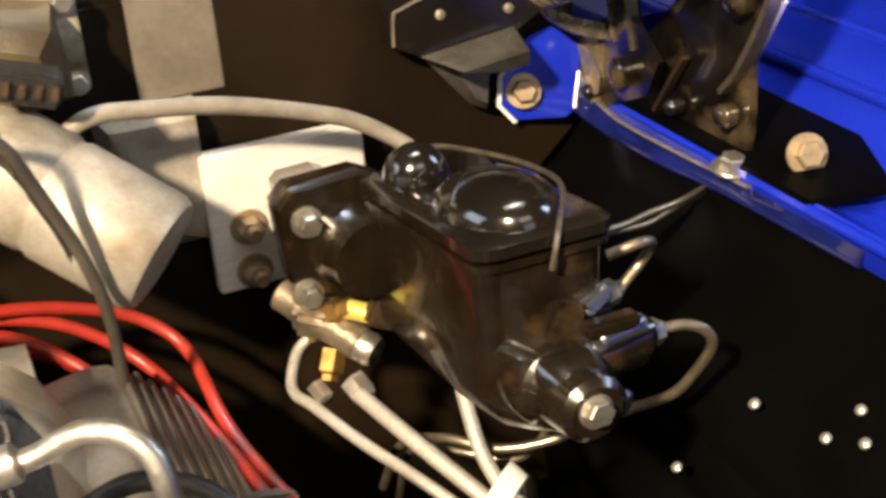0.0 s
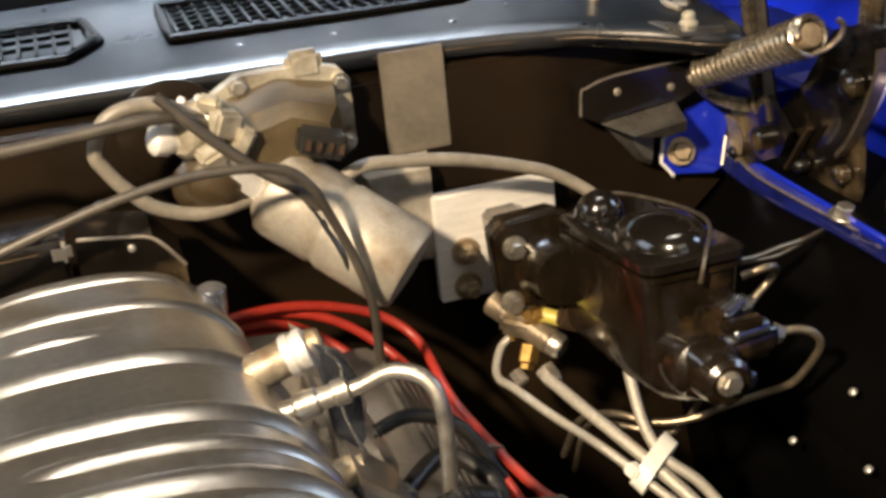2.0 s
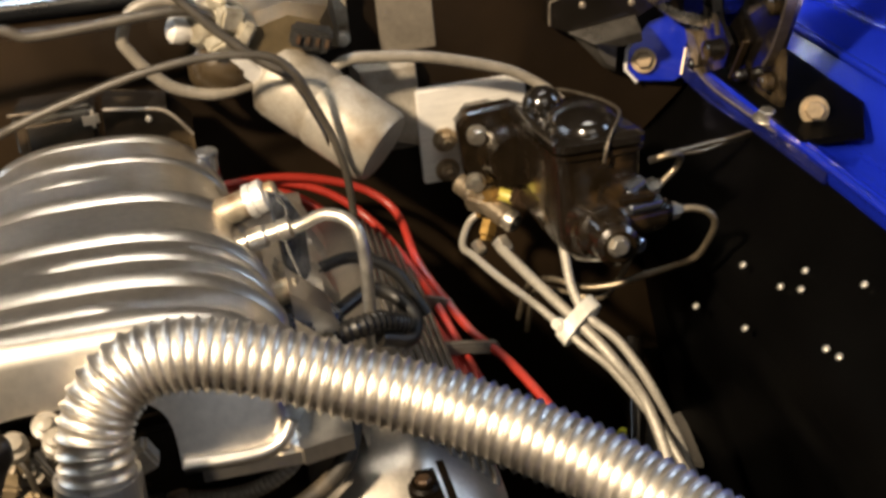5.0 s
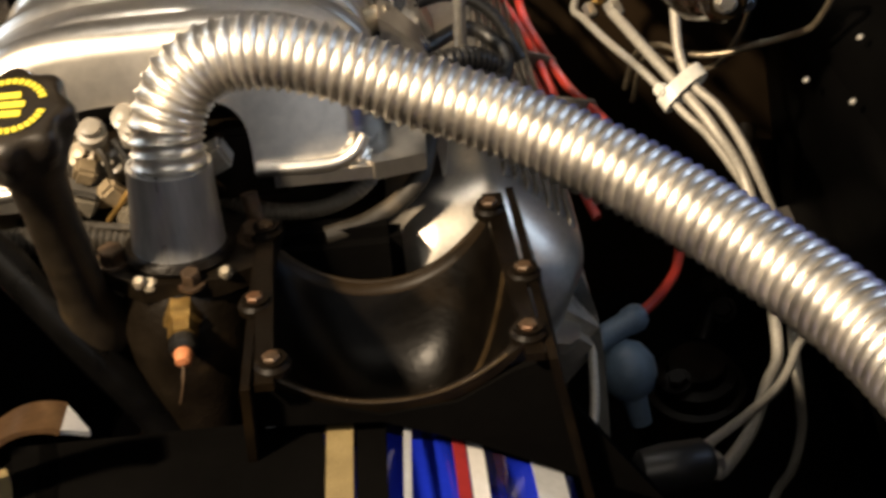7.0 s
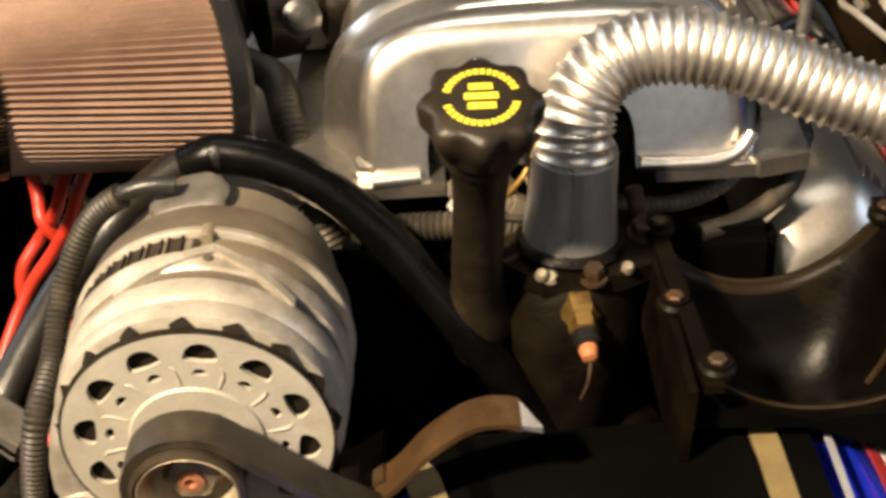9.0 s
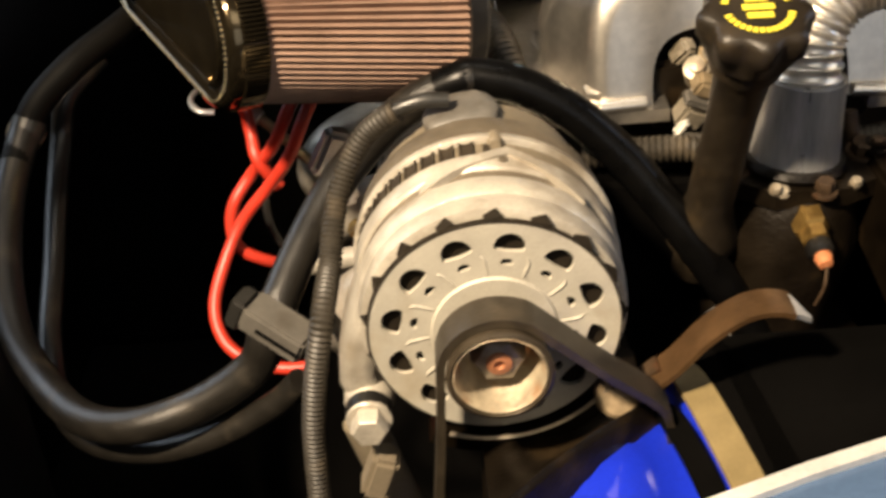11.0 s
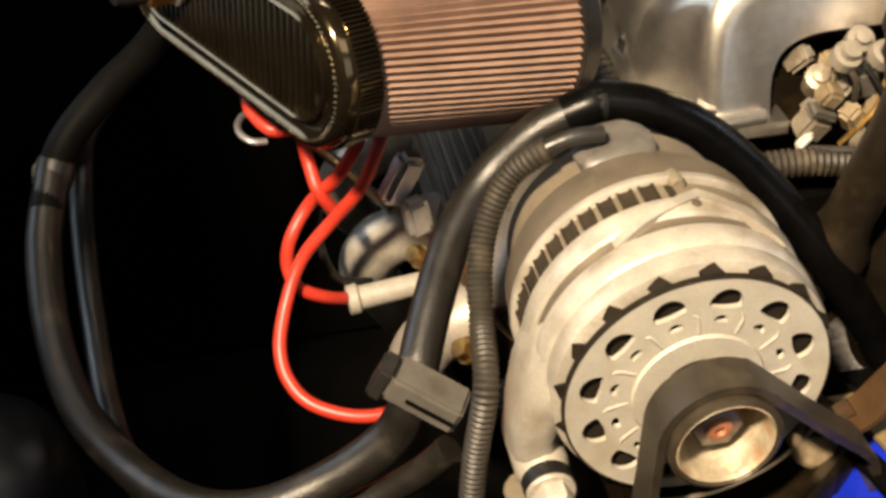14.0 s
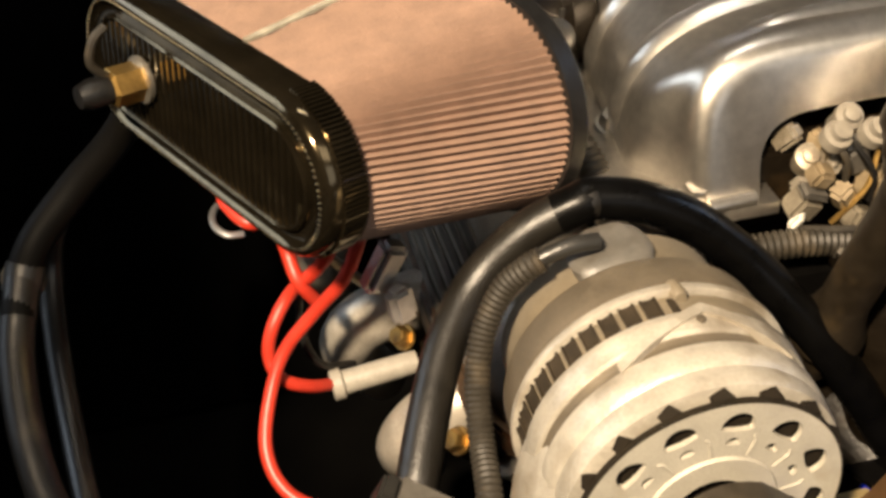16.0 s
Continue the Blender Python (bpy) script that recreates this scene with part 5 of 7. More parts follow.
hose("coolant_pipe", [(-0.03, 0.395, 0.945), (0.0, 0.388, 0.953), (0.02, 0.381, 0.962), (0.037, 0.37, 0.958), (0.043, 0.362, 0.94), (0.042, 0.358, 0.90), (0.04, 0.36, 0.83)], 0.0048, STEEL, "bent bright metal pipe over the valve cover", "pipe", n=14)
hose("plug_lead", [(0.015, 0.37, 0.885), (0.05, 0.40, 0.885), (0.075, 0.385, 0.87), (0.07, 0.36, 0.86), (0.045, 0.345, 0.873)], 0.006, RUBBER, "thick black rubber lead bent beside the fuel rail", "cable")
hose("rubber_cable", [(0.01, 0.42, 0.90), (0.04, 0.43, 0.90), (0.07, 0.425, 0.885), (0.09, 0.41, 0.85)], 0.005, RUBBER, "black rubber cable behind the fuel rail", "cable")

# distributor region behind the plenum: black boxes
coil = thing("ignition_module", (-0.15, 0.64, 0.93), "black plastic ignition module behind the plenum", "ignition module")
bm = B()
box(bm, (-0.185, 0.655, 0.97), (0.07, 0.05, 0.04), bev=0.004)
part("housing", bm, HINGEBLACK, coil)
bm = B()
loft(bm, [[V((-0.145, 0.64, 0.98)), V((-0.09, 0.64, 0.97)), V((-0.07, 0.64, 0.945)), V((-0.07, 0.64, 0.92)), V((-0.145, 0.64, 0.92))], [V((-0.145, 0.70, 0.98)), V((-0.09, 0.70, 0.97)), V((-0.07, 0.70, 0.945)), V((-0.07, 0.70, 0.92)), V((-0.145, 0.70, 0.92))]])
part("bracket", bm, HINGEBLACK, coil)
bm = B()
box(bm, (-0.156, 0.632, 0.976), (0.018, 0.010, 0.016), bev=0.004)
part("latch", bm, CASTALU, coil, "worn metal latch")
for z, r in ((0.990, 0.0018), (0.978, 0.0012)):
    bm = B()
    tube(bm, [(-0.222, 0.631, z), (-0.20, 0.629, z), (-0.17, 0.629, z + 0.001)], r, 8)
    part("raised_edge", bm, EDGEBROWN, coil, "worn brown raised edge")
bm = B()
box(bm, (-0.213, 0.631, 0.968), (0.009, 0.006, 0.026), bev=0.0015)
part("lug", bm, EDGEBROWN, coil)
bm = B()
tube(bm, [(-0.143, 0.637, 0.981), (-0.115, 0.637, 0.977), (-0.09, 0.637, 0.971), (-0.07, 0.637, 0.946)], 0.0016, 8)
part("bracket_edge", bm, WORNEDGE, coil, "worn bare bracket edge")
bm = B()
lathe(bm, (-0.106, 0.639, 0.966), (0, -1, 0.1), [(0.003, 0), (0.003, 0.0015), (0.0018, 0.0025)], 10)
part("rivet", bm, RIVETW, coil)

# engine block mass and cylinder heads under everything
eng = thing("engine_block", (CX, 0.4, 0.45), "dark oily cast engine block under the intake", "engine")
bm = B()
box(bm, (CX, 0.42, 0.655), (0.29, 0.42, 0.31), bev=0.01)
part("block", bm, DARKCAST, eng)
# cover coloured black for the shade at the front of the block
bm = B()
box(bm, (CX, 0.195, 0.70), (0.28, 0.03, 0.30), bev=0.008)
part("timing_cover", bm, SHADEBLACK, eng)
bm = B()
lathe(bm, (CX, 0.185, 0.70), (0, -1, 0), [(0.07, 0), (0.07, 0.03), (0.05, 0.05), (0.03, 0.08), (0.001, 0.08)], 30)
part("water_pump", bm, DARKCAST, eng)
for sx in (-1, 1):
    bm = B()
    c = V((CX + sx * 0.19, 0.42, 0.715))
    box(bm, c, (0.13, 0.42, 0.12), pose(0, 0, 0, 0, sx * 38, 0), 0.01)
    part("cylinder_head", bm, CASTALU if sx > 0 else DARKCAST, eng)


def valve_cover(sx, cx, cz, tilt, y0, y1, m, label):
    """A cover with a smooth inner half and a finned outer half; its top slopes outwards. sx: +1 driver side."""
    turn = pose(0, 0, 0, 0, sx * tilt, 0).to_3x3()
    th = thing("valve_cover", (cx, (y0 + y1) / 2, cz - 0.05), label, "valve cover", "valve covers")

    def W(u, y, h):
        return V((cx, 0, cz)) + turn @ V((sx * u, 0, h)) + V((0, y, 0))

    def crown(y, f, left):
        """Cross-section at y: f flattens it towards the flange, left draws in the inner side."""
        out = []
        for u, h in ((-0.0695, -0.052), (-0.0685, -0.010), (-0.064, 0.0), (-0.050, 0.0112), (-0.036, 0.0215), (-0.024, 0.029), (-0.015, 0.0315), (-0.004, 0.0285), (0.028, 0.016), (0.060, 0.0025), (0.0665, -0.007), (0.0695, -0.052)):
            out.append(W(u * left if u < 0 else u * (0.25 + 0.75 * left), y, -0.052 + (h + 0.052) * f))
        return out
    g = B()
    loft(g, [crown(y0 + dy, f, l) for dy, f, l in ((-0.046, 0.03, 0.50), (-0.044, 0.22, 0.62), (-0.038, 0.46, 0.74), (-0.028, 0.68, 0.85), (-0.015, 0.84, 0.935), (-0.002, 0.935, 0.98), (0.012, 0.985, 1.0), (0.03, 1.0, 1.0))] + [crown(y1, 1.0, 1.0)])
    body = part("body", g, m, th, sharp=60)
    g = B()
    rim = [(-0.083, y1), (-0.083, y0 + 0.01), (-0.080, y0 - 0.016), (-0.070, y0 - 0.038), (-0.052, y0 - 0.050), (-0.03, y0 - 0.054), (0.045, y0 - 0.052), (0.066, y0 - 0.046), (0.076, y0 - 0.034), (0.078, y0 - 0.02), (0.078, y1)]
    loft(g, [[W(u, y, h) for u, y in rim] for h in (-0.060, -0.051)])
    part("flange", g, m, th)
    for i in range(7):
        u = -0.006 + 0.0098 * i
        b = 0.0293 - 0.41 * (u + 0.006)
        ye = y0 + 0.016 + 0.003 * (i % 2)
        g = B()
        loft(g, [[W(u - 0.0036, y, b - 0.002), W(u - 0.003, y, b + h), W(u - 0.0018, y, b + h + 0.001), W(u + 0.0018, y, b + h - 0.0008), W(u + 0.003, y, b + h - 0.002), W(u + 0.0036, y, b - 0.0045)] for y, h in ((ye - 0.004, -0.001), (ye, 0.002), (ye + 0.003, 0.0036), (y1, 0.0036))])
        part("fin", g, FINS, body, "satin raised fin")
    return th


valve_cover(1, 0.055, 0.813, 25, 0.237, 0.63, SATINALU, "satin aluminium valve cover with a finned outer half")
valve_cover(-1, CX - 0.2165, 0.785, 36, 0.24, 0.60, SATINALU, "satin finned aluminium valve cover on the passenger side")
bm = B()
corrugated(bm, [(-0.135, 0.262, 0.842), (-0.112, 0.255, 0.833), (-0.0867, 0.250, 0.830), (-0.060, 0.242, 0.836), (-0.0365, 0.240, 0.849), (-0.020, 0.248, 0.865), (-0.011, 0.258, 0.879), (-0.006, 0.275, 0.90)], 0.0062, 0.004, 0.0008, 12)
single("vacuum_pipe", bm, GREYTUBE, "dusty ribbed pipe curving under the front of the plenum", "pipe")

lc = thing("line_connector", (0.16, 0.125, 0.66), "dark brown line connector taking two braided brake lines", "connector")
bm = B()
lathe(bm, (0.125, 0.118, 0.684), (1, 0.1, 0.0), [(0.010, 0), (0.015, 0.004), (0.017, 0.02), (0.016, 0.046), (0.011, 0.052)], 20)
part("body", bm, PLASTIC, lc)
for q_ in ((0.172, 0.128, 0.688), (0.177, 0.12, 0.684)):
    bm = B()
    lathe(bm, V(q_) - V((0.006, 0.001, 0)), (1, 0.3, -0.1), [(0.008, 0), (0.008, 0.010), (0.006, 0.012)], 6)
    part("ferrule", bm, STEEL, lc)

# ---- thermostat housing, outlet tube and flexible radiator hose ----
th = thing("thermostat_housing", (-0.142, 0.16, 0.80), "dark cast thermostat housing with brass sensor", "thermostat housing")
bm = B()
loft(bm, [[V((x, y, z)) for x, y in ((-0.19, 0.19), (-0.195, 0.15), (-0.165, 0.125), (-0.12, 0.125), (-0.09, 0.14), (-0.085, 0.185), (-0.14, 0.205))] for z in (0.852, 0.864)])
part("flange", bm, DARKCAST, th)
bm = B()
lathe(bm, (-0.142, 0.162, 0.856), (-0.08, -0.12, -1), [(0.034, 0), (0.039, 0.01), (0.044, 0.04), (0.034, 0.09), (0.03, 0.14)], 26)
part("neck", bm, DARKCAST, th)
bm = B()
lathe(bm, (-0.142, 0.15, 0.83), (-0.1, -0.75, -0.6), [(0.02, 0), (0.022, 0.004), (0.022, 0.010), (0.018, 0.012)], 22)
part("boss", bm, DARKCAST, th)
for p, r in (((-0.185, 0.155, 0.8645), 0.008), ((-0.100, 0.165, 0.8645), 0.008), ((-0.135, 0.1265, 0.861), 0.006)):
    bm = B()
    hexbolt(bm, p, (0, -0.1, 1), r, 0.008, 1.4)
    part("bolt", bm, RUSTY, th)
for p, r_, m_ in (((-0.165, 0.128, 0.864), 0.004, NUTSTEEL), ((-0.115, 0.13, 0.864), 0.004, NUTSTEEL), ((-0.16, 0.13, 0.86), 0.005, NUTSTEEL)):
    bm = B()
    lathe(bm, p, (0, -0.5, 0.8), [(r_, 0), (r_, 0.004), (r_ * 0.6, 0.006)], 10)
    part("rivet", bm, m_, th)
SA = V((0.06, -1, -0.28)).normalized()
S0 = V((-0.1435, 0.122, 0.843))
bm = B()
lathe(bm, S0, SA, [(0.0115, -0.012), (0.0115, 0.006), (0.009, 0.008), (0.009, 0.016), (0.0075, 0.017)], 6)
s = part("sensor", bm, BRASS, th, "brass temperature sensor")
bm = B()
lathe(bm, S0 + SA * 0.017, SA, [(0.0072, 0), (0.0085, 0.002), (0.0085, 0.008), (0.0062, 0.010)], 14)
part("collar", bm, RUBBER, s)
bm = B()
lathe(bm, S0 + SA * 0.026, SA, [(0.0048, 0), (0.0058, 0.003), (0.0045, 0.009), (0.001, 0.0105)], 14)
part("terminal", bm, ORANGERUST, s, "orange rusted terminal")
bm = B()
tube(bm, [S0 + SA * 0.036, S0 + SA * 0.041 + V((-0.002, 0, -0.01)), S0 + SA * 0.04 + V((-0.006, 0, -0.024))], 0.0011, 6)
part("wire", bm, RUSTY, s)
bm = B()
lathe(bm, (-0.1452, 0.161, 0.8645), (0.06, 0.06, 1), [(0.0285, 0), (0.029, 0.003), (0.028, 0.007), (0.026, 0.035), (0.0248, 0.058)], 40)
part("outlet_tube", bm, FROST, th, "dull chrome water outlet tube")
bm = B()
lathe(bm, (-0.1452, 0.161, 0.8645), (0.06, 0.06, 1), [(0.032, -0.001), (0.034, 0.002), (0.032, 0.006)], 36)
part("seal", bm, DARKCAST, th)
flex = thing("radiator_hose", (0.0, 0.165, 0.95), "shiny corrugated stainless radiator hose arching over the engine", "radiator hose")
bm = B()
HP = [(-0.142, 0.164, 0.908), (-0.141, 0.167, 0.926), (-0.139, 0.173, 0.945), (-0.128, 0.180, 0.964), (-0.108, 0.184, 0.976), (-0.079, 0.183, 0.978), (-0.041, 0.176, 0.970), (0.005, 0.163, 0.954), (0.06, 0.139, 0.939), (0.121, 0.091, 0.923), (0.169, 0.036, 0.909), (0.205, -0.022, 0.899), (0.222, -0.075, 0.893), (0.230, -0.115, 0.885)]
dense = even(spline(HP, 24), 0.00100)
tube(bm, dense, 0.027, 28, raw=True, rfun=lambda i: 0.0226 - (0.0, 0.0012, 0.0021, 0.0024, 0.0024, 0.0021, 0.0012)[i % 7])
part("corrugated_hose", bm, FLEX, flex, sharp=80)
bm = B()
lathe(bm, (0.228, -0.106, 0.887), (0.2, -0.95, -0.2), [(0.022, 0), (0.0235, 0.004), (0.0235, 0.04), (0.022, 0.044)], 30)
part("end_cuff", bm, CHROME, flex, "smooth chrome end cuff")

# oil filler
oil = thing("oil_filler", (-0.2, 0.1, 0.78), "black oil filler tube with a scalloped cap", "oil filler")
AX = V((0.02, -0.30, 0.95)).normalized()
CC = V((-0.197, 0.089, 0.997))
bm = B()
lathe(bm, CC - AX * 0.02, V((-0.205, 0.16, 0.79)) - (CC - AX * 0.02), [(0.0205, 0), (0.0205, 0.012), (0.0165, 0.018), (0.0145, 0.05), (0.0150, 0.13), (0.019, 0.15), (0.023, 0.158), (0.023, 0.168), (0.015, 0.172), (0.0145, 0.20)], 28)
part("tube", bm, CAPBLACK, oil)
bm = B()
xx = (V((1, 0, 0)) - AX * AX.x).normalized()
yy = AX.cross(xx).normalized()
rings = []
for h, r, amp in ((-0.022, 0.024, 0), (-0.012, 0.027, 0.0015), (-0.008, 0.029, 0.0025), (0.002, 0.0295, 0.0028), (0.006, 0.028, 0.0022), (0.0072, 0.024, 0.0)):
    rings.append([CC + AX * h + (xx * math.cos(a) + yy * math.sin(a)) * (r + amp * math.cos(8 * a)) for a in [2 * math.pi * i / 64 for i in range(64)]])
loft(bm, rings)
fcap = part("filler_cap", bm, CAPBLACK, oil, "black scalloped oil cap with yellow print", sharp=55)


def inkbar(r0, r1, a0, a1, n=10):
    g = B()
    up = AX * 0.0078
    vs1 = [CC + up + (xx * math.cos(radians(a0 + (a1 - a0) * i / n)) + yy * math.sin(radians(a0 + (a1 - a0) * i / n))) * r0 for i in range(n + 1)]
    vs2 = [CC + up + (xx * math.cos(radians(a0 + (a1 - a0) * i / n)) + yy * math.sin(radians(a0 + (a1 - a0) * i / n))) * r1 for i in range(n + 1)]
    loft(g, [vs1 + vs2[::-1], [p + AX * 0.0004 for p in vs1 + vs2[::-1]]])
    part("print", g, INK, fcap)


for a in range(-165, -15, 11):
    inkbar(0.0158, 0.0195, a, a + 8, 3)
for a in range(15, 165, 11):
    inkbar(0.0158, 0.0195, a, a + 8, 3)
for i, w in enumerate((0.006, 0.0085, 0.007)):
    bm = B()
    c = CC + AX * 0.008 + yy * (0.007 - 0.0065 * i)
    loft(bm, [[c + xx * w + yy * 0.0022, c - xx * w + yy * 0.0022, c - xx * w - yy * 0.0022, c + xx * w - yy * 0.0022], [c + xx * w + yy * 0.0022 + AX * 0.0004, c - xx * w + yy * 0.0022 + AX * 0.0004, c - xx * w - yy * 0.0022 + AX * 0.0004, c + xx * w - yy * 0.0022 + AX * 0.0004]])
    part("print", bm, INK, fcap)

# fuel connectors in the mouth of the plenum
con = thing("fuel_connectors", (-0.16, 0.2, 0.88), "cluster of milky plastic wiring connectors under the plenum", "connectors")
for p, sz, tr, m_ in (((-0.205, 0.195, 0.886), (0.018, 0.016, 0.018), (20, 25, 10), CLEARNYLON), ((-0.202, 0.190, 0.897), (0.022, 0.014, 0.005), (20, 25, 10), GREYCLIP), ((-0.198, 0.192, 0.907), (0.014, 0.014, 0.013), (20, 25, 10), DIRTYTAN), ((-0.212, 0.187, 0.880), (0.007, 0.006, 0.014), (20, 25, 10), TIE), ((-0.183, 0.188, 0.892), (0.013, 0.012, 0.02), (10, -35, 20), DIRTYTAN), ((-0.160, 0.186, 0.868), (0.02, 0.012, 0.012), (30, 10, -20), DIRTYTAN), ((-0.138, 0.19, 0.878), (0.018, 0.014, 0.016), (-20, 30, 10), CLEARNYLON), ((-0.192, 0.208, 0.916), (0.012, 0.014, 0.02), (0, 10, 30), DIRTYTAN), ((-0.170, 0.205, 0.908), (0.016, 0.016, 0.022), (10, -15, 0), GREYCLIP), ((-0.152, 0.20, 0.888), (0.03, 0.018, 0.018), (0, 20, 20), DIRTYTAN), ((-0.172, 0.184, 0.876), (0.022, 0.016, 0.014), (0, 30, 10), CLEARNYLON), ((-0.185, 0.176, 0.864), (0.02, 0.014, 0.01), (0, 10, 10), CASTALU), ((-0.125, 0.205, 0.90), (0.026, 0.016, 0.018), (0, -25, 0), CASTALU)):
    bm = B()
    box(bm, p, sz, pose(0, 0, 0, *tr), 0.0025)
    part("connector", bm, m_, con)
for p0, p1, r, m_ in (((-0.195, 0.20, 0.93), (-0.182, 0.19, 0.90), 0.0022, LOOM), ((-0.178, 0.195, 0.925), (-0.165, 0.188, 0.885), 0.002, RUBBER), ((-0.16, 0.195, 0.915), (-0.19, 0.185, 0.875), 0.0018, BRASS), ((-0.14, 0.195, 0.91), (-0.155, 0.18, 0.87), 0.0022, RUBBER), ((-0.21, 0.185, 0.875), (-0.16, 0.175, 0.872), 0.0024, LOOM)):
    bm = B()
    tube(bm, [p0, V(p0).lerp(V(p1), 0.5) + V((0.004, -0.006, 0.003)), p1], r, 8)
    part("wire", bm, m_, con)
for p in ((-0.19, 0.198, 0.926), (-0.165, 0.198, 0.924)):
    bm = B()
    lathe(bm, p, (0.1, -0.5, 0.8), [(0.009, 0), (0.009, 0.008), (0.006, 0.009), (0.006, 0.014), (0.003, 0.015)], 16)
    part("plug", bm, GREYTUBE, con)
bm = B()
box(bm, (CX, 0.24, 0.885), (0.15, 0.04, 0.05), bev=0.004)
part("backing", bm, DARKCAST, con)
rr = random.Random(11)
for k in range(9):
    bm = B()
    q_ = V((-0.215 + 0.095 * rr.random(), 0.205 + 0.02 * rr.random(), 0.888 + 0.042 * rr.random()))
    if k % 3 == 0:
        lathe(bm, q_, (0.3 * rr.random() - 0.15, -0.6, 0.7), [(0.0075, -0.012), (0.0075, 0), (0.0088, 0.001), (0.0088, 0.006), (0.005, 0.007), (0.005, 0.011), (0.002, 0.012)], 14)
    else:
        box(bm, q_, (0.010 + 0.010 * rr.random(), 0.012, 0.010 + 0.010 * rr.random()), pose(0, 0, 0, 40 * rr.random(), 50 * rr.random() - 25, 50 * rr.random()), 0.0025)
    part("plug" if k % 3 == 0 else "connector", bm, (GREYTUBE, DIRTYTAN, CLEARNYLON, NUTSTEEL)[k % 4], con)
bm = B()
corrugated(bm, [(-0.275, 0.19, 0.862), (-0.24, 0.185, 0.866), (-0.205, 0.18, 0.868), (-0.17, 0.175, 0.864)], 0.0095, 0.0042, 0.0014)
single("wiring_loom", bm, LOOM, "dusty corrugated wiring loom before the plenum", "loom")
bm = B()
lathe(bm, (-0.165, 0.17, 0.866), (1, -0.3, 0.3), [(0.010, 0), (0.012, 0.006), (0.008, 0.018), (0.001, 0.02)], 14)
single("loom_plug", bm, BRASS, "brass coloured plug at the loom end", "plug")
bm = B()
corrugated(bm, [(-0.36, 0.40, 0.88), (-0.33, 0.33, 0.90), (-0.318, 0.28, 0.895), (-0.305, 0.24, 0.86), (-0.29, 0.22, 0.82)], 0.012, 0.0045, 0.0015)
single("wiring_loom", bm, LOOM, "dusty corrugated loom beside the air filter", "loom")
hose("hose_stub", [(-0.06, 0.19, 0.845), (-0.03, 0.20, 0.848), (0.0, 0.215, 0.862), (0.012, 0.235, 0.885)], 0.0065, LOOM, "dusty ribbed hose under the plenum", "hose")

# throttle body and sensor beyond the filter
tb = thing("throttle_body", (-0.30, 0.40, 0.88), "dark throttle body between filter and plenum", "throttle body")
bm = B()
lathe(bm, (-0.29, 0.42, 0.93), (-0.83, -0.3, 0), [(0.05, 0), (0.05, 0.02), (0.045, 0.025), (0.045, 0.06)], 28)
part("housing", bm, DARKCAST, tb)
bm = B()
box(bm, (-0.303, 0.385, 0.925), (0.03, 0.03, 0.05), pose(0, 0, 0, 0, 10, 30), 0.005)
lathe(bm, (-0.31, 0.362, 0.93), (0.1, -1, 0.4), [(0.014, 0), (0.014, 0.008), (0.009, 0.01), (0.009, 0.014), (0.003, 0.015)], 20)
part("sensor", bm, PLASTIC, tb, "black plastic position sensor")

# ---- accessory bracket: an empty cradle with bolted ears ----
br = thing("accessory_bracket", (-0.018, 0.1, 0.80), "dark cast accessory bracket with an empty curved cradle", "bracket")
def trough(y, k):
    """The cradle's inner outline at depth y, from ear to ear, hollowed by k in its middle."""
    f = (0.17 - y) / 0.135
    out = []
    for i in range(33):
        u = -1 + 2 * i / 32
        out.append(V((-0.022 - 0.006 * (1 - f) + 0.071 * u, y, 0.8215 + 0.014 * f + (0.044 - 0.012 * f) * abs(u) ** 2.2 - k * (1 - abs(u) ** 5))))
    return out


def cradle_band(name, rows, i0, i1, m_, label=""):
    g = B()
    loft(g, [trough(y, k)[i0:i1] + [p - V((0, 0, 0.006)) for p in trough(y, k)[i0:i1][::-1]] for y, k in rows])
    part(name, g, m_, br, label, sharp=60)


cradle_band("front_rim", ((0.034, 0.003), (0.0345, 0.0006), (0.036, 0.0), (0.042, 0.003)), 0, 33, CRADLE)
# hollow coloured blacker than the rims for the shade inside it
cradle_band("bowl", ((0.0415, 0.003), (0.0425, 0.014), (0.046, 0.032), (0.06, 0.052), (0.105, 0.064), (0.13, 0.054), (0.148, 0.034), (0.156, 0.014), (0.161, 0.005)), 0, 33, BOWLSHADE, "oily hollow of the cradle, blackened for the shade in it")
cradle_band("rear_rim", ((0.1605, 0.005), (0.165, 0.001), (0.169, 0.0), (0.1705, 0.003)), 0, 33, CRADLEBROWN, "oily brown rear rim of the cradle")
for y, r_, m_, i0, i1 in ((0.0345, 0.0012, EDGEBROWN, 2, 31), (0.1690, 0.0016, EDGEBROWN, 1, 32)):
    bm = B()
    tube(bm, trough(y, 0.0005)[i0:i1], r_, 6, 2)
    part("worn_rim", bm, m_, br, "worn brown cradle rim")
bm = B()
tube(bm, [trough(0.10, 0.0625)[i] + V((0, 0, 0.0005)) for i in (27, 28, 29, 30, 31, 32)], 0.0022, 8, 4)
part("cast_ridge", bm, EDGEBROWN, br, "worn cast ridge in the cradle")
bm = B()
slab(bm, [(-0.092, 0.02, 0.862), (-0.082, 0.02, 0.862), (-0.089, 0.175, 0.866), (-0.099, 0.175, 0.866)], (0, 0, 0.005))
slab(bm, [(-0.10, 0.02, 0.864), (-0.10, 0.18, 0.866), (-0.104, 0.18, 0.82), (-0.104, 0.02, 0.80)], (0.005, 0, 0))
part("ear", bm, CRADLE, br)
bm = B()
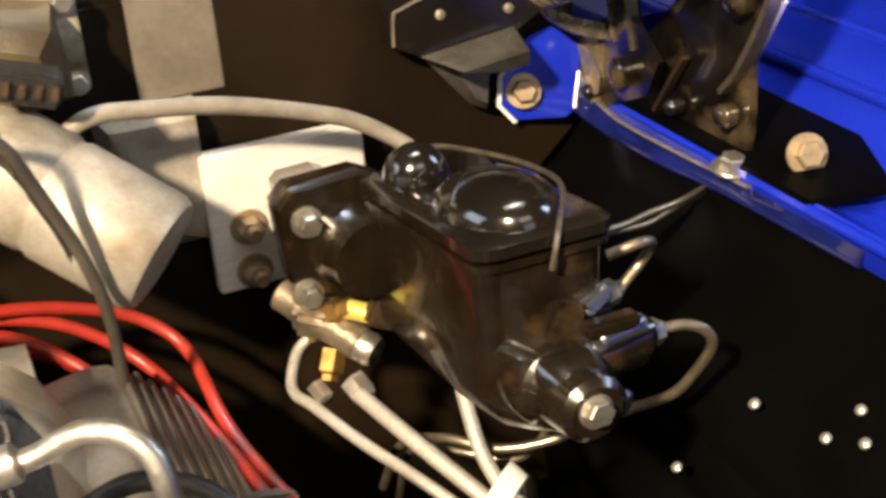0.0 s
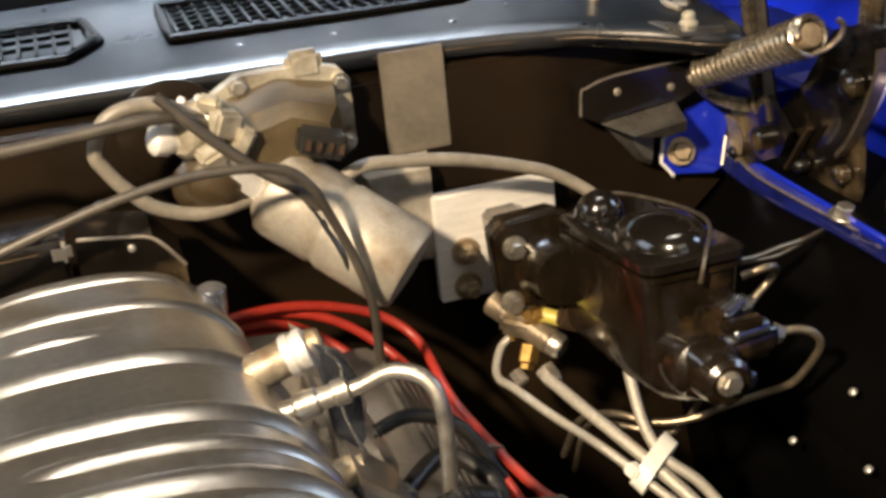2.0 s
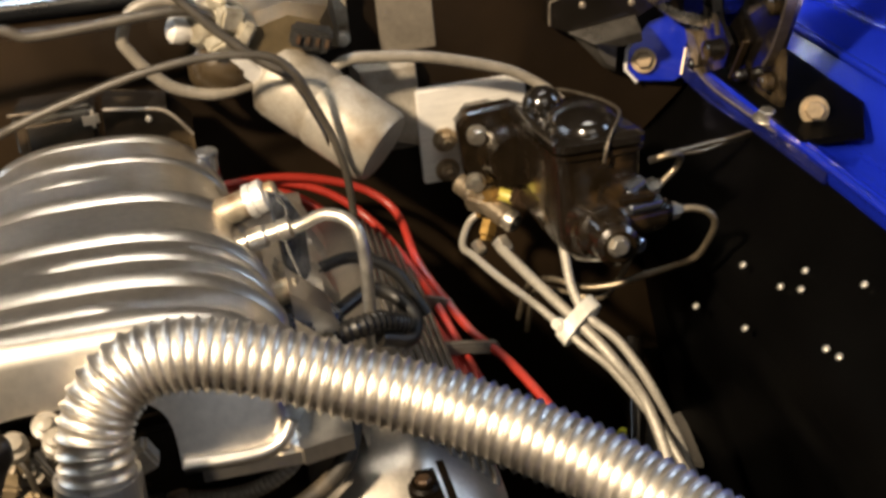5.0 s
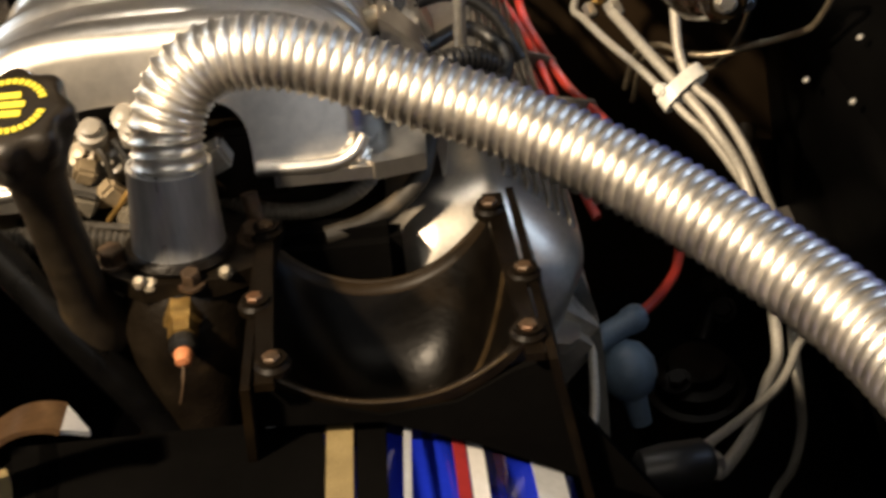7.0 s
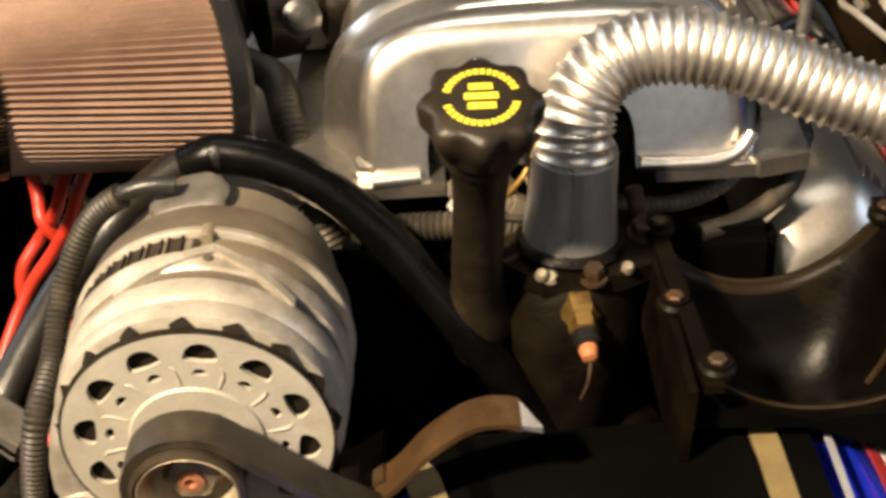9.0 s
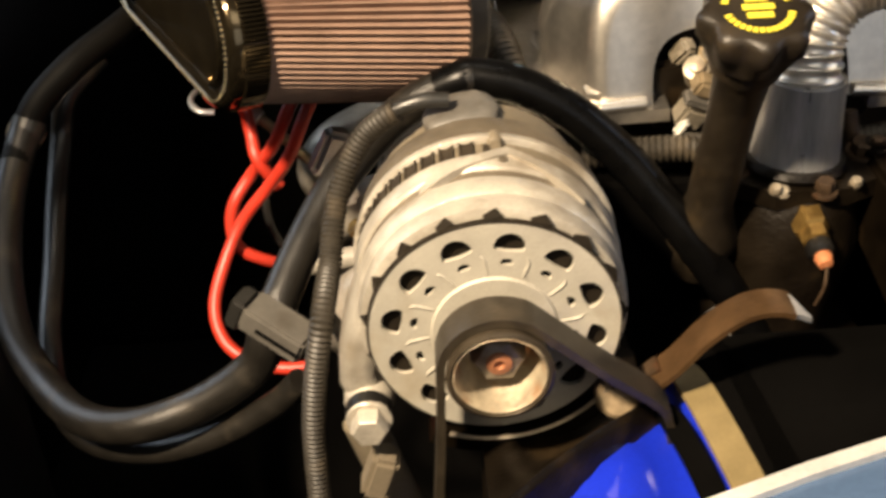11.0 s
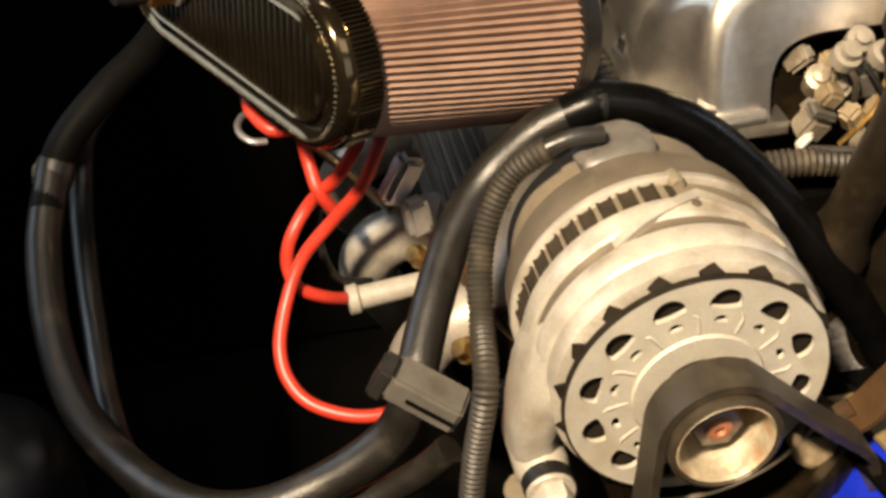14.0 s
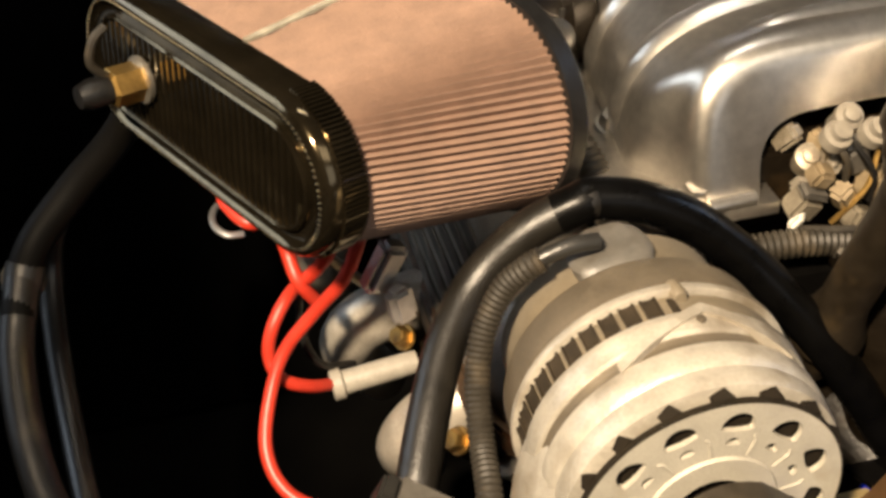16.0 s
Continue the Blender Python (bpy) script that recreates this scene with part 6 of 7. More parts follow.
slab(bm, [(0.049, 0.025, 0.860), (0.059, 0.025, 0.860), (0.052, 0.18, 0.866), (0.040, 0.18, 0.866)], (0, 0, 0.005))
slab(bm, [(0.06, 0.02, 0.864), (0.055, 0.19, 0.868), (0.07, 0.19, 0.80), (0.085, 0.02, 0.72)], (0.005, 0, 0))
part("ear", bm, CRADLE, br)
for p in ((-0.083, 0.035, 0.870), (-0.095, 0.091, 0.870), (-0.092, 0.162, 0.873), (0.043, 0.163, 0.873), (0.056, 0.097, 0.869), (0.052, 0.042, 0.869)):
    bm = B()
    lathe(bm, V(p) - V((0, 0, 0.006)), (0, 0, 1), [(0.010, 0), (0.010, 0.004), (0.0078, 0.006), (0.0078, 0.008), (0.0055, 0.008), (0.0055, 0.004)], 18)
    e = part("boss", bm, CRADLE, br)
    bm = B()
    lathe(bm, V(p) - V((0, 0, 0.001)), (0, 0, 1), [(0.0052, 0), (0.0052, 0.004), (0.0042, 0.005)], 6)
    part("bolt", bm, RUSTY, e, "rusty hex bolt")
bm = B()
slab(bm, [(0.062, 0.032, 0.856), (0.04, 0.032, 0.848), (0.012, 0.032, 0.832), (-0.03, 0.032, 0.828), (-0.062, 0.032, 0.84), (-0.098, 0.032, 0.858), (-0.102, 0.032, 0.829), (-0.03, 0.032, 0.8235), (0.02, 0.032, 0.801), (0.086, 0.032, 0.763), (0.125, 0.03, 0.745), (0.075, 0.032, 0.82)], (0, 0.006, 0))
part("lower_plate", bm, SHADEBLACK, br, "black triangular lower plate")
bm = B()
tube(bm, [(-0.100, 0.185, 0.862), (-0.102, 0.188, 0.874), (-0.103, 0.19, 0.882)], 0.0055, 10)
part("stud", bm, RUSTY, br)

# plug leads on the driver side
# these leads carry the dimmer light of this side in their colour
hose("plug_lead", [(-0.10, 0.66, 0.87), (-0.06, 0.645, 0.87), (-0.024, 0.671, 0.86), (0.019, 0.684, 0.84), (0.055, 0.655, 0.82), (0.076, 0.616, 0.80), (0.092, 0.561, 0.79), (0.107, 0.523, 0.785), (0.113, 0.481, 0.778), (0.12, 0.42, 0.765), (0.14, 0.36, 0.73)], 0.0042, SHADERED, "red silicone plug lead over the valve cover", "plug lead", group="plug leads")
hose("plug_lead", [(-0.10, 0.67, 0.87), (-0.054, 0.658, 0.88), (-0.005, 0.68, 0.87), (0.042, 0.685, 0.85), (0.08, 0.67, 0.82), (0.102, 0.615, 0.80), (0.115, 0.551, 0.79), (0.125, 0.486, 0.775), (0.135, 0.42, 0.76), (0.15, 0.38, 0.735)], 0.0042, SHADERED, "red silicone plug lead over the valve cover", "plug lead", group="plug leads")
hose("plug_lead", [(-0.10, 0.64, 0.865), (-0.05, 0.655, 0.875), (0.0, 0.672, 0.862), (0.035, 0.668, 0.838), (0.066, 0.635, 0.812), (0.084, 0.59, 0.797), (0.10, 0.54, 0.788), (0.118, 0.485, 0.772), (0.13, 0.43, 0.755)], 0.0042, SHADERED, "red silicone plug lead over the valve cover", "plug lead", group="plug leads")
hose("plug_lead", [(-0.09, 0.67, 0.875), (-0.043, 0.657, 0.885), (0.005, 0.677, 0.875), (0.049, 0.686, 0.86), (0.086, 0.689, 0.84), (0.108, 0.671, 0.82), (0.113, 0.613, 0.80), (0.121, 0.571, 0.79), (0.14, 0.501, 0.775), (0.163, 0.453, 0.765), (0.187, 0.386, 0.745), (0.2, 0.345, 0.725), (0.192, 0.305, 0.715), (0.170, 0.268, 0.715), (0.148, 0.245, 0.715)], 0.0042, SHADERED, "red silicone plug lead looping to the front boot", "plug lead", group="plug leads")
sep = thing("wire_separator", (0.11, 0.54, 0.79), "grey plastic lead separator clip on the valve cover", "wire clip")
bm = B()
box(bm, (0.107, 0.535, 0.793), (0.06, 0.012, 0.010), pose(0, 0, 0, 0, 25, 22), 0.002)
part("clip", bm, GREYCLIP, sep)
sep2 = thing("wire_separator", (0.13, 0.455, 0.77), "grey plastic lead separator clip on the leads", "wire clip")
bm = B()
box(bm, (0.132, 0.47, 0.777), (0.06, 0.012, 0.010), pose(0, 0, 0, 0, 20, 22), 0.002)
part("clip", bm, GREYCLIP, sep2)
bt = thing("plug_boot", (0.135, 0.235, 0.70), "blue grey rubber spark plug boot with a red lead", "plug boot")
bm = B()
lathe(bm, (0.150, 0.246, 0.715), (-0.85, -0.5, -0.1), [(0.0085, -0.004), (0.0105, 0), (0.0105, 0.008), (0.009, 0.010), (0.0095, 0.045), (0.008, 0.05)], 18)
part("sleeve", bm, BLUEGREY, bt)
bm = B()
lathe(bm, (0.138, 0.22, 0.69), (0.2, -0.3, -1), [(0.006, -0.02), (0.015, -0.014), (0.0205, -0.003), (0.0205, 0.008), (0.015, 0.019), (0.009, 0.023), (0.008, 0.045)], 24)
part("shield", bm, BLUEGREY, bt)
hose("ground_wire", [(0.112, 0.245, 0.72), (0.112, 0.215, 0.715), (0.108, 0.18, 0.69), (0.098, 0.15, 0.67)], 0.0034, BRAID, "pale braided ground strap", "ground strap")
bm = B()
strip(bm, spline(((0.09, 0.36, 0.76), (0.105, 0.27, 0.75), (0.115, 0.22, 0.72), (0.11, 0.15, 0.66)), 6), (1, 0, 0.3), 0.010, 0.004)
single("dipstick_tube", bm, PLASTIC, "black flat bar beside the cylinder head", "bar")

# ---- alternator ----
AXC, AZC = -0.3465, 0.8705
al = thing("alternator", (AXC, 0.06, 0.80), "chalky grey alternator with a perforated fan and belt pulley", "alternator")


def al_p(a, r, y):
    return V((AXC + r * math.cos(a), y, AZC + r * math.sin(a)))


def al_lathe(bm, prof, n=64):
    lathe(bm, (AXC, 0, AZC), (0, 1, 0), prof, n)


bm = B()
al_lathe(bm, [(0.045, 0.0062), (0.0665, 0.0062), (0.0708, 0.0080), (0.0725, 0.014), (0.0716, 0.020), (0.0732, 0.0225), (0.0738, 0.032), (0.073, 0.0355)])
part("front_housing", bm, ALTALU, al)
# groove ring darker than its neighbours, for dirt and for shade
bm = B()
al_lathe(bm, [(0.072, 0.0352), (0.0708, 0.0375), (0.0706, 0.041), (0.0718, 0.0435)])
part("groove", bm, ALTDARK, al, "dusty groove, coloured brown for dirt and shade")
bm = B()
al_lathe(bm, [(0.0722, 0.0432), (0.0738, 0.0445), (0.0748, 0.050), (0.0752, 0.055), (0.074, 0.0575)])
part("stator_ring", bm, ALTALU, al, "pale ring between the housings")
bm = B()
al_lathe(bm, [(0.0718, 0.0572), (0.0722, 0.0585), (0.0722, 0.071), (0.0718, 0.0725)])
part("slotted_band", bm, ALTMID, al, "tan slotted ventilation band")
bm = B()
al_lathe(bm, [(0.0732, 0.072), (0.0756, 0.0735), (0.0758, 0.077), (0.0745, 0.079)])
part("clamp_ring", bm, ALTALU, al)
bm = B()
al_lathe(bm, [(0.0738, 0.0788), (0.0742, 0.082), (0.0728, 0.100), (0.070, 0.106), (0.0635, 0.108)])
part("rear_housing", bm, ALTDARK, al, "grey brown rear housing")
bm = B()
al_lathe(bm, [(0.063, 0.1075), (0.0645, 0.109), (0.0635, 0.136), (0.057, 0.143), (0.02, 0.145), (0.001, 0.145)], 48)
part("rear_cover", bm, ALTMID, al, "tan dusty rear cover")
bm = B()
rings = []
for k, (w, h) in enumerate(((0.021, 0.001), (0.022, 0.005), (0.019, 0.0075), (0.013, 0.0085))):
    c = al_p(radians(98), 0.0615 + h, 0.118 + 0.003 * k)
    rings.append([c + V((w * math.copysign(abs(math.cos(a)) ** 0.6, math.cos(a)), 0.013 * math.copysign(abs(math.sin(a)) ** 0.6, math.sin(a)), 0.003 * math.cos(a))) for a in [2 * math.pi * i / 24 for i in range(24)]])
loft(bm, rings)
part("plug", bm, GREYCLIP, al, "dark grey wiring plug")
# dark blocks set in the band as the shade inside open slots
for i in range(11):
    a = radians(88 + 8.6 * i)
    bm = B()
    box(bm, al_p(a, 0.0716, 0.0648), (0.0026, 0.0118, 0.0061), Matrix.Rotation(-a, 4, "Y"), 0.0011)
    part("vent_slot", bm, SLOTBROWN, al)
for a0, a1 in ((80, 46), (80, 118)):
    bm = B()
    strip(bm, [al_p(radians(a0 + (a1 - a0) * k / 10), 0.0745 - 0.0022 * k / 10, 0.0565 - 0.020 * k / 10) for k in range(11)], (0, 0.9, 0.1), 0.0060, 0.0052)
    part("casting_crease", bm, ALTALU, al)
bm = B()
lathe(bm, al_p(radians(82), 0.0742, 0.050), al_p(radians(82), 1, 0) - al_p(0, 0, 0), [(0.0026, 0), (0.0026, 0.0012), (0.0016, 0.0014)], 12)
part("rivet", bm, ALTDARK, al)
bm = B()
lathe(bm, al_p(radians(84), 0.0725, 0.0735), (0, -1, 0.15), [(0.0045, -0.006), (0.0045, 0.004), (0.003, 0.006)], 14)
part("through_bolt", bm, ALTMID, al)

# fan plate: a disc with twelve large and twelve small holes
NH = 12
RO, RB, RS = 0.0675, 0.0548, 0.0415


def ring_cells(bm, r0, r1, rc, hr, ht, y0, th, phase):
    """Twelve cells of an annulus, each pierced by a drop-shaped hole."""
    for k in range(NH):
        a0 = 2 * math.pi * k / NH + phase
        half = math.pi / NH
        outer = []
        for i in range(8):
            outer.append((r1, a0 - half + 2 * half * i / 8))
        for i in range(4):
            outer.append((r1 + (r0 - r1) * i / 4, a0 + half))
        for i in range(8):
            outer.append((r0, a0 + half - 2 * half * i / 8))
        for i in range(4):
            outer.append((r0 + (r1 - r0) * i / 4, a0 - half))
        pts_o = [V((r * math.cos(a), 0, r * math.sin(a))) for r, a in outer]
        cen = V((rc * math.cos(a0), 0, rc * math.sin(a0)))
        er = V((math.cos(a0), 0, math.sin(a0)))
        et = V((-math.sin(a0), 0, math.cos(a0)))
        pts_i = []
        for q in pts_o:
            d = q - cen
            ang = math.atan2(d.dot(et) / ht, d.dot(er) / hr)
            sq = 0.28 + 0.3 * math.sin(ang) ** 8 if math.cos(ang) < 0 else 1.0
            pts_i.append(cen + er * hr * math.cos(ang) * sq + et * ht * math.sin(ang))
        base = V((AXC, 0, AZC))
        rings = []
        for P, y in ((pts_o, y0 + th), (pts_o, y0), (pts_i, y0), (pts_i, y0 + th)):
            rings.append([bm.verts.new(base + q + V((0, y, 0))) for q in P])
        bridge(bm, rings[1], rings[2]), bridge(bm, rings[2], rings[3])


bm = B()
ring_cells(bm, 0.047, RO, RB - 0.003, 0.0088, 0.0083, 0.0, 0.003, radians(-10))
ring_cells(bm, 0.034, 0.047, 0.0420, 0.0034, 0.0036, 0.0, 0.003, radians(-10))
lathe(bm, (AXC, 0, AZC), (0, 1, 0), [(0.034, 0.0), (0.033, -0.0015), (0.02, -0.0015)], 48, caps=False)
bmesh.ops.remove_doubles(bm, verts=bm.verts, dist=0.0001)
fan = part("fan", bm, FANALU, al, "pale perforated fan plate", sharp=30)
# dark disc in place of the shade seen through the fan holes
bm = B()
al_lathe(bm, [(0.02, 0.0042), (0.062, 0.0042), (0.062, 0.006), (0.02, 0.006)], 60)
part("fan_shadow_gap", bm, SLOT, al, "dark disc painted as the shade behind the fan")
bm = B()
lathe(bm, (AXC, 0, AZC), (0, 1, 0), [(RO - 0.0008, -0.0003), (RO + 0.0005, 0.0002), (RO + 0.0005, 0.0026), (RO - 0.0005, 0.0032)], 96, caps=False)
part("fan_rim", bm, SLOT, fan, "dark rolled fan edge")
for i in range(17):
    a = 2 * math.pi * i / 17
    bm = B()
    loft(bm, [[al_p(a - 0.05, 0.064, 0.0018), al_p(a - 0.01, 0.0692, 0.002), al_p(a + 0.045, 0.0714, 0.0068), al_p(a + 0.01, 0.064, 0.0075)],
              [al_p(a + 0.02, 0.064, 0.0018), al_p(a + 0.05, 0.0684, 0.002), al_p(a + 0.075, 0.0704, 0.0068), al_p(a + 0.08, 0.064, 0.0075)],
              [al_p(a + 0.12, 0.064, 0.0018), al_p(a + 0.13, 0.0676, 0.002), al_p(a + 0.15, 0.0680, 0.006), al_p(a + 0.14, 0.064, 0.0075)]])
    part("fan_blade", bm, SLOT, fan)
for k in range(12):
    a = 2 * math.pi * (k + 0.5) / NH - radians(10)
    bm = B()
    tube(bm, [al_p(a - 0.012, 0.0352, 0.0004), al_p(a - 0.008, 0.0385, 0.0002), al_p(a, 0.0425, 0.0001), al_p(a + 0.012, 0.0455, 0.0002), al_p(a + 0.05, 0.0472, 0.0005)], 0.0010, 6, 3)
    part("pressed_bead", bm, FANALU, fan)

bm = B()
lathe(bm, (AXC, 0, AZC), (0, 1, 0), [(0.019, -0.012), (0.0250, -0.012), (0.0268, -0.0145), (0.0258, -0.016), (0.0258, -0.034), (0.0276, -0.0355), (0.0278, -0.039), (0.0255, -0.0402), (0.0246, -0.0385), (0.0246, -0.034)], 48, caps=False)
pul = part("pulley", bm, GRIME, al, "grimy steel belt pulley")
bm = B()
lathe(bm, (AXC, 0, AZC), (0, 1, 0), [(0.0245, -0.0386), (0.0236, -0.0396), (0.0224, -0.0372), (0.0214, -0.020), (0.018, -0.0135), (0.008, -0.012), (0.001, -0.012)], 48, caps=False)
part("cup", bm, CUPRUST, pul, "cream and rust stained pulley cup")
bm = B()
lathe(bm, (AXC, -0.011, AZC), (0, -1, 0), [(0.0150, 0), (0.0155, 0.002), (0.0130, 0.003)], 24)
lathe(bm, (AXC, -0.013, AZC), (0, -1, 0), [(0.0142, 0), (0.0142, 0.0120), (0.0122, 0.0145), (0.008, 0.0150)], 6)
part("shaft_nut", bm, NUTSTEEL, pul, "dirty steel hex shaft nut")
bm = B()
lathe(bm, (AXC, -0.0275, AZC), (0, -1, 0), [(0.0066, 0), (0.0066, 0.002), (0.003, 0.003), (0.0022, 0.001)], 18)
part("shaft_end", bm, SHAFT, pul, "orange rusted shaft end")
bm = B()
lathe(bm, (-0.418, 0.012, 0.812), (0, -1, 0), [(0.012, -0.05), (0.0145, -0.04), (0.0145, -0.006), (0.012, 0.0)], 20)
part("mount_ear", bm, ALTALU, al)
bm = B()
lathe(bm, (-0.418, 0.0115, 0.812), (0, -1, 0), [(0.0135, 0), (0.0135, 0.008), (0.010, 0.0082)], 20)
part("bushing", bm, RUBBER, al)
bm = B()
hexbolt(bm, (-0.418, 0.003, 0.812), (0, -1, 0), 0.0105, 0.011, 1.25)
part("bolt", bm, ALTALU, al)
bm = B()
P1 = V((-0.418, 0.032, 0.812))
web = [(al_p(radians(160), 0.058, 0.038), 0.012, 0.031), (al_p(radians(174), 0.061, 0.038), 0.0145, 0.031), (al_p(radians(187), 0.067, 0.037), 0.0155, 0.028), (al_p(radians(199), 0.076, 0.035), 0.0155, 0.023), (al_p(radians(209), 0.086, 0.033), 0.0145, 0.019), (P1, 0.0125, 0.016)]
rings = []
for c, ra, ry in web:
    e = (c - al_p(0, 0, c.y)).normalized()
    rings.append([c + e * ra * math.copysign(abs(math.cos(a)) ** 0.7, math.cos(a)) + V((0, 1, 0)) * ry * math.copysign(abs(math.sin(a)) ** 0.7, math.sin(a)) for a in [2 * math.pi * i / 20 for i in range(20)]])
loft(bm, rings)
part("side_lug", bm, ALTALU, al)

ab = thing("alternator_bracket", (-0.33, 0.01, 0.79), "black curved alternator bracket with a tan bolt", "bracket")
bm = B()
arc = [V((AXC + 0.078 * math.cos(a), 0.006, AZC + 0.078 * math.sin(a))) for a in [radians(-118 + 95 * i / 16) for i in range(17)]]
strip(bm, arc, (0, 1, 0), 0.018, 0.010)
part("arm", bm, CRADLE, ab)
bm = B()
tube(bm, [V((AXC + 0.0735 * math.cos(a), -0.003, AZC + 0.0735 * math.sin(a))) for a in [radians(-112 + 84 * i / 12) for i in range(13)]], 0.0014, 6, 3)
part("worn_edge", bm, WORNEDGE, ab, "bright worn bracket edge")
bm = B()
FRONT = [(-0.356, -0.092, 0.826), (-0.325, -0.066, 0.830), (-0.299, -0.044, 0.830), (-0.272, -0.021, 0.826), (-0.252, -0.002, 0.815)]
BACK = [(-0.356, -0.030, 0.796), (-0.325, -0.018, 0.797), (-0.300, -0.006, 0.799), (-0.280, 0.012, 0.802), (-0.262, 0.026, 0.803)]
loft(bm, [[V(f) - V((0, 0, 0.1)), V(f) - V((0, 0, 0.004)), V(f) + V((0, 0.004, 0)), V(f).lerp(V(b), 0.5) - V((0, 0, 0.004)), V(b), V(b) + V((0, 0.06, -0.01)), V(b) + V((0, 0.06, -0.1))] for f, b in zip(FRONT, BACK)])
part("casting", bm, DARKCAST, ab, "oily brown bracket casting")
bm = B()
lathe(bm, (-0.281, 0.003, 0.818), (0.1, -0.8, 0.5), [(0.013, 0), (0.013, 0.007), (0.011, 0.009), (0.004, 0.0095)], 20)
part("bolt", bm, TANBOLT, ab, "tan plated bolt head")
bm = B()
cyl(bm, (-0.425, 0.03, 0.79), (-0.40, 0.03, 0.70), 0.012, 14)
box(bm, (-0.415, 0.0, 0.775), (0.016, 0.02, 0.03), pose(0, 0, 0, 0, 20, 0), 0.003)
part("adjuster", bm, ALTMID, ab, "grubby cream adjuster link")

# serpentine belt: over the alternator pulley, down, and over the idler
belt = thing("drive_belt", (-0.3, -0.025, 0.80), "worn black ribbed drive belt round the alternator pulley", "drive belt")
bm = B()
RBELT = 0.0302
pts = [V((-0.392, -0.025, 0.60)), V((-0.385, -0.025, 0.74)), V((-0.379, -0.025, 0.82))]
pts += [V((AXC + RBELT * math.cos(a), -0.025, AZC + RBELT * math.sin(a))) for a in [radians(182 - (182 - 52) * i / 14) for i in range(15)]]
pts += [V((-0.29, -0.022, 0.858)), V((-0.260, -0.016, 0.828)), V((-0.254, -0.012, 0.80)), V((-0.253, -0.010, 0.77))]
strip(bm, even(spline(pts, 4), 0.004), (0, 1, 0), 0.021, 0.0045)
part("band", bm, BELT, belt)
idl = thing("idler_pulley", (-0.21, 0.005, 0.83), "brown worn idler pulley below the belt", "pulley")
bm = B()
arcp = [V((-0.262, 0.004, 0.826)), V((-0.25, 0.004, 0.836)), V((-0.232, 0.006, 0.855)), V((-0.21, 0.008, 0.868)), V((-0.19, 0.008, 0.868)), V((-0.176, 0.006, 0.858))]
strip(bm, spline(arcp, 6)[:-5], (0, 1, 0), 0.022, 0.003)
part("rim", bm, PULLEYBROWN, idl, "brown curved rim")
bm = B()
tip = spline(arcp, 6)[-6:]
loft(bm, [[q + V((0, sd * (0.010 - 0.0018 * i) , hz)) for sd, hz in ((-1, -0.0016), (1, -0.0016), (1, 0.0016), (-1, 0.0016))] for i, q in enumerate(tip)])
part("rim_tip", bm, RAWALU, idl, "bright worn rim tip")
bm = B()
strip(bm, [V((-0.282, 0.012, 0.806)), V((-0.268, 0.012, 0.818)), V((-0.256, 0.008, 0.832))], (0, 1, 0), 0.012, 0.006)
part("pivot_arm", bm, RUSTY, idl)

# ---- heater hose, clamp and looms beside the alternator ----
hh = thing("heater_hose", (-0.5, 0.1, 0.76), "thick black rubber heater hose looped beside the alternator", "heater hose")
bm = B()
tube(bm, [(-0.345, 0.176, 0.931), (-0.353, 0.175, 0.93), (-0.383, 0.178, 0.915), (-0.414, 0.173, 0.89), (-0.44, 0.145, 0.87), (-0.46, 0.108, 0.85), (-0.476, 0.076, 0.828), (-0.489, 0.072, 0.80), (-0.525, 0.07, 0.775), (-0.568, 0.071, 0.76), (-0.607, 0.093, 0.75), (-0.642, 0.137, 0.745), (-0.67, 0.183, 0.755), (-0.683, 0.231, 0.78), (-0.685, 0.282, 0.81), (-0.675, 0.32, 0.84)], 0.0118, 20)
part("tube", bm, HOSERUBBER, hh, sharp=80)
bm = B()
tube(bm, [(-0.681, 0.30, 0.825), (-0.675, 0.32, 0.84), (-0.661, 0.334, 0.86), (-0.633, 0.355, 0.88), (-0.60, 0.40, 0.89), (-0.57, 0.48, 0.90)], 0.0114, 20)
part("upper_sleeve", bm, SLEEVE, hh, "matt black sleeve over the upper hose", sharp=80)
# shaded stretch of the same hose, split off and coloured blacker
hose("heater_hose", [(-0.150, 0.120, 0.72), (-0.180, 0.128, 0.775), (-0.207, 0.134, 0.818), (-0.232, 0.146, 0.852), (-0.258, 0.160, 0.882), (-0.288, 0.168, 0.909), (-0.318, 0.1725, 0.9255), (-0.345, 0.176, 0.931), (-0.353, 0.175, 0.930), (-0.366, 0.1765, 0.9245)], 0.0123, SHADEHOSE, "heater hose behind the alternator, coloured black for the shade there", "heater hose", n=18)
bm = B()
cyl(bm, (-0.678, 0.315, 0.832), (-0.671, 0.327, 0.847), 0.0128, 18)
part("hose_band", bm, PLASTIC, hh)
bm = B()
tube(bm, [V((-0.6745, 0.321, 0.8395)) + (V((-0.42, 0.25, 0.32)).normalized() * math.cos(a) + V((0.6, 0.75, 0.2)).normalized() * math.sin(a)) * 0.0133 for a in [2 * math.pi * k / 16 for k in range(17)]], 0.0011, 6, 1)
part("tie", bm, SPRINGSTEEL, hh, "thin wire tie round the hose")
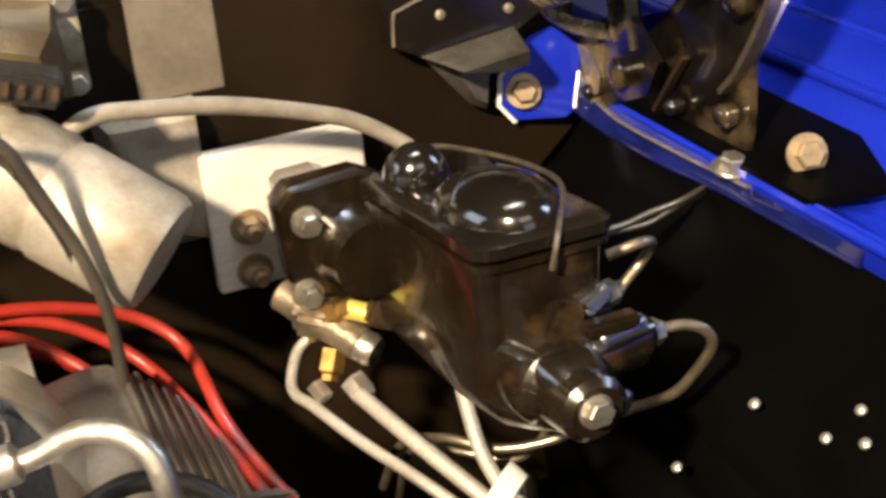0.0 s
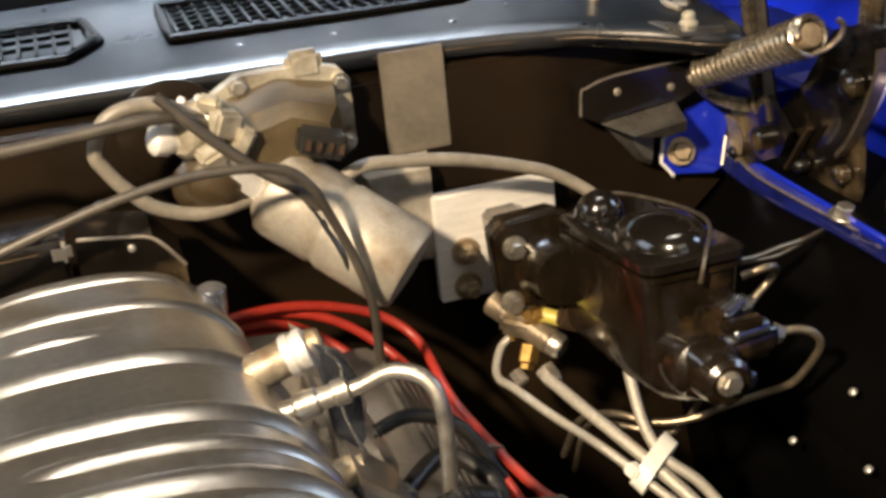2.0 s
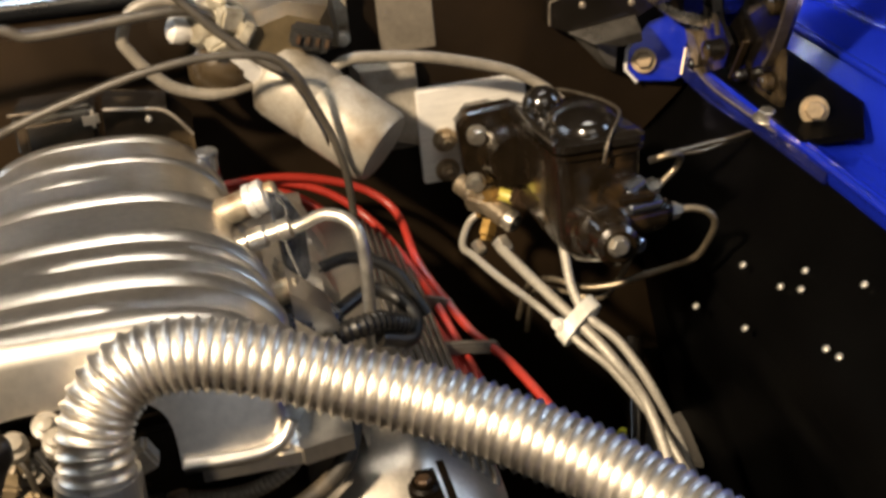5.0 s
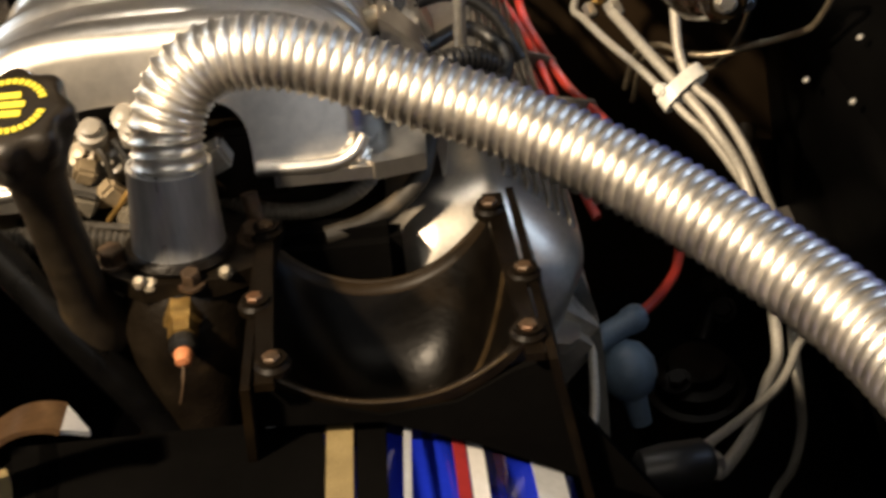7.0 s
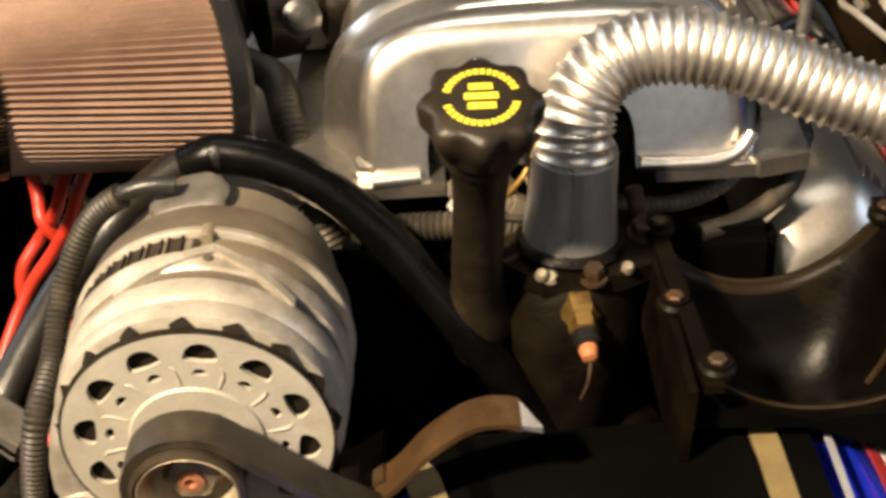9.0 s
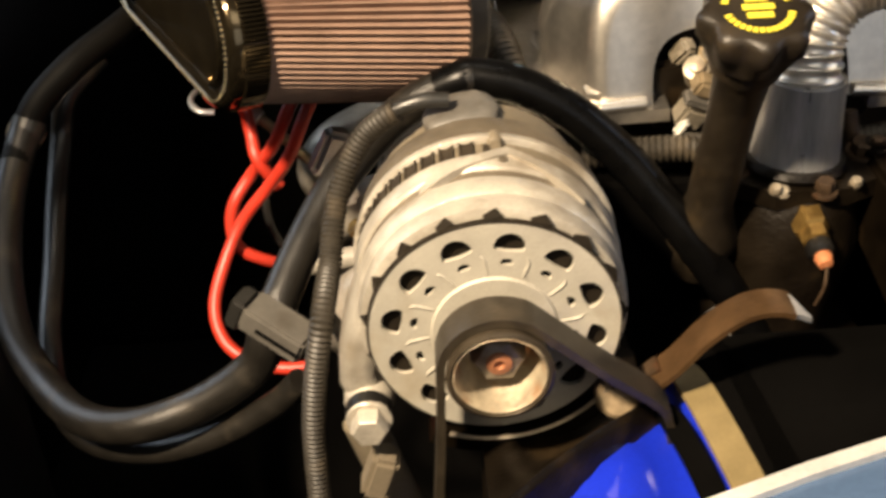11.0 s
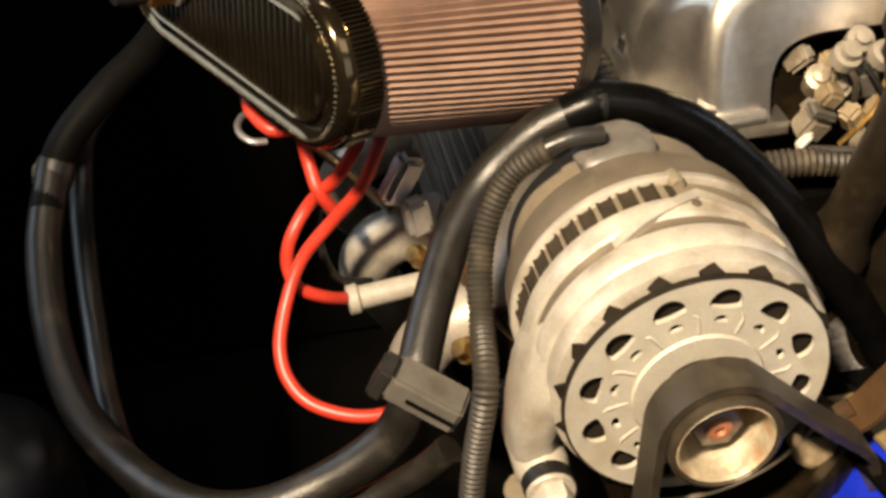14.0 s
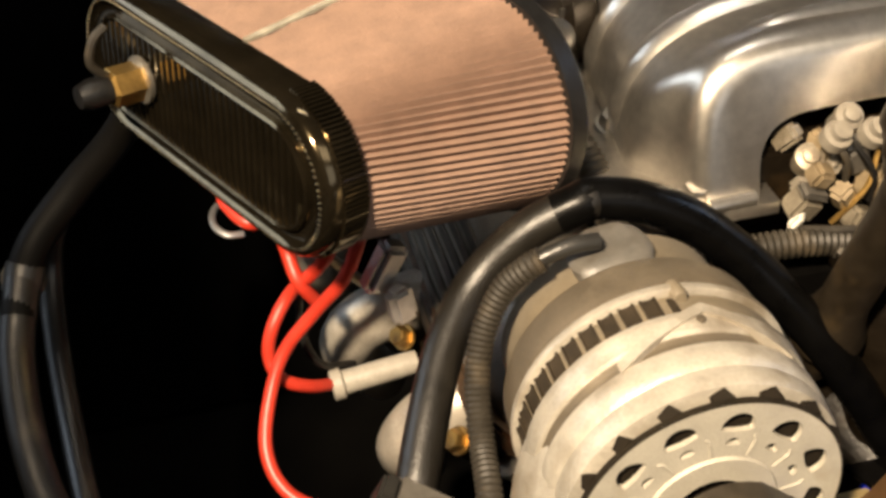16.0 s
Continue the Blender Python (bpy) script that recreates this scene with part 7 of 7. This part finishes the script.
hose("heater_hose", [(-0.46, 0.055, 0.80), (-0.477, 0.06, 0.78), (-0.514, 0.068, 0.752), (-0.558, 0.078, 0.732), (-0.605, 0.10, 0.722), (-0.638, 0.143, 0.718), (-0.655, 0.2, 0.733), (-0.664, 0.273, 0.75), (-0.667, 0.33, 0.78), (-0.664, 0.366, 0.81), (-0.655, 0.373, 0.84), (-0.63, 0.40, 0.86)], 0.0085, HOSERUBBER, "thinner black heater hose behind the first", "heater hose", n=16)
hc = thing("hose_clamp", (-0.469, 0.073, 0.839), "grey plastic hose clamp round the heater hose", "hose clamp")
HT = pose(0, 0, 0, 0, 26, -26)
bm = B()
box(bm, (-0.470, 0.064, 0.834), (0.042, 0.022, 0.018), HT, 0.002)
part("body", bm, GREYCLIP, hc)
bm = B()
box(bm, V((-0.471, 0.064, 0.834)) + HT.to_3x3() @ V((0.006, -0.0111, 0.0)), (0.028, 0.0014, 0.0022), HT)
part("slot", bm, SHADEBLACK, hc)
bm = B()
box(bm, (-0.491, 0.073, 0.843), (0.010, 0.018, 0.023), HT, 0.002)
part("latch", bm, PLASTIC, hc, "black latch")
bm = B()
strip(bm, spline(((-0.438, 0.06, 0.84), (-0.43, 0.05, 0.83), (-0.428, 0.045, 0.82)), 5), (0, 1, 0.4), 0.014, 0.003)
part("tongue", bm, GREYCLIP, hc)
bm = B()
corrugated(bm, [(-0.392, 0.120, 0.941), (-0.400, 0.121, 0.936), (-0.412, 0.122, 0.925), (-0.425, 0.115, 0.905), (-0.433, 0.10, 0.885), (-0.437, 0.078, 0.865), (-0.442, 0.045, 0.85), (-0.450, 0.036, 0.81), (-0.454, 0.03, 0.77), (-0.455, 0.02, 0.70)], 0.0072, 0.0032, 0.0010, 16)
hose("wire_sheath", [(-0.398, 0.121, 0.938), (-0.388, 0.120, 0.943), (-0.376, 0.120, 0.946), (-0.362, 0.121, 0.945)], 0.0048, PLASTIC, "black taped wire sheath between loom and alternator plug", "wire sheath")
single("wiring_loom", bm, LOOM, "dusty corrugated loom running down beside the alternator", "loom")

# ---- cone air filter with black chrome end cap ----
flt = thing("air_filter", (-0.46, 0.34, 0.89), "pink pleated oval air filter with a smoked chrome cap", "air filter")
YAW, DIP = radians(26.5), radians(-5.6)
FU = V((-math.sin(YAW), math.cos(YAW), 0))
FA = V((math.cos(YAW) * math.cos(DIP), math.sin(YAW) * math.cos(DIP), math.sin(DIP)))
FW = FA.cross(FU).normalized()
F0 = V((-0.546, 0.2975, 0.9515))
bm = B()
rings = []
NP = 150
NR = NP * 4
for k in range(9):
    t = k / 8
    half, r = 0.085 + 0.003 * t, 0.0475 + 0.0215 * t
    c = F0 + FA * (0.012 + 0.138 * t)
    ring0 = []
    per = 4 * half + 2 * math.pi * r
    for i in range(NR):
        s = per * i / NR
        if s < 2 * half:
            p, nn = FU * (half - s) + FW * r, FW
        elif s < 2 * half + math.pi * r:
            a = math.pi / 2 + (s - 2 * half) / r
            nn = FU * math.cos(a) + FW * math.sin(a)
            p = FU * -half + nn * r
        elif s < 4 * half + math.pi * r:
            p, nn = FU * (-half + (s - 2 * half - math.pi * r)) - FW * r, -FW
        else:
            a = -math.pi / 2 + (s - 4 * half - math.pi * r) / r
            nn = FU * math.cos(a) + FW * math.sin(a)
            p = FU * half + nn * r
        d = (0.0, -0.0024, -0.0047, -0.0024)[i % 4] * (1 if 0 < k < 8 else 0.7)
        ring0.append(c + p + nn * d)
    rings.append(ring0)
loft(bm, rings)
part("pleated_element", bm, PLEAT, flt, "pink pleated gauze element", sharp=70)
bm = B()
loft(bm, [stadium(F0 + FA * h, FU, FW, 0.085, r, 72) for h, r in ((0.022, 0.046), (0.020, 0.0488), (0.004, 0.0495), (-0.002, 0.0485), (-0.006, 0.045), (-0.0065, 0.042), (-0.003, 0.0385), (-0.003, 0.034))])
capo = part("end_cap", bm, BLACKCHROME, flt, "smoked black chrome end cap", sharp=50)
for i in range(34):
    u = -0.118 + 0.0069 * i
    hh_ = 0.030 if abs(u) < 0.085 else math.sqrt(max(0.0, 0.030 ** 2 - (abs(u) - 0.085) ** 2))
    if hh_ < 0.006:
        continue
    bm = B()
    c = F0 + FA * -0.0035 + FU * u
    loft(bm, [[c + FU * 0.0018 - FW * hh_, c - FU * 0.0018 - FW * hh_, c - FU * 0.0018 + FW * hh_, c + FU * 0.0018 + FW * hh_], [c + FU * 0.001 - FW * hh_ - FA * 0.002, c - FU * 0.001 - FW * hh_ - FA * 0.002, c - FU * 0.001 + FW * hh_ - FA * 0.002, c + FU * 0.001 + FW * hh_ - FA * 0.002]])
    part("flute", bm, BLACKCHROME, capo)
ringp = stadium(F0 + FA * 0.012, FU, FW, 0.085, 0.0493, 110)
for i, p in enumerate(ringp):
    d = (p - (F0 + FA * 0.012))
    bm = B()
    out = FW * d.dot(FW) + FU * (d.dot(FU) - max(-0.085, min(0.085, d.dot(FU))))
    out.normalize()
    sd = FA.cross(out).normalized()
    loft(bm, [[p + sd * 0.0011 + FA * h, p - sd * 0.0011 + FA * h, p - sd * 0.0006 + out * 0.0020 + FA * h, p + sd * 0.0006 + out * 0.0020 + FA * h] for h in (-0.008, 0.008)])
    part("knurl", bm, BLACKCHROME, capo)
bm = B()
for p in even(stadium(F0 - FA * 0.0063, FU, FW, 0.085, 0.0425, 120), 0.0036):
    lathe(bm, p, -FA, [(0.0013, 0), (0.0011, 0.0008), (0.0004, 0.0013)], 6)
tagged(part("beading", bm, GOLDBEAD, capo, "row of tiny bright beads"), kind="stuff")
bm = B()
loft(bm, [stadium(F0 + FA * h, FU, FW, 0.082, r, 64) for h, r in ((-0.001, 0.0345), (-0.0062, 0.0335), (-0.0072, 0.0318), (-0.0062, 0.0302), (-0.001, 0.0295))], caps=False)
part("oval_ridge", bm, BLACKCHROME, capo, "raised oval ridge")
bm = B()
loft(bm, [stadium(F0 + FA * h, FU, FW, 0.088, r, 72) for h, r in ((0.149, 0.066), (0.149, 0.0712), (0.160, 0.0722), (0.164, 0.069), (0.164, 0.05))])
part("base_ring", bm, RUBBER, flt, "black rubber base ring")
bm = B()
q = F0 + FA * 0.02 + FU * -0.02 + FW * 0.0490
strip(bm, [q, q + FA * 0.064 + FW * 0.0100, q + FA * 0.128 + FW * 0.0200], FU, 0.005, 0.002)
part("seam", bm, CREAM, flt, "pale seam strip")
bm = B()
FB = F0 + FU * 0.056 + FW * 0.003
lathe(bm, FB, -FA, [(0.011, -0.002), (0.012, 0.006), (0.015, 0.007), (0.015, 0.010), (0.0115, 0.011)], 24)
part("grommet", bm, STEEL, flt)
bm = B()
lathe(bm, FB - FA * 0.010, -FA, [(0.0125, 0), (0.0125, 0.018), (0.010, 0.020)], 6)
sen = part("air_sensor", bm, BRASS, flt, "brass air temperature sensor")
bm = B()
lathe(bm, FB - FA * 0.03, -FA, [(0.009, 0), (0.0095, 0.012), (0.007, 0.02), (0.001, 0.021)], 16)
part("sensor_plug", bm, RUBBER, sen)
bm = B()
tube(bm, [FB - FA * 0.03 + FW * 0.008, FB - FA * 0.04 + FW * 0.02, FB - FA * 0.036 + FW * 0.034, FB - FA * 0.028 + FW * 0.04], 0.0028, 8)
part("sensor_wire", bm, LOOM, sen)

# ---- passenger side header, leads and dipstick ----
hd = thing("exhaust_header", (-0.47, 0.32, 0.60), "matt coated exhaust header tubes beside the engine", "exhaust header")
bm = B()
tube(bm, [(-0.40, 0.345, 0.745), (-0.425, 0.345, 0.742), (-0.455, 0.35, 0.728), (-0.468, 0.362, 0.70), (-0.456, 0.41, 0.64), (-0.43, 0.47, 0.56)], 0.022, 22)
part("primary_tube", bm, HEADER, hd, sharp=80)
bm = B()
tube(bm, [(-0.395, 0.235, 0.742), (-0.415, 0.236, 0.738), (-0.436, 0.24, 0.722), (-0.447, 0.250, 0.695), (-0.437, 0.30, 0.635), (-0.42, 0.36, 0.56)], 0.022, 22)
part("primary_tube", bm, HEADER, hd, sharp=80)
bm = B()
tube(bm, [(-0.40, 0.465, 0.755), (-0.43, 0.46, 0.75), (-0.46, 0.455, 0.735), (-0.475, 0.47, 0.70), (-0.46, 0.52, 0.64)], 0.021, 22)
part("primary_tube", bm, HEADER, hd, sharp=80)
bm = B()
box(bm, (-0.398, 0.34, 0.745), (0.012, 0.30, 0.05), pose(0, 0, 0, 0, -36, 0), 0.003)
part("flange", bm, RUSTY, hd, "rusty header flange")
for p in ((-0.434, 0.348, 0.725), (-0.432, 0.315, 0.735), (-0.42, 0.205, 0.735)):
    bm = B()
    hexbolt(bm, p, (-0.7, -0.3, 0.6), 0.0075, 0.009, 1.3)
    part("bolt", bm, BRASS, hd)
pb = thing("plug_boot", (-0.46, 0.31, 0.70), "pale ceramic spark plug boot on a red lead", "plug boot")
bm = B()
lathe(bm, (-0.486, 0.304, 0.713), (1, 0.03, 0.1), [(0.009, -0.004), (0.0115, -0.003), (0.0115, 0.004), (0.009, 0.006), (0.0085, 0.055), (0.008, 0.06)], 20)
part("sleeve", bm, BOOT, pb)
hose("plug_lead", [(-0.50, 0.38, 0.885), (-0.541, 0.363, 0.875), (-0.542, 0.35, 0.865), (-0.54, 0.335, 0.86), (-0.529, 0.318, 0.855), (-0.512, 0.32, 0.85), (-0.507, 0.312, 0.83), (-0.503, 0.298, 0.815), (-0.49, 0.30, 0.79)], 0.0048, RED, "bright red plug lead under the air filter", "plug lead", group="plug leads")
hose("plug_lead", [(-0.46, 0.30, 0.885), (-0.475, 0.283, 0.86), (-0.489, 0.291, 0.83), (-0.509, 0.307, 0.80), (-0.525, 0.298, 0.78), (-0.53, 0.293, 0.76), (-0.524, 0.285, 0.745), (-0.505, 0.289, 0.73), (-0.486, 0.304, 0.714)], 0.0048, RED, "bright red plug lead bending to its boot", "plug lead", group="plug leads")
hose("plug_lead", [(-0.445, 0.30, 0.885), (-0.462, 0.277, 0.86), (-0.476, 0.274, 0.83), (-0.496, 0.283, 0.80), (-0.52, 0.284, 0.77), (-0.535, 0.268, 0.745), (-0.543, 0.245, 0.725), (-0.539, 0.226, 0.71), (-0.524, 0.211, 0.70), (-0.495, 0.20, 0.695), (-0.46, 0.20, 0.695)], 0.0048, RED, "bright red plug lead looping low beside the header", "plug lead", group="plug leads")
dp = thing("dipstick", (-0.49, 0.33, 0.78), "steel dipstick with a looped handle", "dipstick")
bm = B()
tube(bm, [(-0.5330, 0.3190, 0.8460), (-0.5430, 0.3180, 0.8480), (-0.5500, 0.3260, 0.8500), (-0.5510, 0.3370, 0.8510), (-0.5470, 0.3480, 0.8510), (-0.5410, 0.3500, 0.8500), (-0.5310, 0.3470, 0.8470), (-0.5190, 0.3390, 0.8420), (-0.5080, 0.3330, 0.8370)], 0.0023, 8)
part("handle", bm, CHROME, dp, "bright looped wire handle")
bm = B()
cyl(bm, (-0.5090, 0.3330, 0.8380), (-0.5010, 0.3290, 0.8330), 0.0062, 14)
part("collar", bm, CHROME, dp, "bright steel collar")
bm = B()
tube(bm, [(-0.5020, 0.3290, 0.8340), (-0.4850, 0.3330, 0.8120), (-0.4700, 0.3380, 0.7900), (-0.4510, 0.3500, 0.7600), (-0.4430, 0.3660, 0.7400)], 0.0042, 10)
part("tube", bm, TUBESTEEL, dp)
hs = thing("heat_shield_clip", (-0.44, 0.29, 0.80), "shiny chrome clip beside the finned valve cover", "clip")
bm = B()
box(bm, (-0.448, 0.285, 0.825), (0.02, 0.016, 0.04), pose(0, 0, 0, 10, 25, 20), 0.004)
box(bm, (-0.44, 0.275, 0.80), (0.018, 0.014, 0.03), pose(0, 0, 0, 0, -10, 20), 0.004)
part("clip", bm, CHROME, hs)
hose("wiring_cable", [(-0.50, 0.33, 0.80), (-0.505, 0.315, 0.76), (-0.495, 0.31, 0.73), (-0.47, 0.32, 0.715)], 0.003, RUBBER, "thin black wire beside the header", "cable")

# ---- low front: glossy blue panel with painted reflections under the brackets ----
def dip(g):
    """Lowers the panel towards the driver side to fit its outline in the camera's view."""
    for v in g.verts:
        v.co.z -= 0.55 * max(0.0, v.co.x + 0.03)


lp = thing("lower_panel", (-0.1, 0.0, 0.70), "glossy dark blue painted front crossmember below the brackets", "crossmember")
bm = B()
rings = []
for i in range(36):
    x = -0.325 + 0.40 * i / 35
    back = min(0.06, -0.036 + 0.757 * (x + 0.317) + max(0.0, x + 0.262) * 0.7)
    wav = 0.0065 * math.sin(x * 105) + 0.002 * math.sin(x * 260)
    rings.append([V((x, back, 0.60)), V((x, back, 0.795)), V((x, back - 0.006, 0.806)), V((x, back * 0.5 - 0.04, 0.805 + wav)), V((x, -0.085, 0.801 + wav)), V((x, -0.14, 0.795)), V((x, -0.15, 0.60))])
loft(bm, rings)
dip(bm)
part("panel", bm, BLUE, lp, sharp=60)
# straps, covers and stripes here are reflections in the gloss, laid on as coloured bands
for x0, x1, w, m_, nm, lb in ((-0.246, -0.216, 0.019, TAN, "strap", "tan band painted as a reflection"), (-0.054, -0.054, 0.0145, TAN, "strap", "tan band painted as a reflection"), (-0.145, -0.125, 0.155, SHADEBLACK, "cover", "black band painted as a dark reflection"), (-0.037, -0.037, 0.016, SHADEBLACK, "cover", "black band painted as a dark reflection"), (-0.264, -0.236, 0.014, SHADEBLACK, "cover", "black band painted as a dark reflection"), (-0.226, -0.198, 0.026, SHADEBLACK, "cover", "black band painted as a dark reflection"), (-0.0165, -0.022, 0.004, GREYREFLECT, "stripe", "pale grey band painted as a reflection"), (0.0095, 0.012, 0.007, REDDULL, "stripe", "red band painted as a reflection"), (0.0185, 0.021, 0.009, PAPER, "stripe", "white band painted as a reflection"), (0.059, 0.063, 0.018, GREYREFLECT, "stripe", "pale grey band painted as a reflection")):
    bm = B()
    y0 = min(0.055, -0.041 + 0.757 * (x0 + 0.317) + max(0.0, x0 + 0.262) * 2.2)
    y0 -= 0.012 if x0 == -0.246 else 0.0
    lift = 0.815 if m_ is not SHADEBLACK else 0.8135
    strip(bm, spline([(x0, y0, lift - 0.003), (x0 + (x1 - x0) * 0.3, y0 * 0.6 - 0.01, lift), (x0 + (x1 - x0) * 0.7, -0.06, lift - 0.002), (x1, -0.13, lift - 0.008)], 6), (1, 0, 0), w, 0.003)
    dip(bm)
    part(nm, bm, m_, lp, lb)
bm = B()
box(bm, (-0.092, 0.052, 0.818), (0.008, 0.016, 0.005), bev=0.0015)
part("clip", bm, RAWALU, lp, "small bright clip")
rad = thing("radiator", (0.0, -0.2, 0.3), "aluminium radiator with a pale bluish top tank", "radiator")
TOPZ = 0.886
OUT = [(-0.36, -0.185), (-0.30, -0.164), (-0.22, -0.134), (-0.17, -0.118), (-0.14, -0.13), (-0.115, -0.19), (-0.10, -0.215), (0.36, -0.215), (0.36, -0.29), (-0.36, -0.29)]
# tank's pale blue is a reflection put into its colour
bm = B()
loft(bm, [[V((x, y, 0.83)) for x, y in OUT], [V((x, y, TOPZ - 0.004)) for x, y in OUT], [V((x, y - 0.003, TOPZ)) for x, y in OUT]])
tank = part("top_tank", bm, TANK, rad, sharp=30)
bm = B()
strip(bm, [V((x, y - 0.004, TOPZ + 0.002)) for x, y in OUT[:8]], (0, 1, 0), 0.008, 0.004)
part("seam", bm, RAWALU, tank, "bright rolled seam")
bm = B()
box(bm, (0.0, -0.20, 0.56), (0.66, 0.05, 0.53), bev=0.004)
part("core", bm, SHADEBLACK, rad)
bm = B()
cyl(bm, (0.236, -0.144, 0.878), (0.25, -0.225, 0.862), 0.024, 24)
part("hose_neck", bm, RAWALU, rad)
